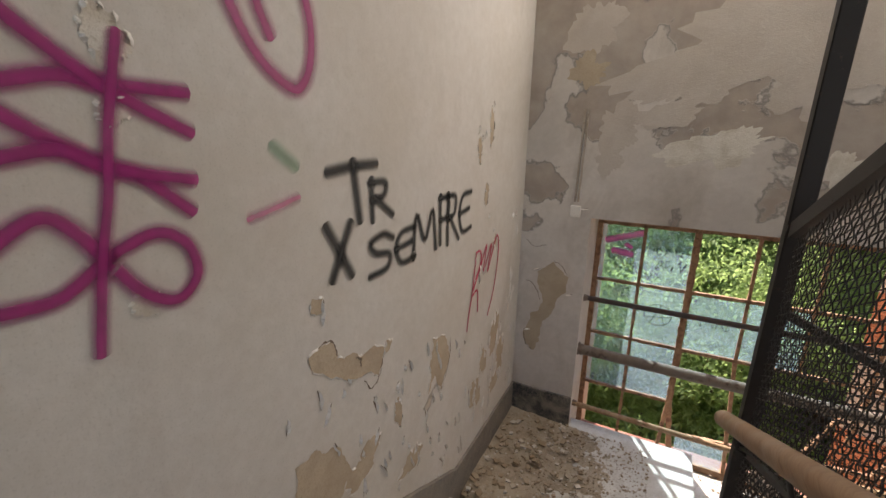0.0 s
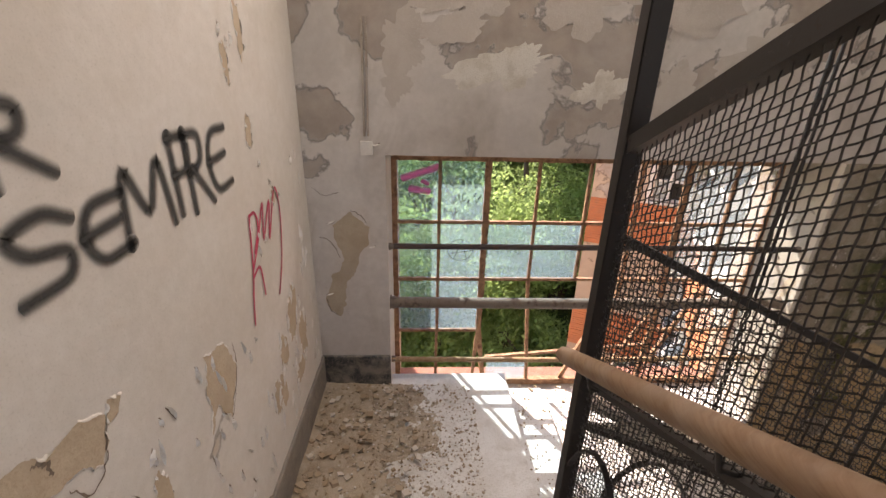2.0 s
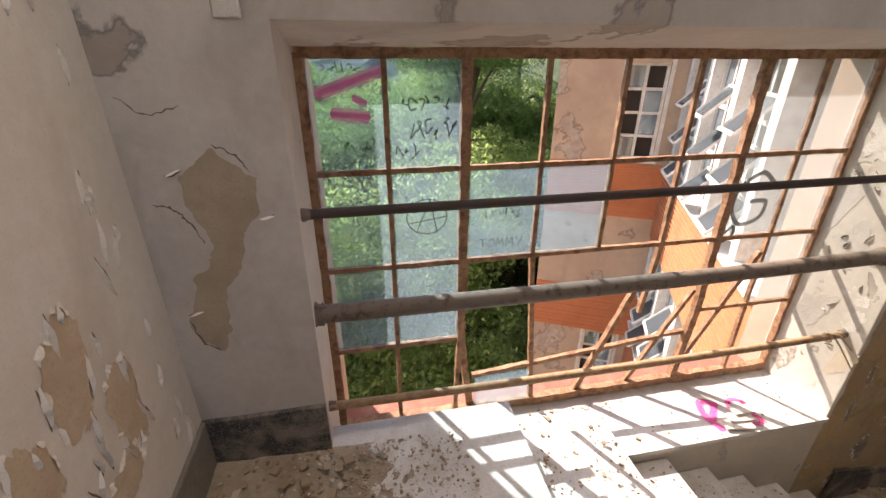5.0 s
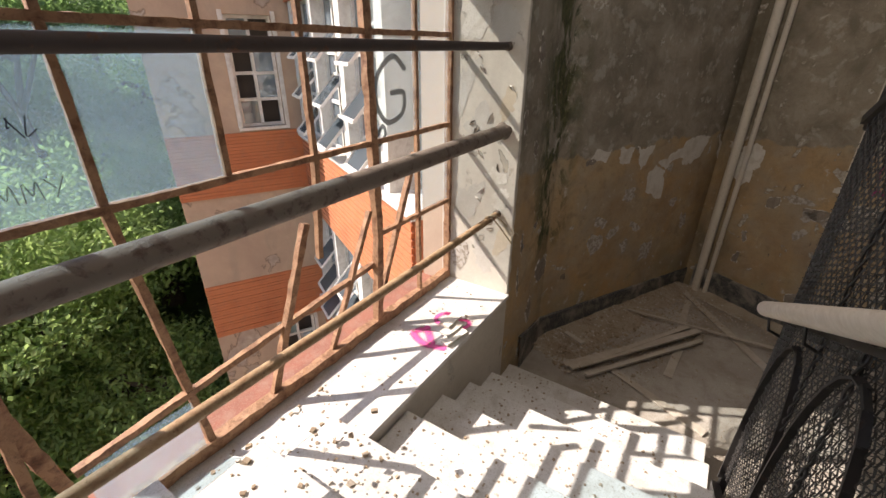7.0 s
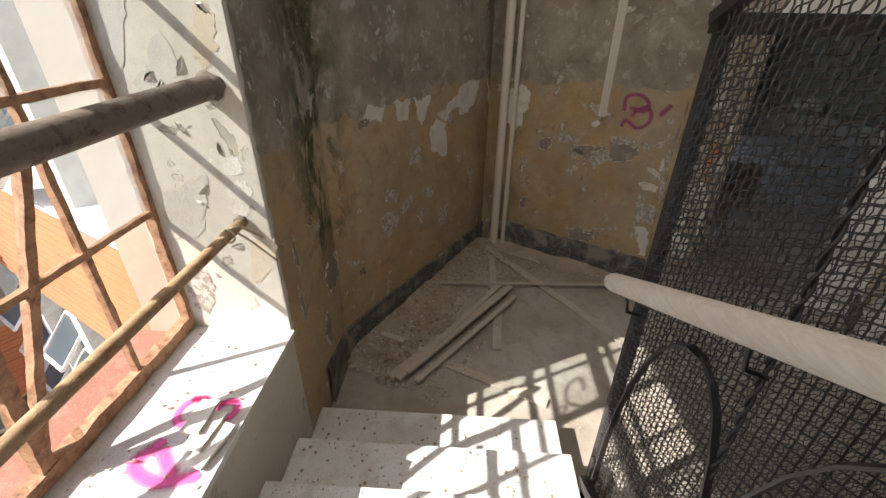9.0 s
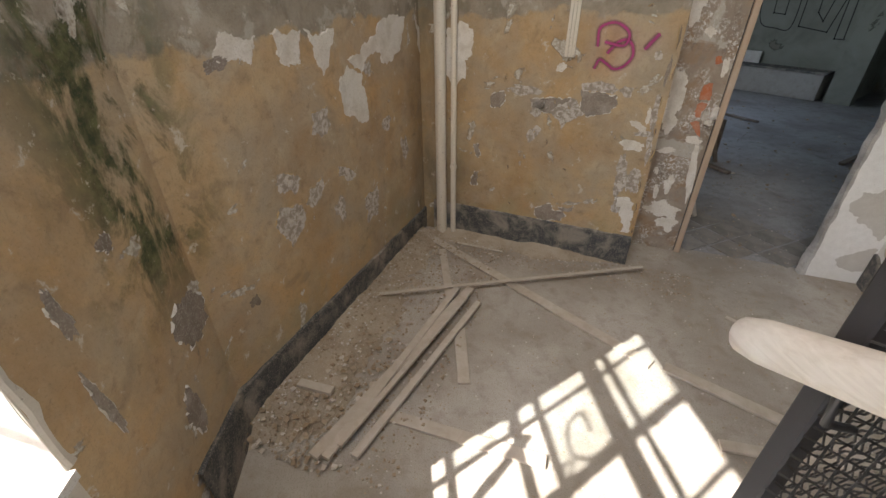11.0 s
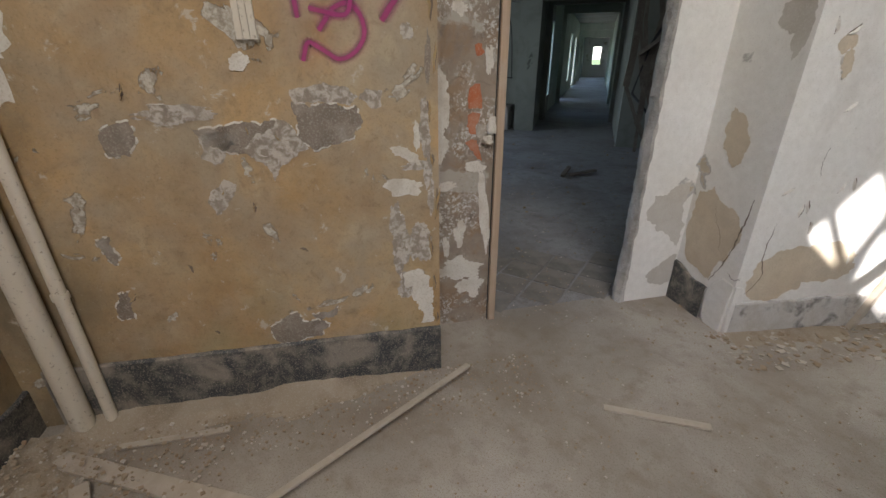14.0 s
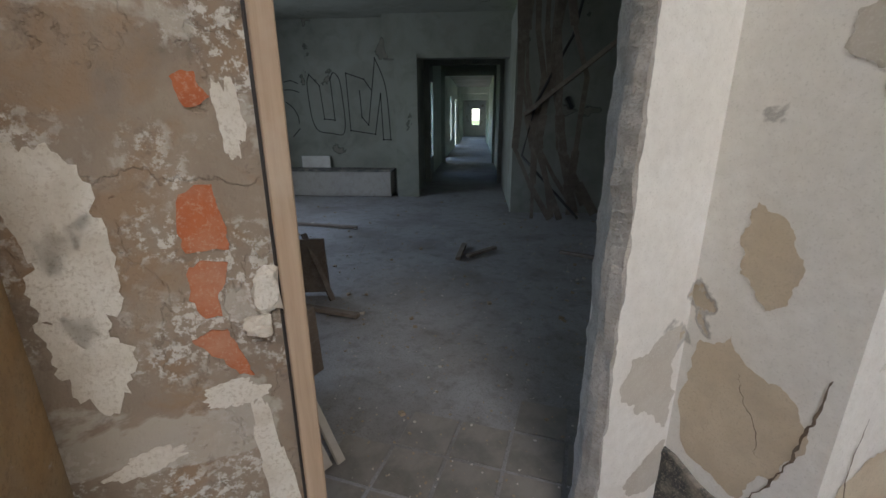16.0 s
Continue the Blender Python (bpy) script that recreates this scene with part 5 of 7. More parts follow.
skirting("baseboard_1", (XL, YW), (WX0, YW), (1.61, 1.61, LAND, LAND), (0, -1), waves=0.004)
skirting("baseboard_2", (XL, YW), (XL, Y_FOOT + 0.1), (1.61, 1.61, LAND, LAND), (1, 0), grey_skirt, 0.006)
skirting("baseboard_3", (XL, Y_FOOT + 0.1), (XL, -0.2), (1.63, 2.85, LAND, 2.5), (1, 0), grey_skirt, 0.006)
skirting("baseboard_4", BEND, CORNER, (0.27, 0.2, 0, 0), (-0.4515, -0.892), waves=0.012)
skirting("baseboard_8", (3.0, YW - 0.03), (BEND[0] + 0.02, YW - 0.03), (0.34, 0.27, 0, 0), (0, -1), waves=0.01)
skirting("baseboard_5", nu(N_F, U_C + 0.1), nu(N_F, U_P), (0.29, 0.25, 0, 0), (-NX, -NY), waves=0.008)
skirting("baseboard_6", nu(N_D - 0.02, U_Q), nu(N_D - 0.29, U_Q), (0.26, 0.2, 0, 0), (NY * -1, NX), skirt_mat, 0.03)
skirting("baseboard_7", pale.at(0.02, 0)[:2], pale.at(1.6, 0)[:2], (0.2, 0.22, 0, 0), pale.n[:2], paint_grey, 0.02)

# ---- pipes and conduits ----
bm = bmesh.new()
x, y = nu(N_F - 0.05, U_C + 0.19)
tube(bm, [(x, y, 0.0), (x, y, 0.12), (x, y, TOP)], 0.043, 16)
pipe = tagged(ob_from("drain_pipe", bm, pipe_white), "cream painted drain pipe with a rusty foot in the corner", "pipe")
bm = bmesh.new()
x, y = nu(N_F - 0.035, U_C + 0.292)
tube(bm, [(x, y, 0.0), (x, y, TOP)], 0.023, 12)
thin = tagged(ob_from("thin_pipe", bm, pipe_white), "thin cream painted pipe in the corner", "pipe")
for z in (0.62, 1.9):
    bm = bmesh.new()
    tube(bm, [(x, y, z), (x, y, z + 0.025)], 0.029, 12)
    part("clip", bm, pipe_white, thin)
bm = bmesh.new()
for k in (-1, 0, 1):
    p, q = face.at(-3.52 + 0.022 * k, 1.5, 0.009), face.at(-3.52 + 0.022 * k, 3.4, 0.009)
    beam(bm, p, q, 0.02, 0.018, face.n)
tagged(ob_from("cable_duct", bm, pipe_white), "white plastic cable duct on the ochre wall", "cable duct")
bm = bmesh.new()
for k in (-0.011, 0.013):
    beam(bm, over.at(-0.60 + k, 3.32, 0.007), over.at(-0.588 + k, 4.0, 0.007), 0.014, 0.014, over.n)
duct_brown = dusty("worn_brown_duct", (0.4, 0.34, 0.28), (0.28, 0.22, 0.17), (0.5, 0.45, 0.38), 0.9, 8.0).m
tagged(ob_from("cable_duct", bm, duct_brown), "worn brown cable duct on the wall above the window", "cable duct")
bm = bmesh.new()
box(bm, (-0.64, YW - 0.022, 3.2), (-0.56, YW, 3.29))
tagged(ob_from("junction_box", bevelled(bm, 0.004), paint_white), "painted over junction box beside the window", "junction box")

# loose wire ends tied to the thin guard pipe
wire_mat = dusty("dry_reed", (0.5, 0.42, 0.3), (0.4, 0.32, 0.2), (0.3, 0.22, 0.14)).m
bm = bmesh.new()
tube(bm, [(2.52, 3.46, 1.535), (2.6, 3.44, 1.52), (2.68, 3.38, 1.42), (2.74, 3.33, 1.36)], 0.006, 6)
tube(bm, [(2.56, 3.46, 1.53), (2.62, 3.42, 1.44), (2.66, 3.34, 1.32)], 0.005, 6)
tube(bm, [(2.535, 3.46 + 0.03 * math.cos(a), 1.505 + 0.03 * math.sin(a)) for a in [k * 0.7 for k in range(10)]], 0.005, 6)
tagged(ob_from("tied_cord", bm, wire_mat), "frayed cord knotted round the thin guard pipe", "cord")

# ---- graffiti ----


def spray_mat(name, col, soft=0.55, strong=0.92):
    """Sprayed paint: dense in the stroke's middle, fading to its edges."""
    m = Mat(name, 0.8)
    m.color(m.mix(m.step(m.noise(30, 4), 0.3, 0.7), col, tuple(0.75 * v for v in col)))
    uv = m.t.nodes.new("ShaderNodeTexCoord").outputs["UV"]
    sep = m.t.nodes.new("ShaderNodeSeparateXYZ")
    m.link(uv, sep.inputs[0])
    edge = m.math("MULTIPLY", m.math("ABSOLUTE", m.math("SUBTRACT", sep.outputs[1], 0.5), 0.0), 2.0)
    a = m.step(edge, 1.0, 1.0 - soft)
    a = m.math("MULTIPLY", m.math("MULTIPLY", a, a), m.math("SUBTRACT", 3.0, m.math("MULTIPLY", a, 2.0)))
    a = m.math("MULTIPLY", a, m.step(m.math("ADD", a, m.math("MULTIPLY", m.noise(260, 2, 0.6), 0.6)), 0.1, 0.5))
    a = m.math("MULTIPLY", a, m.math("ADD", m.math("MULTIPLY", m.noise(120, 3, 0.7), 0.25), strong - 0.12))
    m.link(a, m.b.inputs["Alpha"])
    return m.m


def stroke(bm, put, pts, width, off, round_it=True):
    """One painted stroke with round ends. put(s, z, off) gives the place on the face."""
    line = smooth(pts) if round_it else [Vector(p) for p in pts]
    uv = bm.loops.layers.uv.verify()
    d0, d1 = (line[1] - line[0]).normalized(), (line[-1] - line[-2]).normalized()
    cap = [(line[0] - d0 * width * c, s) for c, s in ((0.5, 0.05), (0.42, 0.55), (0.25, 0.87))]
    end = [(line[-1] + d1 * width * c, s) for c, s in ((0.25, 0.87), (0.42, 0.55), (0.5, 0.05))]
    run = cap + [(p, 1.0) for p in line] + end
    rows = []
    for i, (p, s) in enumerate(run):
        d = (run[min(i + 1, len(run) - 1)][0] - run[max(i - 1, 0)][0]).normalized()
        o = Vector((-d.y, d.x)) * width / 2
        rows.append(([bm.verts.new(put(*(p + o * s), off)), bm.verts.new(put(*(p - o * s), off))], 0.5 + 0.5 * s))
    for (a, s), (b, t) in zip(rows, rows[1:]):
        f = bm.faces.new((a[0], a[1], b[1], b[0]))
        for lp, v in zip(f.loops, (s, 1 - s, 1 - t, t)):
            lp[uv].uv = (0.5, v)


def graffiti(name, put, strokes, width, mat, label, off=0.004):
    bm = bmesh.new()
    for i, s in enumerate(strokes):
        stroke(bm, put, s, width, off + 0.0004 * i)
    me = bpy.data.meshes.new(name)
    bm.to_mesh(me)
    bm.free()
    me.materials.append(mat)
    ob = tagged(new(name, me), label, "graffiti")
    ob.visible_shadow = True
    return ob


purple = spray_mat("purple_spray", (0.36, 0.02, 0.18), 1.0)
purple2 = spray_mat("faded_purple_spray", (0.47, 0.06, 0.23), 1.0, 0.74)
black = spray_mat("black_spray", (0.035, 0.035, 0.033), 0.95, 0.88)
redpen = spray_mat("red_marker", (0.55, 0.06, 0.12), 0.3)
pinkspray = spray_mat("pink_spray", (0.85, 0.10, 0.36), 1.0, 0.85)
greenspray = spray_mat("green_spray", (0.1, 0.35, 0.18), 1.0, 0.45)
penmat = spray_mat("black_pen", (0.03, 0.03, 0.035), 0.2)
glasspaint = spray_mat("dark_glass_paint", (0.13, 0.13, 0.13), 0.5, 0.85)
thinpen = spray_mat("faded_pen", (0.08, 0.085, 0.085), 0.6, 0.6)

faint = spray_mat("faint_pink_spray", (0.7, 0.2, 0.38), 1.0, 0.55)
sign = thing("graffiti_sign", "purple sprayed sign on the white plaster wall", "graffiti")
for i, pts in enumerate([
    [(0.34, 3.93), (0.41, 3.945), (0.49, 3.935), (0.63, 3.93)],
    [(0.33, 4.06), (0.42, 3.98), (0.50, 3.92), (0.63, 3.85)],
    [(0.30, 3.89), (0.42, 3.80), (0.52, 3.75), (0.61, 3.67)],
    [(0.30, 3.80), (0.39, 3.81), (0.47, 3.77), (0.62, 3.735)],
    [(0.25, 3.64), (0.33, 3.69), (0.38, 3.66), (0.43, 3.58), (0.49, 3.49), (0.56, 3.45), (0.615, 3.50), (0.60, 3.58), (0.54, 3.62), (0.47, 3.605), (0.42, 3.58), (0.34, 3.53), (0.25, 3.53)],
    [(0.52, 4.02), (0.48, 3.86), (0.455, 3.72), (0.42, 3.58), (0.385, 3.40)],
]):
    bm = bmesh.new()
    stroke(bm, west.at, pts, 0.05 if i == 5 else 0.066, 0.004 + 0.0004 * i)
    part("stroke", bm, purple, sign)
graffiti("graffiti_loop", west.at, [[(0.79, 4.16), (0.84, 4.07), (0.91, 4.0), (1.0, 3.965), (1.06, 4.05), (1.06, 4.2), (0.98, 4.32), (0.88, 4.2), (0.9, 4.12)]], 0.085, purple2, "faded purple sprayed loop on the white plaster wall")
graffiti("graffiti_dash", west.at, [[(0.9, 3.79), (0.95, 3.75)]], 0.07, greenspray, "small green sprayed dab on the white wall")
graffiti("graffiti_dash", west.at, [[(0.80, 3.61), (0.88, 3.625), (0.95, 3.64)]], 0.055, faint, "faint pink sprayed dash on the white wall")

# letters, drawn in a unit box
GLYPHS = {
    "T": [[(0, 0.95), (0.5, 1.0), (1, 1.0)], [(0.5, 1.0), (0.6, 0.0)]],
    "R": [[(0.1, 0.0), (0.1, 1.0)], [(0.1, 1.0), (0.7, 0.95), (0.65, 0.6), (0.15, 0.5)], [(0.3, 0.5), (0.95, 0.0)]],
    "X": [[(0, 1), (0.95, 0)], [(1, 0.95), (0.15, 0.05)]],
    "S": [[(0.95, 0.85), (0.6, 1.0), (0.1, 0.85), (0.3, 0.55), (0.85, 0.4), (0.75, 0.05), (0.1, 0.0)]],
    "E": [[(0.9, 0.95), (0.3, 0.9), (0.05, 0.5), (0.3, 0.05), (0.95, 0.05)], [(0.1, 0.5), (0.75, 0.55)]],
    "M": [[(0, 0), (0.15, 1), (0.5, 0.3), (0.85, 1), (1, 0)]],
    "P": [[(0.15, 0), (0.15, 1)], [(0.15, 1), (0.85, 0.95), (0.75, 0.55), (0.2, 0.5)]],
    "G": [[(0.95, 0.82), (0.6, 1.0), (0.15, 0.75), (0.05, 0.35), (0.35, 0.0), (0.85, 0.1), (0.92, 0.42), (0.55, 0.45)]],
    "O": [[(0.5, 1), (0.05, 0.6), (0.3, 0.05), (0.85, 0.2), (0.9, 0.75), (0.5, 1)]],
    "Y": [[(0, 1), (0.45, 0.5)], [(1, 1), (0.35, 0)]],
    "U": [[(0, 1), (0.1, 0.2), (0.5, 0.0), (0.9, 0.2), (1, 1)]],
}


def word(put, text, s, z, w, h, gap, rise, width, mat, label, name="graffiti_word", off=0.004):
    strokes = []
    for ch in text:
        for g in GLYPHS[ch]:
            strokes.append([(s + x * w, z + y * h) for x, y in g])
        s, z = s + w + gap, z + rise
    return graffiti(name, put, strokes, width, mat, label, off)


word(west.at, "T", 1.12, 3.53, 0.24, 0.19, 0, 0, 0.067, black, "black sprayed letters TR on the white wall")
word(west.at, "R", 1.33, 3.51, 0.15, 0.14, 0, 0, 0.054, black, "black sprayed letters TR on the white wall")
word(west.at, "X", 1.09, 3.33, 0.11, 0.18, 0, 0, 0.071, black, "black sprayed letter X on the white wall")
word(west.at, "S", 1.31, 3.27, 0.17, 0.16, 0, 0, 0.056, black, "black sprayed word SEMPRE on the white wall")
word(west.at, "E", 1.50, 3.26, 0.16, 0.16, 0, 0, 0.056, black, "black sprayed word SEMPRE on the white wall")
word(west.at, "M", 1.65, 3.27, 0.22, 0.19, 0, 0, 0.056, black, "black sprayed word SEMPRE on the white wall")
word(west.at, "P", 1.90, 3.28, 0.13, 0.23, 0, 0, 0.056, black, "black sprayed word SEMPRE on the white wall")
word(west.at, "R", 1.99, 3.26, 0.15, 0.25, 0, 0, 0.056, black, "black sprayed word SEMPRE on the white wall")
word(west.at, "E", 2.14, 3.27, 0.17, 0.24, 0, 0, 0.056, black, "black sprayed word SEMPRE on the white wall")
graffiti("graffiti_scribble", west.at, [[(2.416, 3.091), (2.398, 2.986), (2.368, 2.828), (2.329, 2.713), (2.302, 2.593)],
                                        [(2.416, 3.091), (2.478, 3.087), (2.498, 3.014), (2.420, 2.914)],
                                        [(2.377, 2.846), (2.478, 2.956), (2.587, 3.105), (2.546, 2.930), (2.677, 3.093), (2.621, 2.902), (2.771, 3.129), (2.820, 2.996), (2.761, 2.742), (2.656, 2.566)],
                                        [(2.362, 2.808), (2.450, 2.821), (2.468, 2.667)]], 0.019, redpen, "red marker scribble on the white plaster wall")
graffiti("graffiti_pink", face.at, [[(-3.343, 1.455), (-3.325, 1.491), (-3.277, 1.467), (-3.228, 1.438), (-3.171, 1.459), (-3.133, 1.513), (-3.141, 1.574), (-3.180, 1.611), (-3.231, 1.596), (-3.272, 1.547)],
                                    [(-3.353, 1.590), (-3.351, 1.677), (-3.262, 1.705), (-3.176, 1.650), (-3.193, 1.578), (-3.289, 1.591)]], 0.05, purple2, "faded pink sprayed loops on the ochre wall")
graffiti("graffiti_dab", face.at, [[(-3.05, 1.585), (-3.02, 1.625)]], 0.065, purple2, "faded pink sprayed dab on the ochre wall")


def on_glass(s, z, off):
    return Vector((s, YF - 0.004 - off, z))


word(on_glass, "G", 1.935, 2.15, 0.265, 0.32, 0, 0, 0.037, glasspaint, "dark painted letter G on a window pane", "pane_letter")
graffiti("pane_heart", on_glass, [[(1.955, 2.10), (1.92, 2.135), (1.895, 2.10), (1.95, 2.04), (2.01, 2.09), (1.99, 2.135), (1.955, 2.10)]], 0.03, glasspaint, "small dark painted heart on a window pane")
for ch, s in zip("TOMMY", (0.37, 0.42, 0.47, 0.525, 0.58)):
    word(on_glass, ch, s, 2.13, 0.04, 0.05, 0, 0, 0.006, thinpen, "faded pen word TOMMY on a dusty pane", "pane_word")
pane_pink = spray_mat("pink_pane_spray", (0.92, 0.16, 0.52), 1.0, 0.95)
graffiti("pane_pink", on_glass, [[(-0.36, 2.95), (-0.27, 2.98), (-0.15, 3.02)]], 0.10, pane_pink, "pink spray smear on a window pane")
graffiti("pane_pink", on_glass, [[(-0.30, 2.85), (-0.22, 2.84)]], 0.10, pane_pink, "pink spray dab on a window pane")
graffiti("pane_pink", on_glass, [[(-0.22, 2.91), (-0.21, 2.905)]], 0.06, pane_pink, "small pink spray dab on a window pane")
ring = [(0.085 + 0.105 * math.cos(k * 0.42), 2.332 + 0.095 * math.sin(k * 0.42)) for k in range(16)]
graffiti("pane_sign", on_glass, [ring, [(0.03, 2.25), (0.10, 2.42)], [(0.10, 2.42), (0.14, 2.24)], [(0.0, 2.30), (0.19, 2.33)]], 0.009, thinpen, "faded pen letter A in a circle on a dusty pane")
# unreadable pen writing: short bars
for i, (x0, z0, n, h) in enumerate(((-0.02, 2.86, 6, 0.06), (0.02, 2.73, 6, 0.08), (-0.05, 2.64, 3, 0.06), (-0.38, 3.03, 5, 0.035), (0.40, 2.30, 6, 0.05), (-0.3, 2.68, 4, 0.05))):
    r = random.Random(i)
    st = []
    for k in range(n):
        x = x0 + k * 0.038
        st.append([(x + r.uniform(-0.012, 0.03), z0 + h * r.uniform(-0.1, 1.2)) for _ in range(r.randint(3, 5))])
    tagged(graffiti("pane_scrawl", on_glass, st, 0.006 if i < 3 else 0.004, penmat, "unreadable black pen scrawl on a window pane"), kind="stuff")


def on_sill(s, z, off):
    return Vector((s, z, WZ0 + off))


def ring(x, y, rx, ry, turns=1.0):
    return [(x + rx * math.cos(0.5 * k), y + ry * math.sin(0.5 * k)) for k in range(int(13 * turns) + 1)]


graffiti("sill_mark", on_sill, [ring(2.165, 3.55, 0.062, 0.055)], 0.06, pinkspray, "pink sprayed ring on the marble sill")
graffiti("sill_mark", on_sill, [ring(2.18, 3.425, 0.042, 0.04, 1.1)], 0.055, pinkspray, "small pink sprayed ring on the marble sill")
graffiti("sill_mark", on_sill, [[(2.0, 3.60), (1.94, 3.63), (1.90, 3.58), (1.88, 3.50), (1.90, 3.42)], [(1.97, 3.54), (1.93, 3.50)]], 0.09, pinkspray, "pink sprayed smear on the marble sill")

# ---- loose battens on the lower floor ----


def plank(p, q, w, h, label, z=0.004, tilt=0.0):
    bm = bmesh.new()
    a, b = Vector((*p, z + h / 2)), Vector((*q, z + h / 2 + tilt))
    beam(bm, a, b, w, h)
    tagged(ob_from("batten", bevelled(bm, 0.002), batten), label, "batten", "loose battens on the landing floor")


plank((4.41, 2.74), (4.53, 0.72), 0.027, 0.013, "long thin wooden strip lying across other battens", 0.055, 0.0)
plank((5.22, 2.28), (3.62, 1.13), 0.075, 0.018, "long flat grey wooden batten on the dusty floor")
plank((3.60, 1.06), (2.90, 0.38), 0.075, 0.018, "flat grey wooden batten on the dusty floor")
plank((5.0, 2.22), (4.34, 2.23), 0.06, 0.018, "short flat grey wooden batten by the corner", 0.022)
plank((4.05, 2.2), (3.60, 2.235), 0.07, 0.018, "short flat grey wooden batten on the floor")
plank((4.42, 2.07), (3.22, 3.0), 0.06, 0.02, "grey wooden batten in a loose bundle", 0.040)
plank((4.42, 2.17), (3.2, 2.94), 0.045, 0.02, "weathered grey batten in a loose bundle", 0.048)
plank((4.26, 2.04), (3.2, 2.81), 0.04, 0.022, "weathered grey batten in a loose bundle", 0.036)
plank((4.3, 2.12), (3.25, 2.88), 0.03, 0.02, "dark split batten in a loose bundle", 0.058)
plank((3.43, 2.64), (3.10, 1.92), 0.07, 0.018, "flat grey wooden batten near the stair foot")
plank((3.97, 0.42), (3.61, 0.18), 0.035, 0.012, "short pale wooden strip on the dusty floor")
plank((5.14, 2.10), (4.94, 1.72), 0.03, 0.012, "short pale wooden strip by the skirting")
plank((3.10, 1.06), (2.90, 0.46), 0.06, 0.018, "flat grey wooden batten on the dusty floor")
plank((3.66, 3.14), (3.58, 2.95), 0.05, 0.025, "short pale wooden offcut lying on rubble", 0.05)
bm = bmesh.new()
beam(bm, (3.37, -1.2, 0.0), (3.22, -1.52, 0.75), 0.03, 0.03)
tagged(ob_from("leaning_batten", bm, batten), "wooden batten leaning on the pale wall", "batten")

# ---- rubble, grit and dirt ----
rubble_mat = Mat("plaster_rubble", 0.95)
isl = rubble_mat.island()
rubble_mat.color(rubble_mat.mix(rubble_mat.step(isl, 0.7, 0.85), rubble_mat.mix(isl, (0.28, 0.205, 0.13), (0.40, 0.325, 0.24)), (0.52, 0.47, 0.41)))
rubble_mat = rubble_mat.m


def rubble(name, label, place, count, size, seed, flat=0.5):
    """Many small broken bits; place(rng) gives where each lies."""
    rng = random.Random(seed)
    verts, faces = [], []
    for _ in range(count):
        c = Vector(place(rng))
        s = size[0] + (size[1] - size[0]) * rng.random() ** 3
        t = Euler((rng.uniform(-0.3, 0.3), rng.uniform(-0.3, 0.3), rng.uniform(0, 6.28))).to_matrix()
        b = len(verts)
        for k in range(8):
            v = Vector(((k & 1) - 0.5, (k >> 1 & 1) * 1.0 - 0.5, ((k >> 2) - 0.5) * flat)) * s
            v = Vector(u * rng.uniform(0.55, 1.25) for u in v)
            verts.append(c + t @ v + Vector((0, 0, s * flat * 0.3)))
        faces += [[b + i for i in f] for f in ((0, 1, 3, 2), (4, 6, 7, 5), (0, 4, 5, 1), (2, 3, 7, 6), (0, 2, 6, 4), (1, 5, 7, 3))]
    me = bpy.data.meshes.new(name)
    me.from_pydata([tuple(v) for v in verts], [], faces)
    me.materials.append(rubble_mat)
    return tagged(new(name, me), label, "rubble", kind="stuff")


def mound(name, label, x0, x1, y0, y1, z, h, shape, seed, n=60, lay=None):
    """A low heap of dirt: shape(u, v) in 0..1 gives its thickness."""
    bm = bmesh.new()
    grid = []
    for j in range(n + 1):
        row = []
        for i in range(n + 1):
            x, y = x0 + (x1 - x0) * i / n, y0 + (y1 - y0) * j / n
            t = shape(i / n, j / n) + 0.35 * noise.fractal(Vector((x * 3 + seed, y * 3, 0)), 1.0, 2.0, 4) - 0.12
            t += 0.12 * noise.noise(Vector((x * 30, y * 30, seed)))
            if lay:
                x, y = lay(x, y)
            row.append(bm.verts.new((x, y, z - 0.012 + h * max(-0.3, min(1.0, t)))))
        grid.append(row)
    for j in range(n):
        for i in range(n):
            f = bm.faces.new((grid[j][i], grid[j][i + 1], grid[j + 1][i + 1], grid[j + 1][i]))
            f.smooth = True
    return tagged(ob_from(name, bm, dirt_mat), label, "dirt", kind="stuff")


mound("dirt_heap", "brown plaster dirt heaped in the landing's corner", XL, 0.12, 2.15, YW, LAND, 0.06, lambda u, v: 1.0 - 1.15 * u + 0.1 * v - (0.5 if v < 0.1 else 0), 3)
mound("dirt_heap", "brown dirt along the foot of the ochre wall", 1.4, 3.75, 0.0, 0.85, 0.0, 0.095, lambda u, v: 1.15 - 1.9 * v - 0.3 * u - 9 * max(0.0, 0.12 - u), 7, 80, lambda s, o: och.at(s, 0, o)[:2])
mound("dirt_heap", "dust and crumbs along the wall beside the doorway", -4.5, -2.45, 0.0, 0.42, 0.0, 0.065, lambda u, v: 0.95 - 1.7 * v - 4.5 * max(0.0, u - 0.62), 11, 70, lambda s, o: face.at(s, 0, o)[:2])
mound("dirt_heap", "plaster dust along the pale wall", 0.0, 1.7, 0.0, 0.4, 0.0, 0.035, lambda u, v: 0.9 - 1.6 * v, 13, 50, lambda s, o: pale.at(s, 0, o)[:2])
rubble("rubble", "plaster crumbs and grit on the landing", lambda r: (XL + 0.05 + 1.15 * r.random() ** 1.2, r.uniform(2.1, 3.36), LAND + 0.01 + 0.02 * r.random()), 4600, (0.003, 0.017), 1)
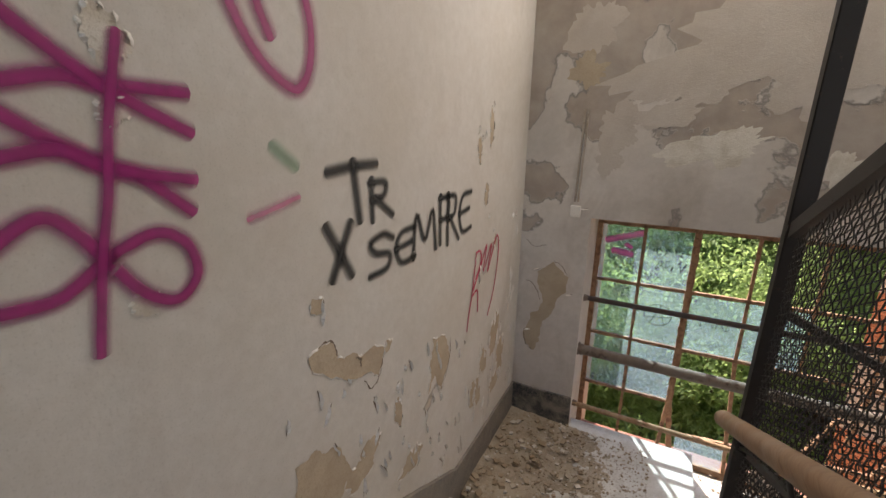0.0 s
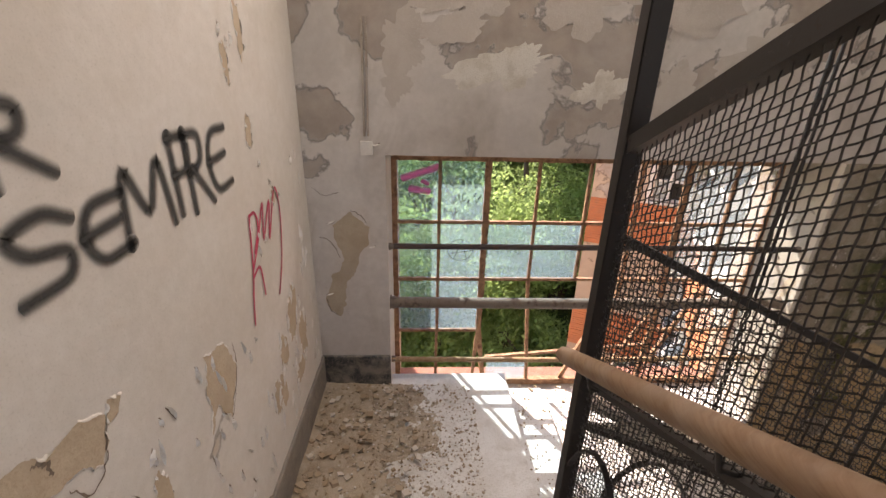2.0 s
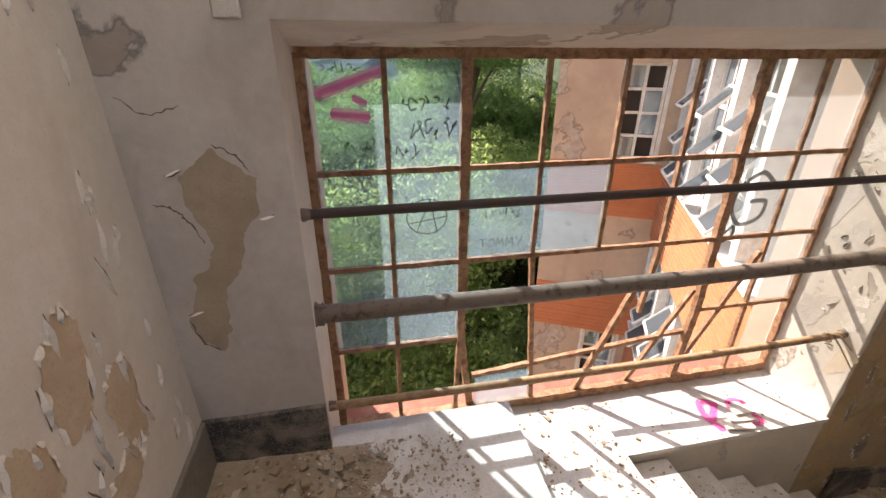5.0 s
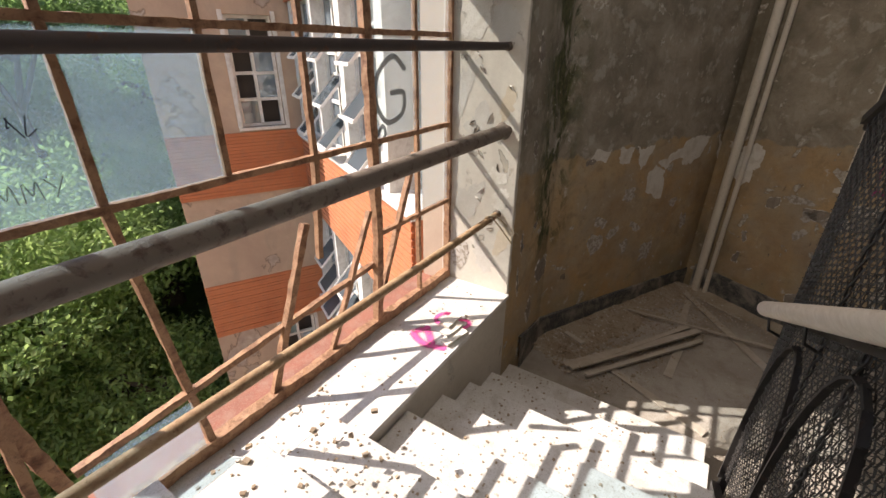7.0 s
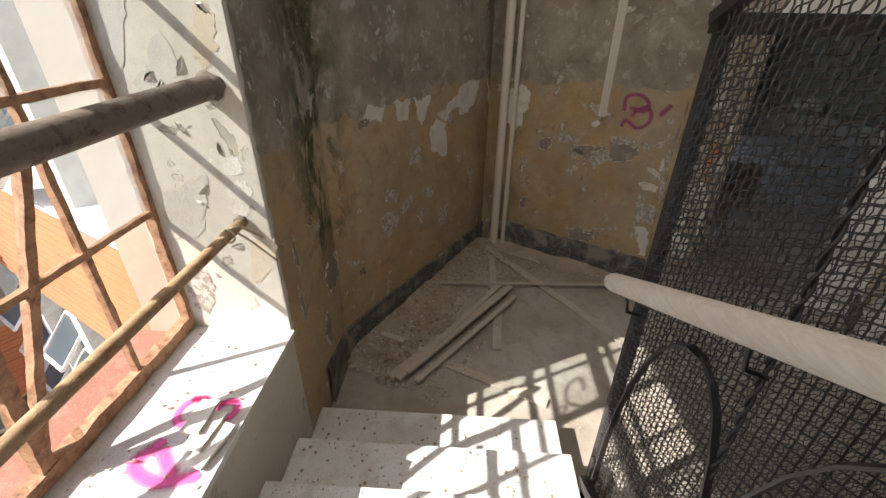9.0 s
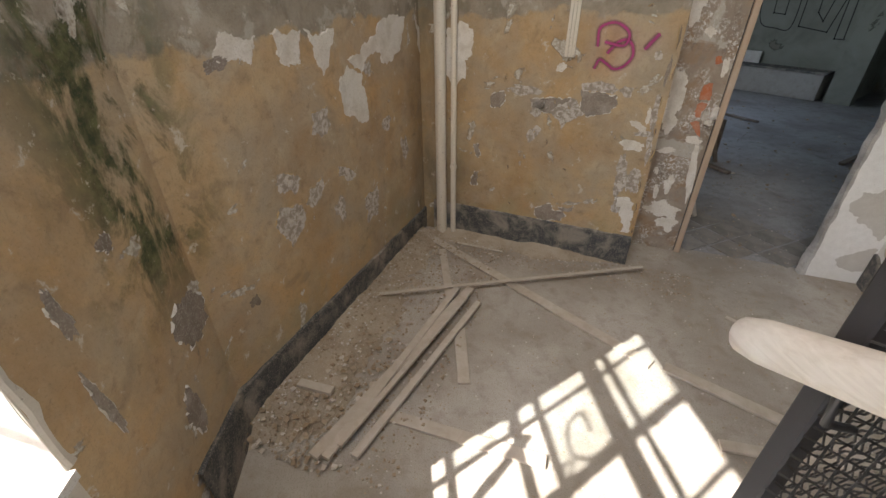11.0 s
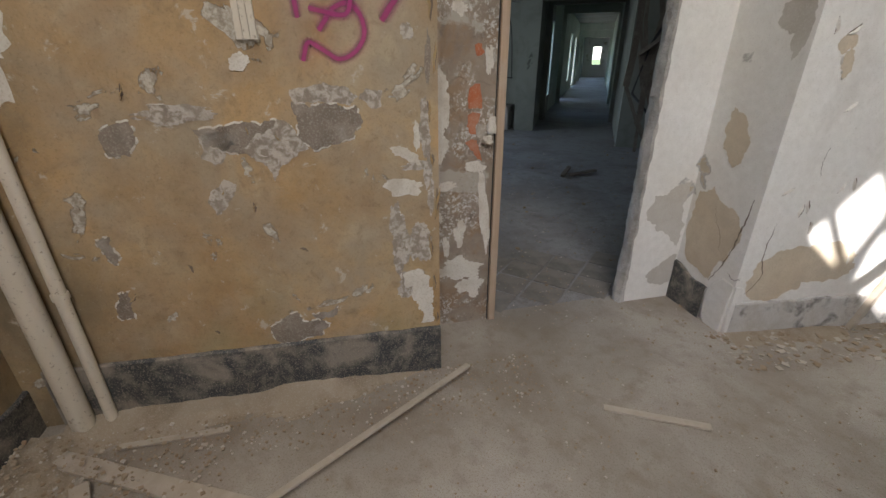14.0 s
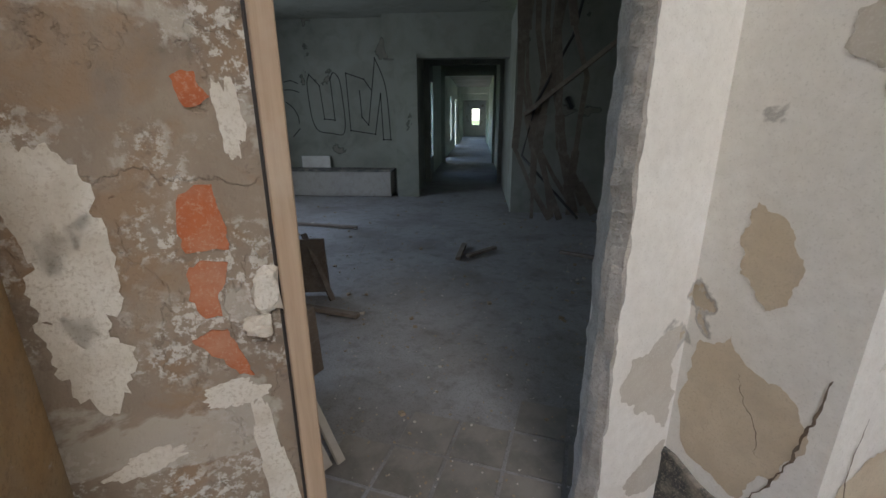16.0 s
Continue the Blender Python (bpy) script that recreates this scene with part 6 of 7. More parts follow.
rubble("rubble", "larger broken plaster pieces heaped in the landing's corner", lambda r: (XL + 0.04 + 0.75 * r.random() ** 1.6, 2.0 + 1.34 * r.random(), LAND + 0.03 + 0.025 * r.random()), 420, (0.012, 0.05), 21, 0.4)
rubble("rubble", "plaster crumbs along the ochre wall's foot", lambda r: (lambda s, o: (och.at(s, 0, o).x, och.at(s, 0, o).y, 0.02 + 0.09 * max(0, 0.6 - o)))(r.uniform(1.5, 3.7), 0.03 + 0.8 * r.random() ** 1.5), 4200, (0.003, 0.016), 2)
rubble("rubble", "brown broken plaster heaped at the ochre wall's foot", lambda r: (lambda s, o: (och.at(s, 0, o).x, och.at(s, 0, o).y, 0.03 + 0.07 * max(0, 0.55 - o)))(1.45 + 0.9 * r.random() ** 1.3, 0.04 + 0.5 * r.random()), 420, (0.005, 0.03), 22, 0.4)
rubble("rubble", "grit on the lower landing floor", lambda r: (r.uniform(2.9, 5.2), r.uniform(-0.6, 2.9), 0.002), 3800, (0.002, 0.010), 3)
rubble("rubble", "plaster chips along the pale wall", lambda r: (lambda s, o: (pale.at(s, 0, o).x, pale.at(s, 0, o).y, 0.004))(r.uniform(-0.1, 1.5), 0.02 + 0.3 * r.random() ** 1.5), 700, (0.004, 0.035), 4, 0.2)
rubble("rubble", "crumbs along the wall beside the doorway", lambda r: (lambda s, o: (face.at(s, 0, o).x, face.at(s, 0, o).y, 0.004))(r.uniform(-4.4, -2.4), 0.02 + 0.35 * r.random() ** 1.5), 2200, (0.002, 0.013), 5)
rubble("rubble", "grit and chips on the window sill", lambda r: (r.uniform(0.6, 2.65), r.uniform(3.36, 3.8), WZ0 + 0.001), 200, (0.003, 0.016), 6)


def on_steps(r):
    k = r.randint(1, 7)
    x = 2.825 - GO * (k - 1)
    return (r.uniform(x - GO, x), Y_CAGE + 0.1 + 1.3 * r.random() ** 0.8, RISE * k + 0.001)


rubble("rubble", "grit and plaster crumbs on the stair treads", on_steps, 2600, (0.002, 0.015), 7)
rubble("rubble", "plaster fragments on the upper treads by the window", lambda r: (r.uniform(0.5, 1.2), r.uniform(3.2, 3.55), r.choice((RISE * 7, RISE * 6)) + 0.002), 120, (0.006, 0.03), 8)
rubble("rubble", "rubble on the hall floor past the doorway", lambda r: (*de(r.uniform(1.0, 7.5), r.uniform(-2.2, 3.4)), 0.0), 500, (0.006, 0.035), 9)
rubble("rubble", "fine grit on the hall floor past the doorway", lambda r: (*de(r.uniform(0.75, 5.0), r.uniform(-1.6, 1.6)), 0.0), 2600, (0.003, 0.013), 19)
bm = bmesh.new()
for k in range(3):
    beam(bm, (1.93 + 0.05 * k, 3.41 + 0.03 * k, WZ0 + 0.02 + 0.02 * k), (2.1 + 0.04 * k, 3.37 + 0.05 * k, WZ0 + 0.03 + 0.012 * k), 0.07, 0.012)
tagged(ob_from("plaster_fragment", bm, chalk), "broken flat plaster pieces on the window sill", "rubble")

# ---- rooms past the doorway ----
HC = 3.1
bm = bmesh.new()
prism(bm, [nu(N_D + 0.06, U_Q + 0.3), nu(N_D + 0.06, U_P - 0.9), de(2.0, 4.3), de(37, 4.3), de(37, -3.6), de(1.2, -3.6)], -0.2, -0.004)
floor_3 = structure("floor_3", bm, far_floor, "dusty grey tiled floor of the dark hall and corridor", "floor")
bm = bmesh.new()
prism(bm, [de(0.8, -3.8), de(1.4, 4.4), de(8.4, 4.4), de(8.4, -3.8)], HC, HC + 0.2)
structure("ceiling_2", bm, hall_wall, "dark stained hall ceiling", "ceiling")
bm = bmesh.new()
prism(bm, [de(8.45, 1.45), de(37, 1.45), de(37, -0.9), de(8.45, -0.9)], 2.955, 3.09)
structure("ceiling_3", bm, hall_wall, "stained corridor ceiling", "ceiling")


def wall_de(name, d0, e0, d1, e1, th, z0, z1, mat, label):
    bm = bmesh.new()
    v = Vector((d1 - d0, e1 - e0)).normalized()
    o = Vector((-v.y, v.x)) * th
    prism(bm, [de(d0, e0), de(d1, e1), de(d1 + o.x, e1 + o.y), de(d0 + o.x, e0 + o.y)], z0, z1)
    return structure(name, bm, mat, label, "wall")


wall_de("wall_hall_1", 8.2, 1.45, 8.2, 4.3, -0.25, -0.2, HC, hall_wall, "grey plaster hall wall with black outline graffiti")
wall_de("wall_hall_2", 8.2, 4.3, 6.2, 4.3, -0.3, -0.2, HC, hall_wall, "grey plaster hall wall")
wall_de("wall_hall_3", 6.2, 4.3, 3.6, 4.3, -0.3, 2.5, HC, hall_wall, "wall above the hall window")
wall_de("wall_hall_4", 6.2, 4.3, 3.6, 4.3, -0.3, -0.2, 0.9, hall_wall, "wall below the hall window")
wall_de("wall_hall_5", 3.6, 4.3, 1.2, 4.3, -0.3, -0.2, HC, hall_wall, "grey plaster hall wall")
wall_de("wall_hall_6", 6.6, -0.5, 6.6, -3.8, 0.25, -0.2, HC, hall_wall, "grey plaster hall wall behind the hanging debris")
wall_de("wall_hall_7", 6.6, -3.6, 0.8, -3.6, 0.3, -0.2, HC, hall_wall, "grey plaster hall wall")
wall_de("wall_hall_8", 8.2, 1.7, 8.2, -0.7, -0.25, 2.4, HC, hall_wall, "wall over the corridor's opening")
# Far bays get a paler plaster that carries the daylight on their walls.
lit_corridor_wall = plaster("lit_green_plaster", (0.50, 0.54, 0.45), (0.38, 0.41, 0.34), (0.4, 0.36, 0.3), (0.3, 0.27, 0.22), at=0.68, scale=1.4, seed=25.0).m
x = 8.45
for i, (w, op) in enumerate(((2.6, 0.5), (3.4, 0.7), (2.8, 1.0), (2.4, 1.4), (2.2, 1.6), (2.2, 1.6), (3.4, 0))):
    paint = hall_wall if i < 1 else lit_corridor_wall
    wall_de("wall_corridor_%d" % (i + 1), x, 1.2, x + w, 1.2, 0.2, -0.2, 2.95, paint, "pale green plaster corridor wall, made paler where it is lit")
    x += w
    if op:
        wall_de("wall_corridor_%d" % (i + 20), x, 1.2, x + op, 1.2, 0.2, 2.25, 2.95, paint, "wall over a corridor opening")
        if i % 2 == 0:
            wall_de("wall_corridor_%d" % (i + 40), x, 1.2, x + op, 1.2, 0.2, -0.2, 0.45, paint, "wall under a corridor window")
        x += op
CORR_END = x
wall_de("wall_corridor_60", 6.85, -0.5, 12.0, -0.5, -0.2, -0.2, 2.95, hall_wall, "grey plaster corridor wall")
wall_de("wall_corridor_59", 12.0, -0.5, CORR_END, -0.5, -0.2, -0.2, 2.95, lit_corridor_wall, "pale green plaster corridor wall, made paler where it is lit")
for i, (e0, e1, z0, z1) in enumerate(((-0.7, 0.0, -0.2, 2.95), (0.56, 1.4, -0.2, 2.95), (0.0, 0.56, 2.0, 2.95), (0.0, 0.56, -0.2, 0.82))):
    wall_de("wall_corridor_%d" % (61 + i), CORR_END, e0, CORR_END, e1, -0.2, z0, z1, pale_wall, "pale wall at the corridor's end")
for i, (d, top, m) in enumerate(((9.9, 2.48, hall_wall), (14.2, 2.62, lit_corridor_wall), (24.6, 2.62, lit_corridor_wall), (28.4, 2.4, lit_corridor_wall))):
    wall_de("corridor_lintel_%d" % (i + 1), d, 1.2, d, -0.5, -0.2, top, 2.95, m, "door lintel across the corridor")
    wall_de("corridor_jamb_%d" % (i + 1), d, 1.2, d, 1.08, -0.2, -0.1, top + 0.01, m, "door jamb in the corridor")
    wall_de("corridor_jamb_%d" % (i + 11), d, -0.42, d, -0.5, -0.2, -0.1, top + 0.01, m, "door jamb in the corridor")
wall_de("corridor_jamb_21", 8.19, 1.5, 8.19, 1.1, -0.3, -0.1, 2.45, hall_wall, "plaster pilaster of the corridor's opening")
# diamond floor tiles inside the doorway
tile_mat = Mat("worn_grey_tile", 0.7)
tile_mat.color(tile_mat.mix(tile_mat.step(tile_mat.noise(4.5, 7, 0.65), 0.4, 0.6), tile_mat.mix(tile_mat.random(), (0.15, 0.135, 0.115), (0.19, 0.17, 0.15)), (0.25, 0.225, 0.195)))
tile_mat = tile_mat.m
bm = bmesh.new()
box(bm, (-0.117, -0.117, -0.006), (0.117, 0.117, 0.0))
bevelled(bm, 0.002)
me = bpy.data.meshes.new("tile")
bm.to_mesh(me)
bm.free()
me.materials.append(tile_mat)
r = random.Random(17)
ang = math.degrees(math.atan2(NY, NX)) + 45
for i in range(-9, 12):
    for j in range(-9, 12):
        n, u = N_D + 0.2 + 0.177 * (i + j), -2.04 + 0.177 * (i - j)
        if N_D + 0.12 < n < N_D + 0.7 + 0.2 * r.random() and -2.6 < u < -1.3:
            x, y = nu(n, u)
            ob = new("tile", me)
            ob.parent = floor_3
            ob.matrix_world = pose(x, y, r.uniform(-0.001, 0.002), r.uniform(-0.3, 0.3), r.uniform(-0.3, 0.3), ang)
# low ledge under the graffiti
bm = bmesh.new()
prism(bm, [de(7.85, 1.62), de(7.85, 4.3), de(8.2, 4.3), de(8.2, 1.62)], 0, 0.46)
structure("ledge", bevelled(bm, 0.01), soffit_mat, "low grey masonry ledge along the hall wall", "ledge")
# Dark slab in place of the shaded gap along the ledge's top.
bm = bmesh.new()
prism(bm, [de(7.82, 1.58), de(7.82, 4.3), de(8.2, 4.3), de(8.2, 1.58)], 0.465, 0.5)
structure("ledge_top", bm, skirt_mat, "dark slab standing in for the shaded gap on the ledge", "ledge")
bm = bmesh.new()
prism(bm, [de(8.12, 2.85), de(8.12, 3.4), de(8.16, 3.4), de(8.16, 2.85)], 0.505, 0.72)
tagged(ob_from("board", bm, paint_white), "white board standing on the ledge", "board")
graffiti("graffiti_letter", hall.at, [[(3.62, 2.06), (3.5, 2.08), (3.37, 2.03)], [(3.62, 1.92), (3.5, 1.92), (3.37, 1.88)], [(3.62, 1.7), (3.5, 1.6), (3.42, 1.45), (3.41, 1.33)], [(3.55, 1.08), (3.41, 1.22)]], 0.03, black, "black outline letter S on the hall wall")
graffiti("graffiti_letter", hall.at, [[(3.14, 2.18), (3.19, 2.04), (3.18, 1.7), (3.14, 1.36), (3.03, 1.18), (2.8, 1.14), (2.58, 1.12), (2.52, 1.33), (2.54, 1.77), (2.58, 2.09), (2.68, 2.21), (2.75, 2.11)],
                                      [(2.75, 2.11), (2.71, 1.38)], [(2.71, 1.38), (2.91, 1.40)], [(2.91, 1.40), (2.96, 1.99)], [(2.96, 1.99), (3.14, 2.18)]], 0.03, black, "black outline letter U on the hall wall")
graffiti("graffiti_letter", hall.at, [[(2.45, 2.2), (2.12, 2.09)], [(2.45, 2.2), (2.42, 1.19)], [(2.42, 1.19), (1.95, 1.12)], [(1.95, 1.12), (1.82, 1.84)], [(1.82, 1.84), (1.80, 1.02)], [(1.80, 1.02), (1.66, 1.02)], [(1.66, 1.02), (1.72, 1.94), (1.9, 2.44)],
                                      [(1.9, 2.44), (1.97, 1.96), (2.07, 1.29)], [(2.07, 1.29), (2.19, 1.43)], [(2.19, 1.43), (2.21, 1.89)], [(2.12, 2.09), (2.0, 1.92)]], 0.03, black, "black outline letter M on the hall wall")
graffiti("wall_spot", lambda s, z, o: Vector((*de(6.6 - o, s), z)), [[(-1.28, 1.62), (-1.29, 1.60)]], 0.17, black, "round black stain on the hall wall")
# fallen ceiling strips and pipes hanging in the hall
hang = thing("hanging_debris", "brown torn ceiling strips and pipes hanging in the hall", "debris")
r = random.Random(12)
strip_mat = dusty("torn_brown_lath", (0.16, 0.12, 0.09), (0.22, 0.17, 0.13), (0.3, 0.26, 0.22), 0.9, 5.0).m
for k in range(9):
    bm = bmesh.new()
    e0 = -0.5 - 0.08 * k
    pts = [Vector((*de(6.35 - 0.04 * k, e0 + r.uniform(-0.1, 0.1)), HC)), Vector((*de(6.3 - 0.05 * k, e0 - 0.1 + r.uniform(-0.15, 0.15)), 1.9)),
           Vector((*de(6.2 - 0.05 * k, e0 + r.uniform(-0.2, 0.1)), 1.0)), Vector((*de(6.1, e0 - 0.3 + r.uniform(-0.3, 0.2)), r.uniform(0.0, 0.3)))]
    line = [pts[0]]
    for a, b in zip(pts, pts[1:]):
        line += [a.lerp(b, 0.5) + Vector((r.uniform(-0.05, 0.05), 0.02, 0)), b]
    for a, b in zip(line, line[1:]):
        beam(bm, a, b, r.uniform(0.04, 0.13), 0.012, (DX, DY, 0.1))
    part("strip", bm, strip_mat, hang)
bm = bmesh.new()
beam(bm, (*de(5.6, -2.2), 2.75), (*de(6.1, -0.6), 1.45), 0.12, 0.05)
part("beam", bm, strip_mat, hang)
bm = bmesh.new()
tube(bm, [(*de(6.0, -1.3), HC), (*de(6.0, -1.15), 2.4), (*de(6.1, -0.75), 1.6), (*de(6.2, -0.6), 0.9), (*de(6.0, -1.4), 0.05)], 0.02, 8)
part("cable", bm, cage_steel, hang)
for p, q, w in ((de(3.2, 1.85), de(3.24, 1.24), 0.46), (de(1.75, 1.02), de(2.05, 0.88), 0.4)):
    bm = bmesh.new()
    beam(bm, (*p, 0.24), (*q, 0.26), 0.03, w)
    tagged(ob_from("dark_panel", bm, strip_mat), "dark wooden panel lying by the hall wall", "panel")
for p, q, w in (((*de(3.12, 1.17), 0.0), (*de(3.26, 1.42), 0.52), 0.045), ((*de(1.44, 0.57), 0.01), (*de(1.56, 0.76), 0.32), 0.035), ((*de(1.40, 0.62), 0.01), (*de(1.52, 0.80), 0.26), 0.05)):
    bm = bmesh.new()
    beam(bm, p, q, w, 0.02)
    tagged(ob_from("leaning_lath", bm, strip_mat if w == 0.045 else batten), "broken wooden lath leaning inside the doorway", "lath", "leaning laths inside the doorway")
for p, q in ((de(2.95, 1.35), de(2.8, 0.87)), (de(4.3, 0.1), de(4.6, -0.2)), (de(4.2, 0.2), de(4.7, 0.15)), (de(4.5, -0.9), de(4.2, -1.4)), (de(5.6, 2.6), de(5.4, 1.6)), (de(1.35, 0.78), de(1.0, 0.70))):
    bm = bmesh.new()
    beam(bm, (*p, 0.02), (*q, 0.03), 0.05, 0.03)
    tagged(ob_from("broken_lath", bm, strip_mat), "broken dark lath on the hall floor", "lath", "broken laths in the hall")

# ---- outside: the wing ----
stucco = plaster("pink_beige_stucco", (0.52, 0.39, 0.285), (0.40, 0.29, 0.22), (0.5, 0.42, 0.35), (0.32, 0.26, 0.22), at=0.62, scale=1.2, seed=20, stain_at=(0.38, 0.66), stain_more=0.6).m
terracotta = dusty("terracotta_cladding", (0.52, 0.18, 0.075), (0.44, 0.14, 0.06), (0.35, 0.16, 0.09), 0.8, 2.0).m
white_frame = dusty("white_window_paint", (0.72, 0.70, 0.66), (0.6, 0.57, 0.52), (0.4, 0.35, 0.3), 0.6, 8.0).m
# Near-black stands in for the unlit rooms behind the wing's windows.
room_shade = dusty("room_shade", (0.06, 0.055, 0.05), (0.09, 0.08, 0.07), (0.05, 0.05, 0.05)).m
pane_mat = Mat("reflecting_glass", 0.06)
pane_mat.color((0.2, 0.24, 0.27))
pane_mat.b.inputs["Metallic"].default_value = 0.4
pane_mat.b.inputs["Specular IOR Level"].default_value = 0.9
pane_mat = pane_mat.m
E0 = Vector((5.6, 8.84))
AX, BX = Vector((-0.466, -0.885)), Vector((-0.885, 0.466))
wing = thing("wing", "pink stucco wing with terracotta bands and strip windows", "building", kind="structure")


def wa(s, z, off=0.0):
    """A place on the wing's long face, off metres out of it."""
    p = E0 + AX * s + BX * off
    return Vector((p.x, p.y, z))


def wb(s, z, off=0.0):
    p = E0 + BX * s + AX * off
    return Vector((p.x, p.y, z))


def slab(bm, f, s0, s1, z0, z1, o0, o1):
    v = [bm.verts.new(f(s, z, o)) for z in (z0, z1) for o in (o0, o1) for s in (s0, s1)]
    for q in ((0, 1, 3, 2), (4, 5, 7, 6), (0, 1, 5, 4), (2, 3, 7, 6), (0, 2, 6, 4), (1, 3, 7, 5)):
        bm.faces.new([v[i] for i in q])


bm = bmesh.new()
p = [E0 - BX * 0.35, E0 - BX * 0.35 - AX * 0.3, E0 + BX * 2.25 - AX * 0.3, E0 + BX * 2.25 - AX * 8, E0 - BX * 6 - AX * 8, E0 - BX * 6 + AX * 4.6, E0 - BX * 0.35 + AX * 4.6]
prism(bm, [(v.x, v.y) for v in p], -9, 7.5)
part("core", bm, room_shade, wing)
# short face: walls round its windows; each storey's bands lie over the lower and under the upper window
STOREY = 3.45
FACE_TOP, FACE_LOW = 7.5, -9.0
windows_b = ((1.22, 2.95), (-4.55, -2.86))
bands_b = ((0.05, 1.14), (-2.8, -1.66))
bm = bmesh.new()
levels = [FACE_LOW] + sorted(v for w in windows_b for v in w) + [FACE_TOP]
for z0, z1 in zip(levels[::2], levels[1::2]):
    slab(bm, wb, 0.0, 2.25, z0, z1, -0.3, 0.0)
for z0, z1 in windows_b:
    slab(bm, wb, 0.0, 0.34, z0, z1, -0.3, 0.0)
    slab(bm, wb, 1.05, 2.25, z0, z1, -0.3, 0.0)
part("wall", bm, stucco, wing)
for z0, z1 in bands_b:
    for k in range(19):
        bm = bmesh.new()
        z = z0 + (z1 - z0) * k / 19
        slab(bm, wb, 0.0, 2.25, z, z + 0.052, 0.004, 0.03 + 0.006 * math.sin(k * 2.3))
        part("ribbed_band", bm, terracotta, wing)
    bm = bmesh.new()
    slab(bm, wb, 0.0, 2.25, z0, z1, 0.002, 0.012)
    part("ribbed_band", bm, terracotta, wing)
for z0, z1 in windows_b:
    w = bmesh.new()
    for s in (0.34, 0.68, 1.0):
        slab(w, wb, s, s + 0.05, z0, z1, -0.16, -0.08)
    for k in range(5):
        zz = z0 + (z1 - z0 - 0.05) * k / 4
        slab(w, wb, 0.34, 1.05, zz, zz + 0.05, -0.15, -0.09)
    slab(w, wb, 0.28, 1.11, z0 - 0.05, z0, -0.1, 0.05)
    slab(w, wb, 0.27, 0.338, z0, z1 + 0.06, 0.002, 0.025)
    slab(w, wb, 1.052, 1.12, z0, z1 + 0.06, 0.002, 0.025)
    win = part("window_frame", w, white_frame, wing, "peeling white window frame")
    for s, k in ((0.39, 1), (0.73, 0), (0.73, 3), (0.39, 2)):
        bm = bmesh.new()
        zz = z0 + (z1 - z0 - 0.05) * k / 4
        slab(bm, wb, s, s + 0.29, zz + 0.05, zz + (z1 - z0) / 4, -0.125, -0.12)
        part("pane", bm, pane_mat, win)
# long face: bands, pillars, strip windows with tilted sashes
for z in (-STOREY * 2, -STOREY, 0.0, STOREY):
    bm = bmesh.new()
    for k in range(16):
        z0 = z - 0.3 + 1.33 * k / 16
        slab(bm, wa, 0.0, 4.75, z0, z0 + 0.06, 0.0, 0.1)
    slab(bm, wa, 0.0, 4.9, z - 0.3, z + 1.03, -0.3, 0.06)
    part("ribbed_band", bm, terracotta, wing)
    bm = bmesh.new()
    slab(bm, wa, 0.0, 4.9, z + 1.031, z + 1.08, -0.3, 0.16)
    part("sill", bm, white_frame, wing)
    for s in (0.1, 1.35, 2.65, 3.95):
        bm = bmesh.new()
        slab(bm, wa, s, s + 0.2, z + 1.08, z + 3.15, -0.3, 0.06)
        part("pillar", bm, white_frame, wing)
    for i, s in enumerate((0.3, 1.55, 2.85)):
        w = bmesh.new()
        for q in (s, s + 0.5, s + 1.0):
            slab(w, wa, q, q + 0.05, z + 1.08, z + 3.15, -0.16, -0.08)
        for zz in (1.08, 1.75, 2.4, 3.1):
            slab(w, wa, s, s + 1.05, z + zz, z + zz + 0.05, -0.15, -0.09)
        win = part("window_frame", w, white_frame, wing)
        bm = bmesh.new()
        slab(bm, wa, s + 0.03, s + 0.5, z + 1.1, z + 3.1, -0.125, -0.12)
        part("pane", bm, pane_mat, win)
        for zz in (1.2, 1.75, 2.3):
            bm = bmesh.new()
            a, b = wa(s + 0.53, z + zz + 0.42, -0.05), wa(s + 1.0, z + zz + 0.42, -0.05)
            c, d = wa(s + 1.0, z + zz + 0.05, 0.3), wa(s + 0.53, z + zz + 0.05, 0.3)
            v = [bm.verts.new(q) for q in (a, b, c, d)]
            bm.faces.new(v)
            bmesh.ops.solidify(bm, geom=list(bm.faces), thickness=0.01)
            sash = part("sash_pane", bm, pane_mat, win)
            bm = bmesh.new()
            for q, t in ((a, b), (b, c), (c, d), (d, a)):
                beam(bm, q, t, 0.035, 0.035, (0.1, 0.2, 1))
            part("sash_frame", bm, white_frame, win)
# pier of whitewashed bricks beside our window
brick_pale = Mat("whitewashed_brick", 0.9)
rn = brick_pale.random()
brick_pale.color(brick_pale.mix(brick_pale.step(brick_pale.noise(9, 6, 0.6), 0.4, 0.6), brick_pale.mix(rn, (0.5, 0.3, 0.24), (0.6, 0.42, 0.36)), (0.66, 0.6, 0.55)))
brick_pale = brick_pale.m
pier = thing("brick_pier", "whitewashed brick pier beside the window", "pier", kind="structure")
bm = bmesh.new()
slab(bm, wa, 4.9, 5.32, -9, 7.5, -0.3, -0.02)
part("mortar", bm, stucco, pier)
bm = bmesh.new()
box(bm, (0, 0, 0), (0.2, 0.02, 0.062))
bevelled(bm, 0.005)
me = bpy.data.meshes.new("brick")
bm.to_mesh(me)
bm.free()
me.materials.append(brick_pale)
r = random.Random(3)
turn = math.degrees(math.atan2(AX.y, AX.x))
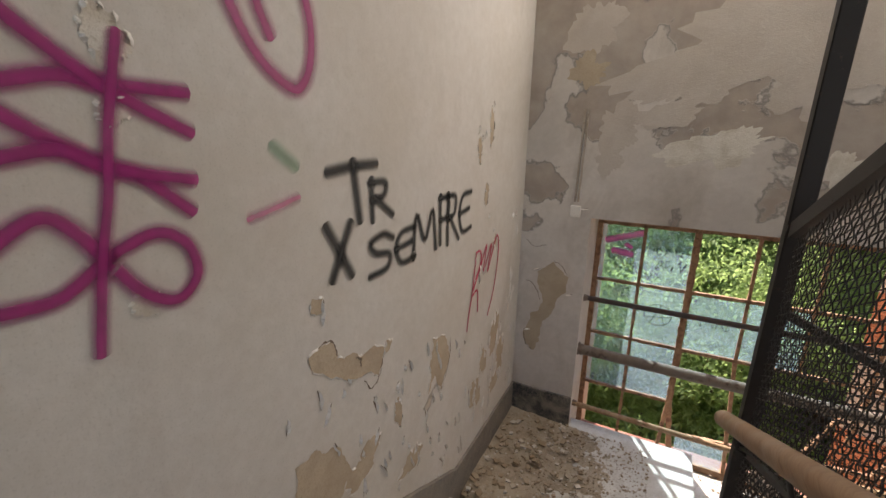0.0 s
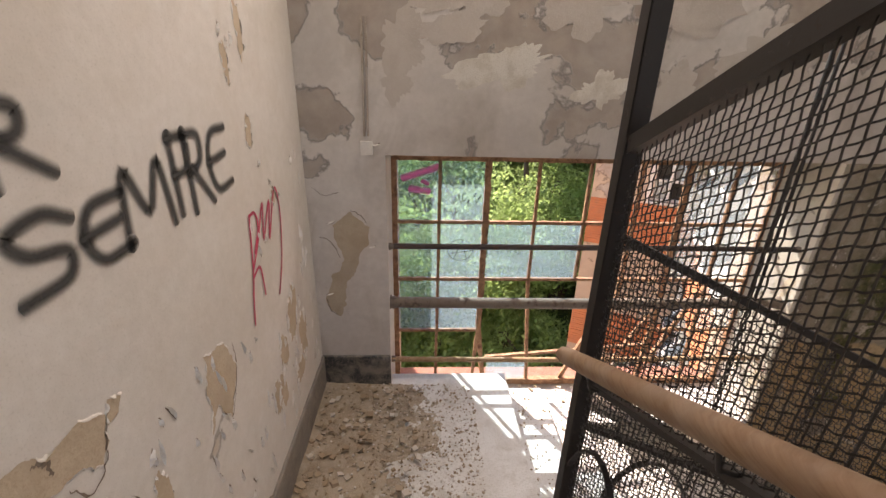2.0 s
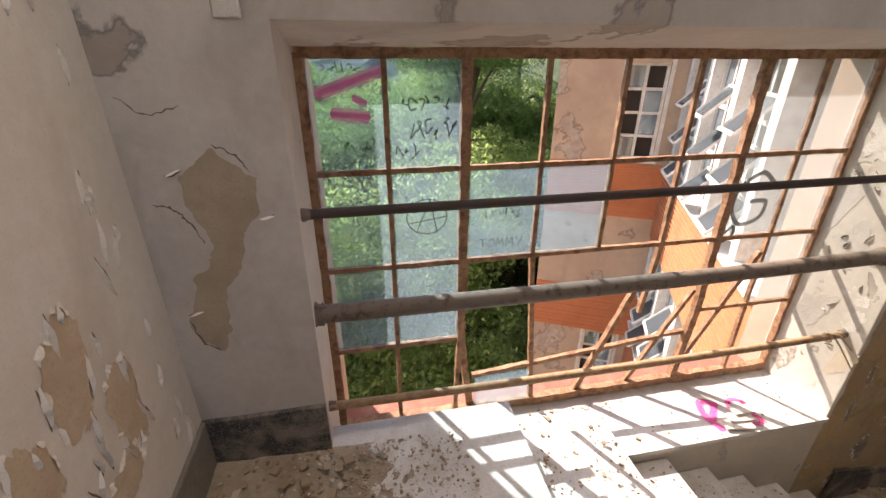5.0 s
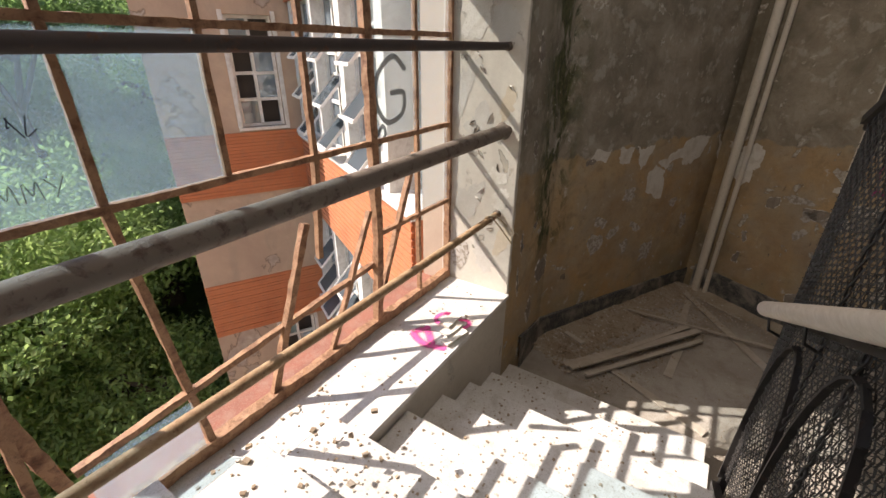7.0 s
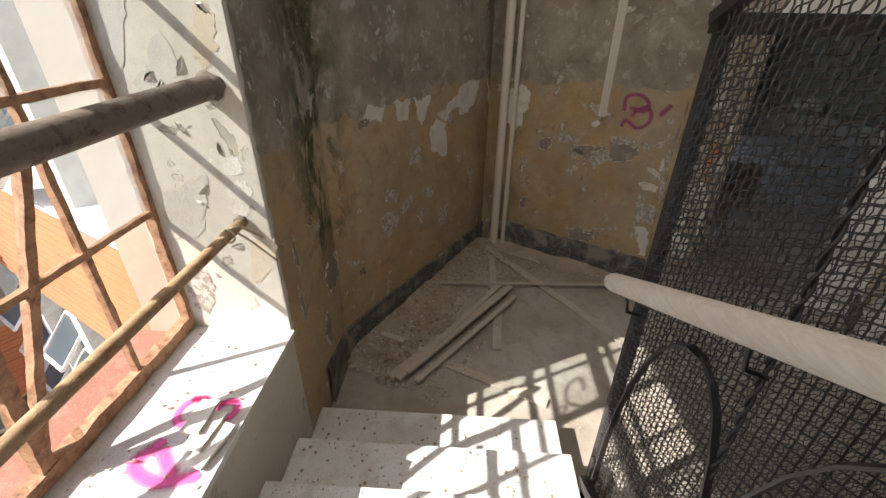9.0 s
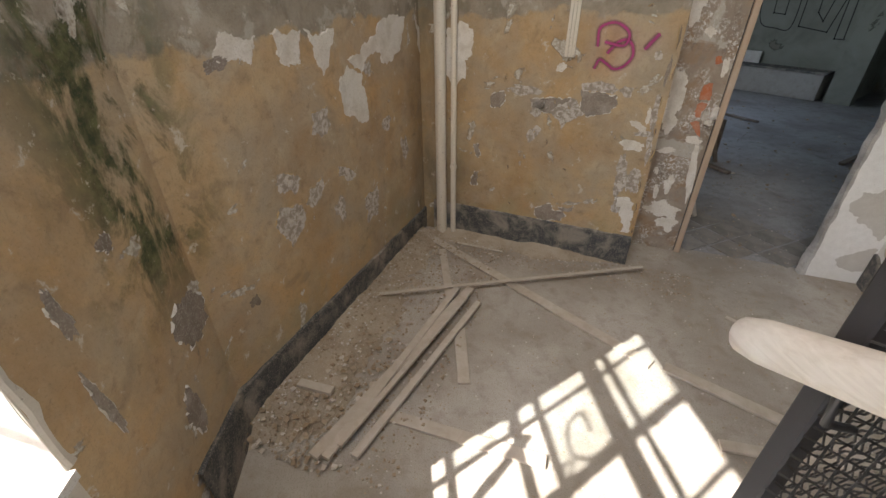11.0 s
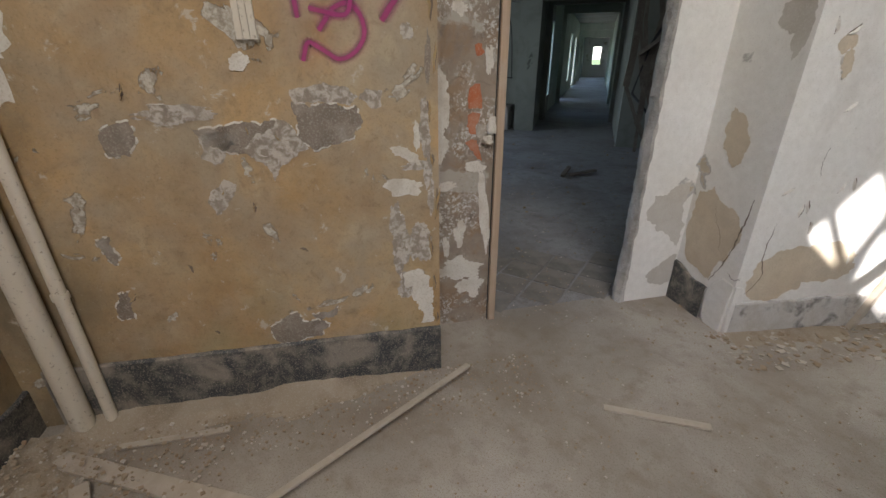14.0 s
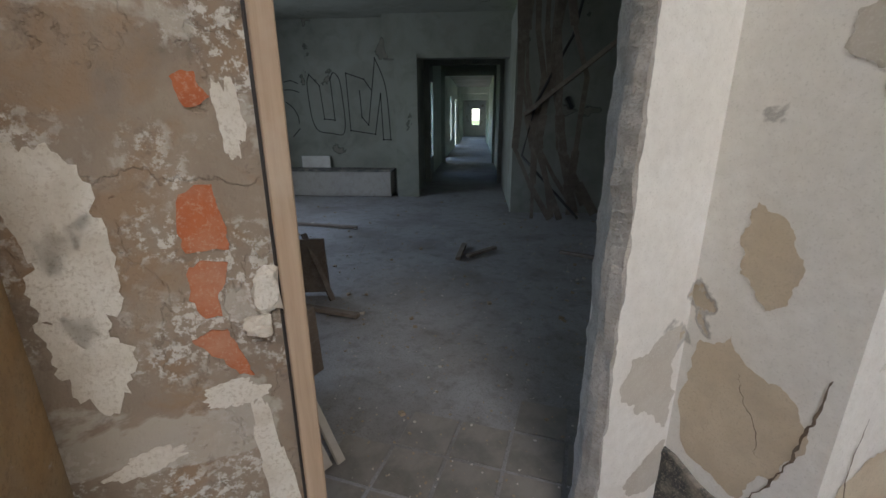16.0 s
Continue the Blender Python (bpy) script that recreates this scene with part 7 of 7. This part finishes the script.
for k in range(58):
    for j in range(2):
        b = new("brick", me)
        b.parent = pier
        q = wa(4.9 + 0.21 * j + (0.1 if k % 2 else 0.0) * (1 if j == 0 else 0.9), -0.6 + 0.074 * k, -0.021 + r.uniform(0, 0.006))
        b.matrix_world = pose(q.x, q.y, q.z, 0, r.uniform(-0.6, 0.6), turn) @ Matrix.Diagonal((1.0 if j == 0 else 0.55, -1, 1, 1))
ledge_red = dusty("dull_red_ledge", (0.26, 0.10, 0.065), (0.2, 0.085, 0.06), (0.3, 0.2, 0.15), 0.9, 5.0).m
# outer face of the stair tower round the window
bm = bmesh.new()
for x0, x1, z0, z1 in ((-3.5, WX0 + 0.02, -9, 9.0), (WX0 + 0.02, WX1, 3.13, WZ0 + Z2), (WX0 + 0.02, WX1, -9, WZ0 - 0.06), (WX1, 2.74, -9, 9.0), (WX0 + 0.02, WX1, WZ1 + Z2, 9.0)):
    box(bm, (x0, YO, z0), (x1, YO + 0.18, z1))
box(bm, (-0.95, YO + 0.18, -9), (WX0 + 0.02, 4.42, 4.6))
structure("facade", bm, stucco, "pink stucco outer face of the stair tower", "facade")
bm = bmesh.new()
box(bm, (WX0, YO, WZ0 - 0.12), (WX1, YO + 0.26, WZ0 - 0.05))
structure("outer_sill", bm, ledge_red, "dull red outer window ledge", "sill")

# ---- outside: ground and trees ----
grass = Mat("undergrowth", 0.95)
gc = grass.mix(grass.step(grass.noise(0.35, 7, 0.65, 0.4), 0.35, 0.65), (0.05, 0.085, 0.025), (0.12, 0.165, 0.05))
# Distance haze on the far hills, put in as a dark blue-green tint.
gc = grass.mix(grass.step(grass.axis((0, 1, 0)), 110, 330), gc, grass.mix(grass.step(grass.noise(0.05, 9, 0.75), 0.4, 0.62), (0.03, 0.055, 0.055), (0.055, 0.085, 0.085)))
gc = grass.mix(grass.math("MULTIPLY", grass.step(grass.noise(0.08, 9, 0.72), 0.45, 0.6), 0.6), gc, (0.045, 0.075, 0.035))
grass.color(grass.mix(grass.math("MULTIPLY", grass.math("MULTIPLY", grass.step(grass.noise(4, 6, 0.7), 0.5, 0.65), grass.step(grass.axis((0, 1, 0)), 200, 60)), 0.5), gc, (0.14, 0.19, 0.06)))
grass.bump(grass.noise(3, 8, 0.75), 0.3, 1.0)
grass = grass.m


def ease(v, a, b):
    v = max(0.0, min(1.0, (v - a) / (b - a)))
    return v * v * (3 - 2 * v)


def lie(x, y):
    """A wooded bank on one side; on the other the ground falls to a valley with hills beyond."""
    bank = 18 * (1 - math.exp(-(y - 12) / 45)) if y > 12 else 0.0
    valley = -3.5 * ease(y, 9, 26) - 16 * ease(y, 30, 170) + 52 * ease(y, 230, 620) + 7 * ease(y, 200, 600) * noise.noise(Vector((x, y, 3)) * 0.006)
    k = ease(x / (abs(y) + 4.0), 0.10, 0.24)
    return -7.0 + bank * k + valley * (1 - k) + 1.0 * noise.noise(Vector((x, y, 0)) * 0.05)


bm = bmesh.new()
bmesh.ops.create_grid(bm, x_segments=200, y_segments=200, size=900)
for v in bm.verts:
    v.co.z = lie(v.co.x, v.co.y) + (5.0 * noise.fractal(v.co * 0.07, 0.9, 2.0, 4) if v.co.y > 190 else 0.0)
structure("ground", bm, grass, "sloping ground with green undergrowth, its far hills tinted blue for haze", "ground")


def leaf_mat(name, a, b):
    m = Mat(name, 0.7)
    m.color(m.mix(m.island(), a, b))
    t = m.t.nodes.new("ShaderNodeBsdfTranslucent")
    t.inputs[0].default_value = (*tuple(min(1, 1.7 * v) for v in b), 1)
    mx = m.t.nodes.new("ShaderNodeMixShader")
    mx.inputs[0].default_value = 0.5
    m.link(m.b.outputs[0], mx.inputs[1])
    m.link(t.outputs[0], mx.inputs[2])
    m.link(mx.outputs[0], m.t.nodes["Material Output"].inputs[0])
    return m.m


leaf_a = leaf_mat("fresh_leaves", (0.09, 0.145, 0.035), (0.255, 0.335, 0.115))
leaf_b = leaf_mat("pine_needles", (0.05, 0.10, 0.03), (0.135, 0.21, 0.07))
bark = dusty("bark", (0.10, 0.075, 0.055), (0.15, 0.11, 0.08), (0.06, 0.05, 0.04), 0.95, 6.0, bump=0.02).m


def crown_mesh(name, mat, blobs, clumps, leaves, size, seed):
    """Leaves in clumps, the clumps spread over a few uneven lobes."""
    rng = random.Random(seed)
    verts, faces = [], []
    for _ in range(clumps):
        c, rad, flat = blobs[rng.randrange(len(blobs))]
        d = Vector((rng.gauss(0, 1), rng.gauss(0, 1), rng.gauss(0, 1))).normalized()
        c = Vector(c) + Vector((d.x, d.y, d.z * flat)) * rad * rng.uniform(0.55, 1.05)
        for _ in range(leaves):
            q = c + Vector((rng.gauss(0, 1), rng.gauss(0, 1), rng.gauss(0, 0.7))) * size * 2.6
            m = Euler((rng.uniform(-1.2, 1.2), rng.uniform(-1.2, 1.2), rng.uniform(0, 6.28))).to_matrix()
            s = size * rng.uniform(0.6, 1.3)
            b = len(verts)
            verts += [tuple(q + m @ Vector(v) * s) for v in ((-1, 0, 0), (0, -0.45, 0.1), (1, 0, 0), (0, 0.45, 0.1))]
            faces.append((b, b + 1, b + 2, b + 3))
    me = bpy.data.meshes.new(name)
    me.from_pydata(verts, [], faces)
    me.materials.append(mat)
    return me


def make_tree(label, h, blobs, mat, seed, clumps=700, leaves=30, size=0.085):
    tree = thing("tree", label, "tree", "trees on the slope")
    rng = random.Random(seed)
    bm = bmesh.new()
    bend = [Vector((rng.uniform(-0.15, 0.15) * k, rng.uniform(-0.15, 0.15) * k, h * k / 6)) for k in range(7)]
    tube(bm, bend, [0.22 * (1 - k / 8) for k in range(7)], 8)
    for c, rad, flat in blobs:
        a = bend[rng.randint(3, 5)]
        m = a.lerp(Vector(c), 0.5) + Vector((0, 0, 0.3))
        tube(bm, [a, m, Vector(c)], [0.09, 0.06, 0.03], 6)
    part("trunk", bm, bark, tree)
    crown = new("crown", crown_mesh("crown", mat, blobs, clumps, leaves, size, seed))
    crown.parent = tree
    return tree


broad = make_tree("leafy green broadleaf tree on the slope", 7.0, [((0, 0, 7), 2.3, 0.8), ((1.6, 0.6, 5.6), 1.8, 0.8), ((-1.5, -0.5, 5.8), 1.9, 0.8), ((0.3, 1.5, 6.2), 1.7, 0.8), ((-0.4, -1.4, 4.6), 1.6, 0.9)], leaf_a, 1)
pine = make_tree("dark umbrella pine with a bare trunk", 9.0, [((0, 0, 9.2), 2.6, 0.35), ((1.9, 0.5, 8.6), 1.7, 0.4), ((-1.8, 0.4, 8.8), 1.8, 0.4), ((0.2, -1.6, 8.4), 1.6, 0.4), ((0.1, 1.7, 8.7), 1.6, 0.4)], leaf_b, 2, 800, 30, 0.07)
bush = make_tree("low bright green bush on the slope", 1.6, [((0, 0, 1.4), 1.2, 0.8), ((0.9, 0.3, 1.0), 0.9, 0.8), ((-0.8, -0.4, 1.1), 0.9, 0.8)], leaf_a, 3, 480, 30, 0.045)
rng = random.Random(21)
first = {}
spots = [(broad, 2.2, 15.0, 1.0), (bush, 1.5, 13.0, 1.6), (bush, 3.2, 12.6, 1.5), (broad, -1.5, 14.0, 0.95), (pine, 4.6, 20.0, 1.1), (pine, 1.6, 24.0, 1.15), (broad, 5.0, 26.0, 1.1), (bush, 0.0, 12.5, 1.5), (bush, -2.5, 12.0, 1.7), (bush, 4.6, 13.8, 1.6), (broad, -4.5, 16.0, 1.1), (bush, -5.0, 11.5, 1.8)]
for k in range(58):
    a = rng.uniform(-0.8, 0.6)
    d = rng.uniform(9.5, 26)
    spots.append((bush, d * math.sin(a), 3 + d * math.cos(a), rng.uniform(1.2, 2.2)))
for k in range(46):
    a = rng.uniform(-0.85, 0.75)
    d = rng.uniform(15, 60)
    spots.append((pine if rng.random() < 0.35 else broad, d * math.sin(a), 3 + d * math.cos(a), rng.uniform(0.9, 1.4)))
for k in range(60):
    a = rng.uniform(-0.5, 0.25)
    d = rng.uniform(45, 170)
    spots.append((pine if rng.random() < 0.3 else broad, d * math.sin(a), 3 + d * math.cos(a), rng.uniform(0.8, 1.3)))
for t, x, y, s in spots:
    if (Vector((x, y)) - E0).dot(BX) < 3.6 and y > 5.5 and (Vector((x, y)) - E0).dot(AX) > -8:
        continue
    z = lie(x, y) - 0.2
    m = pose(x, y, z, 0, 0, rng.uniform(0, 360))
    if t.name not in first:
        first[t.name] = 1
        t.matrix_basis = m
    else:
        copy_thing(t, m).scale = (s, s, s)
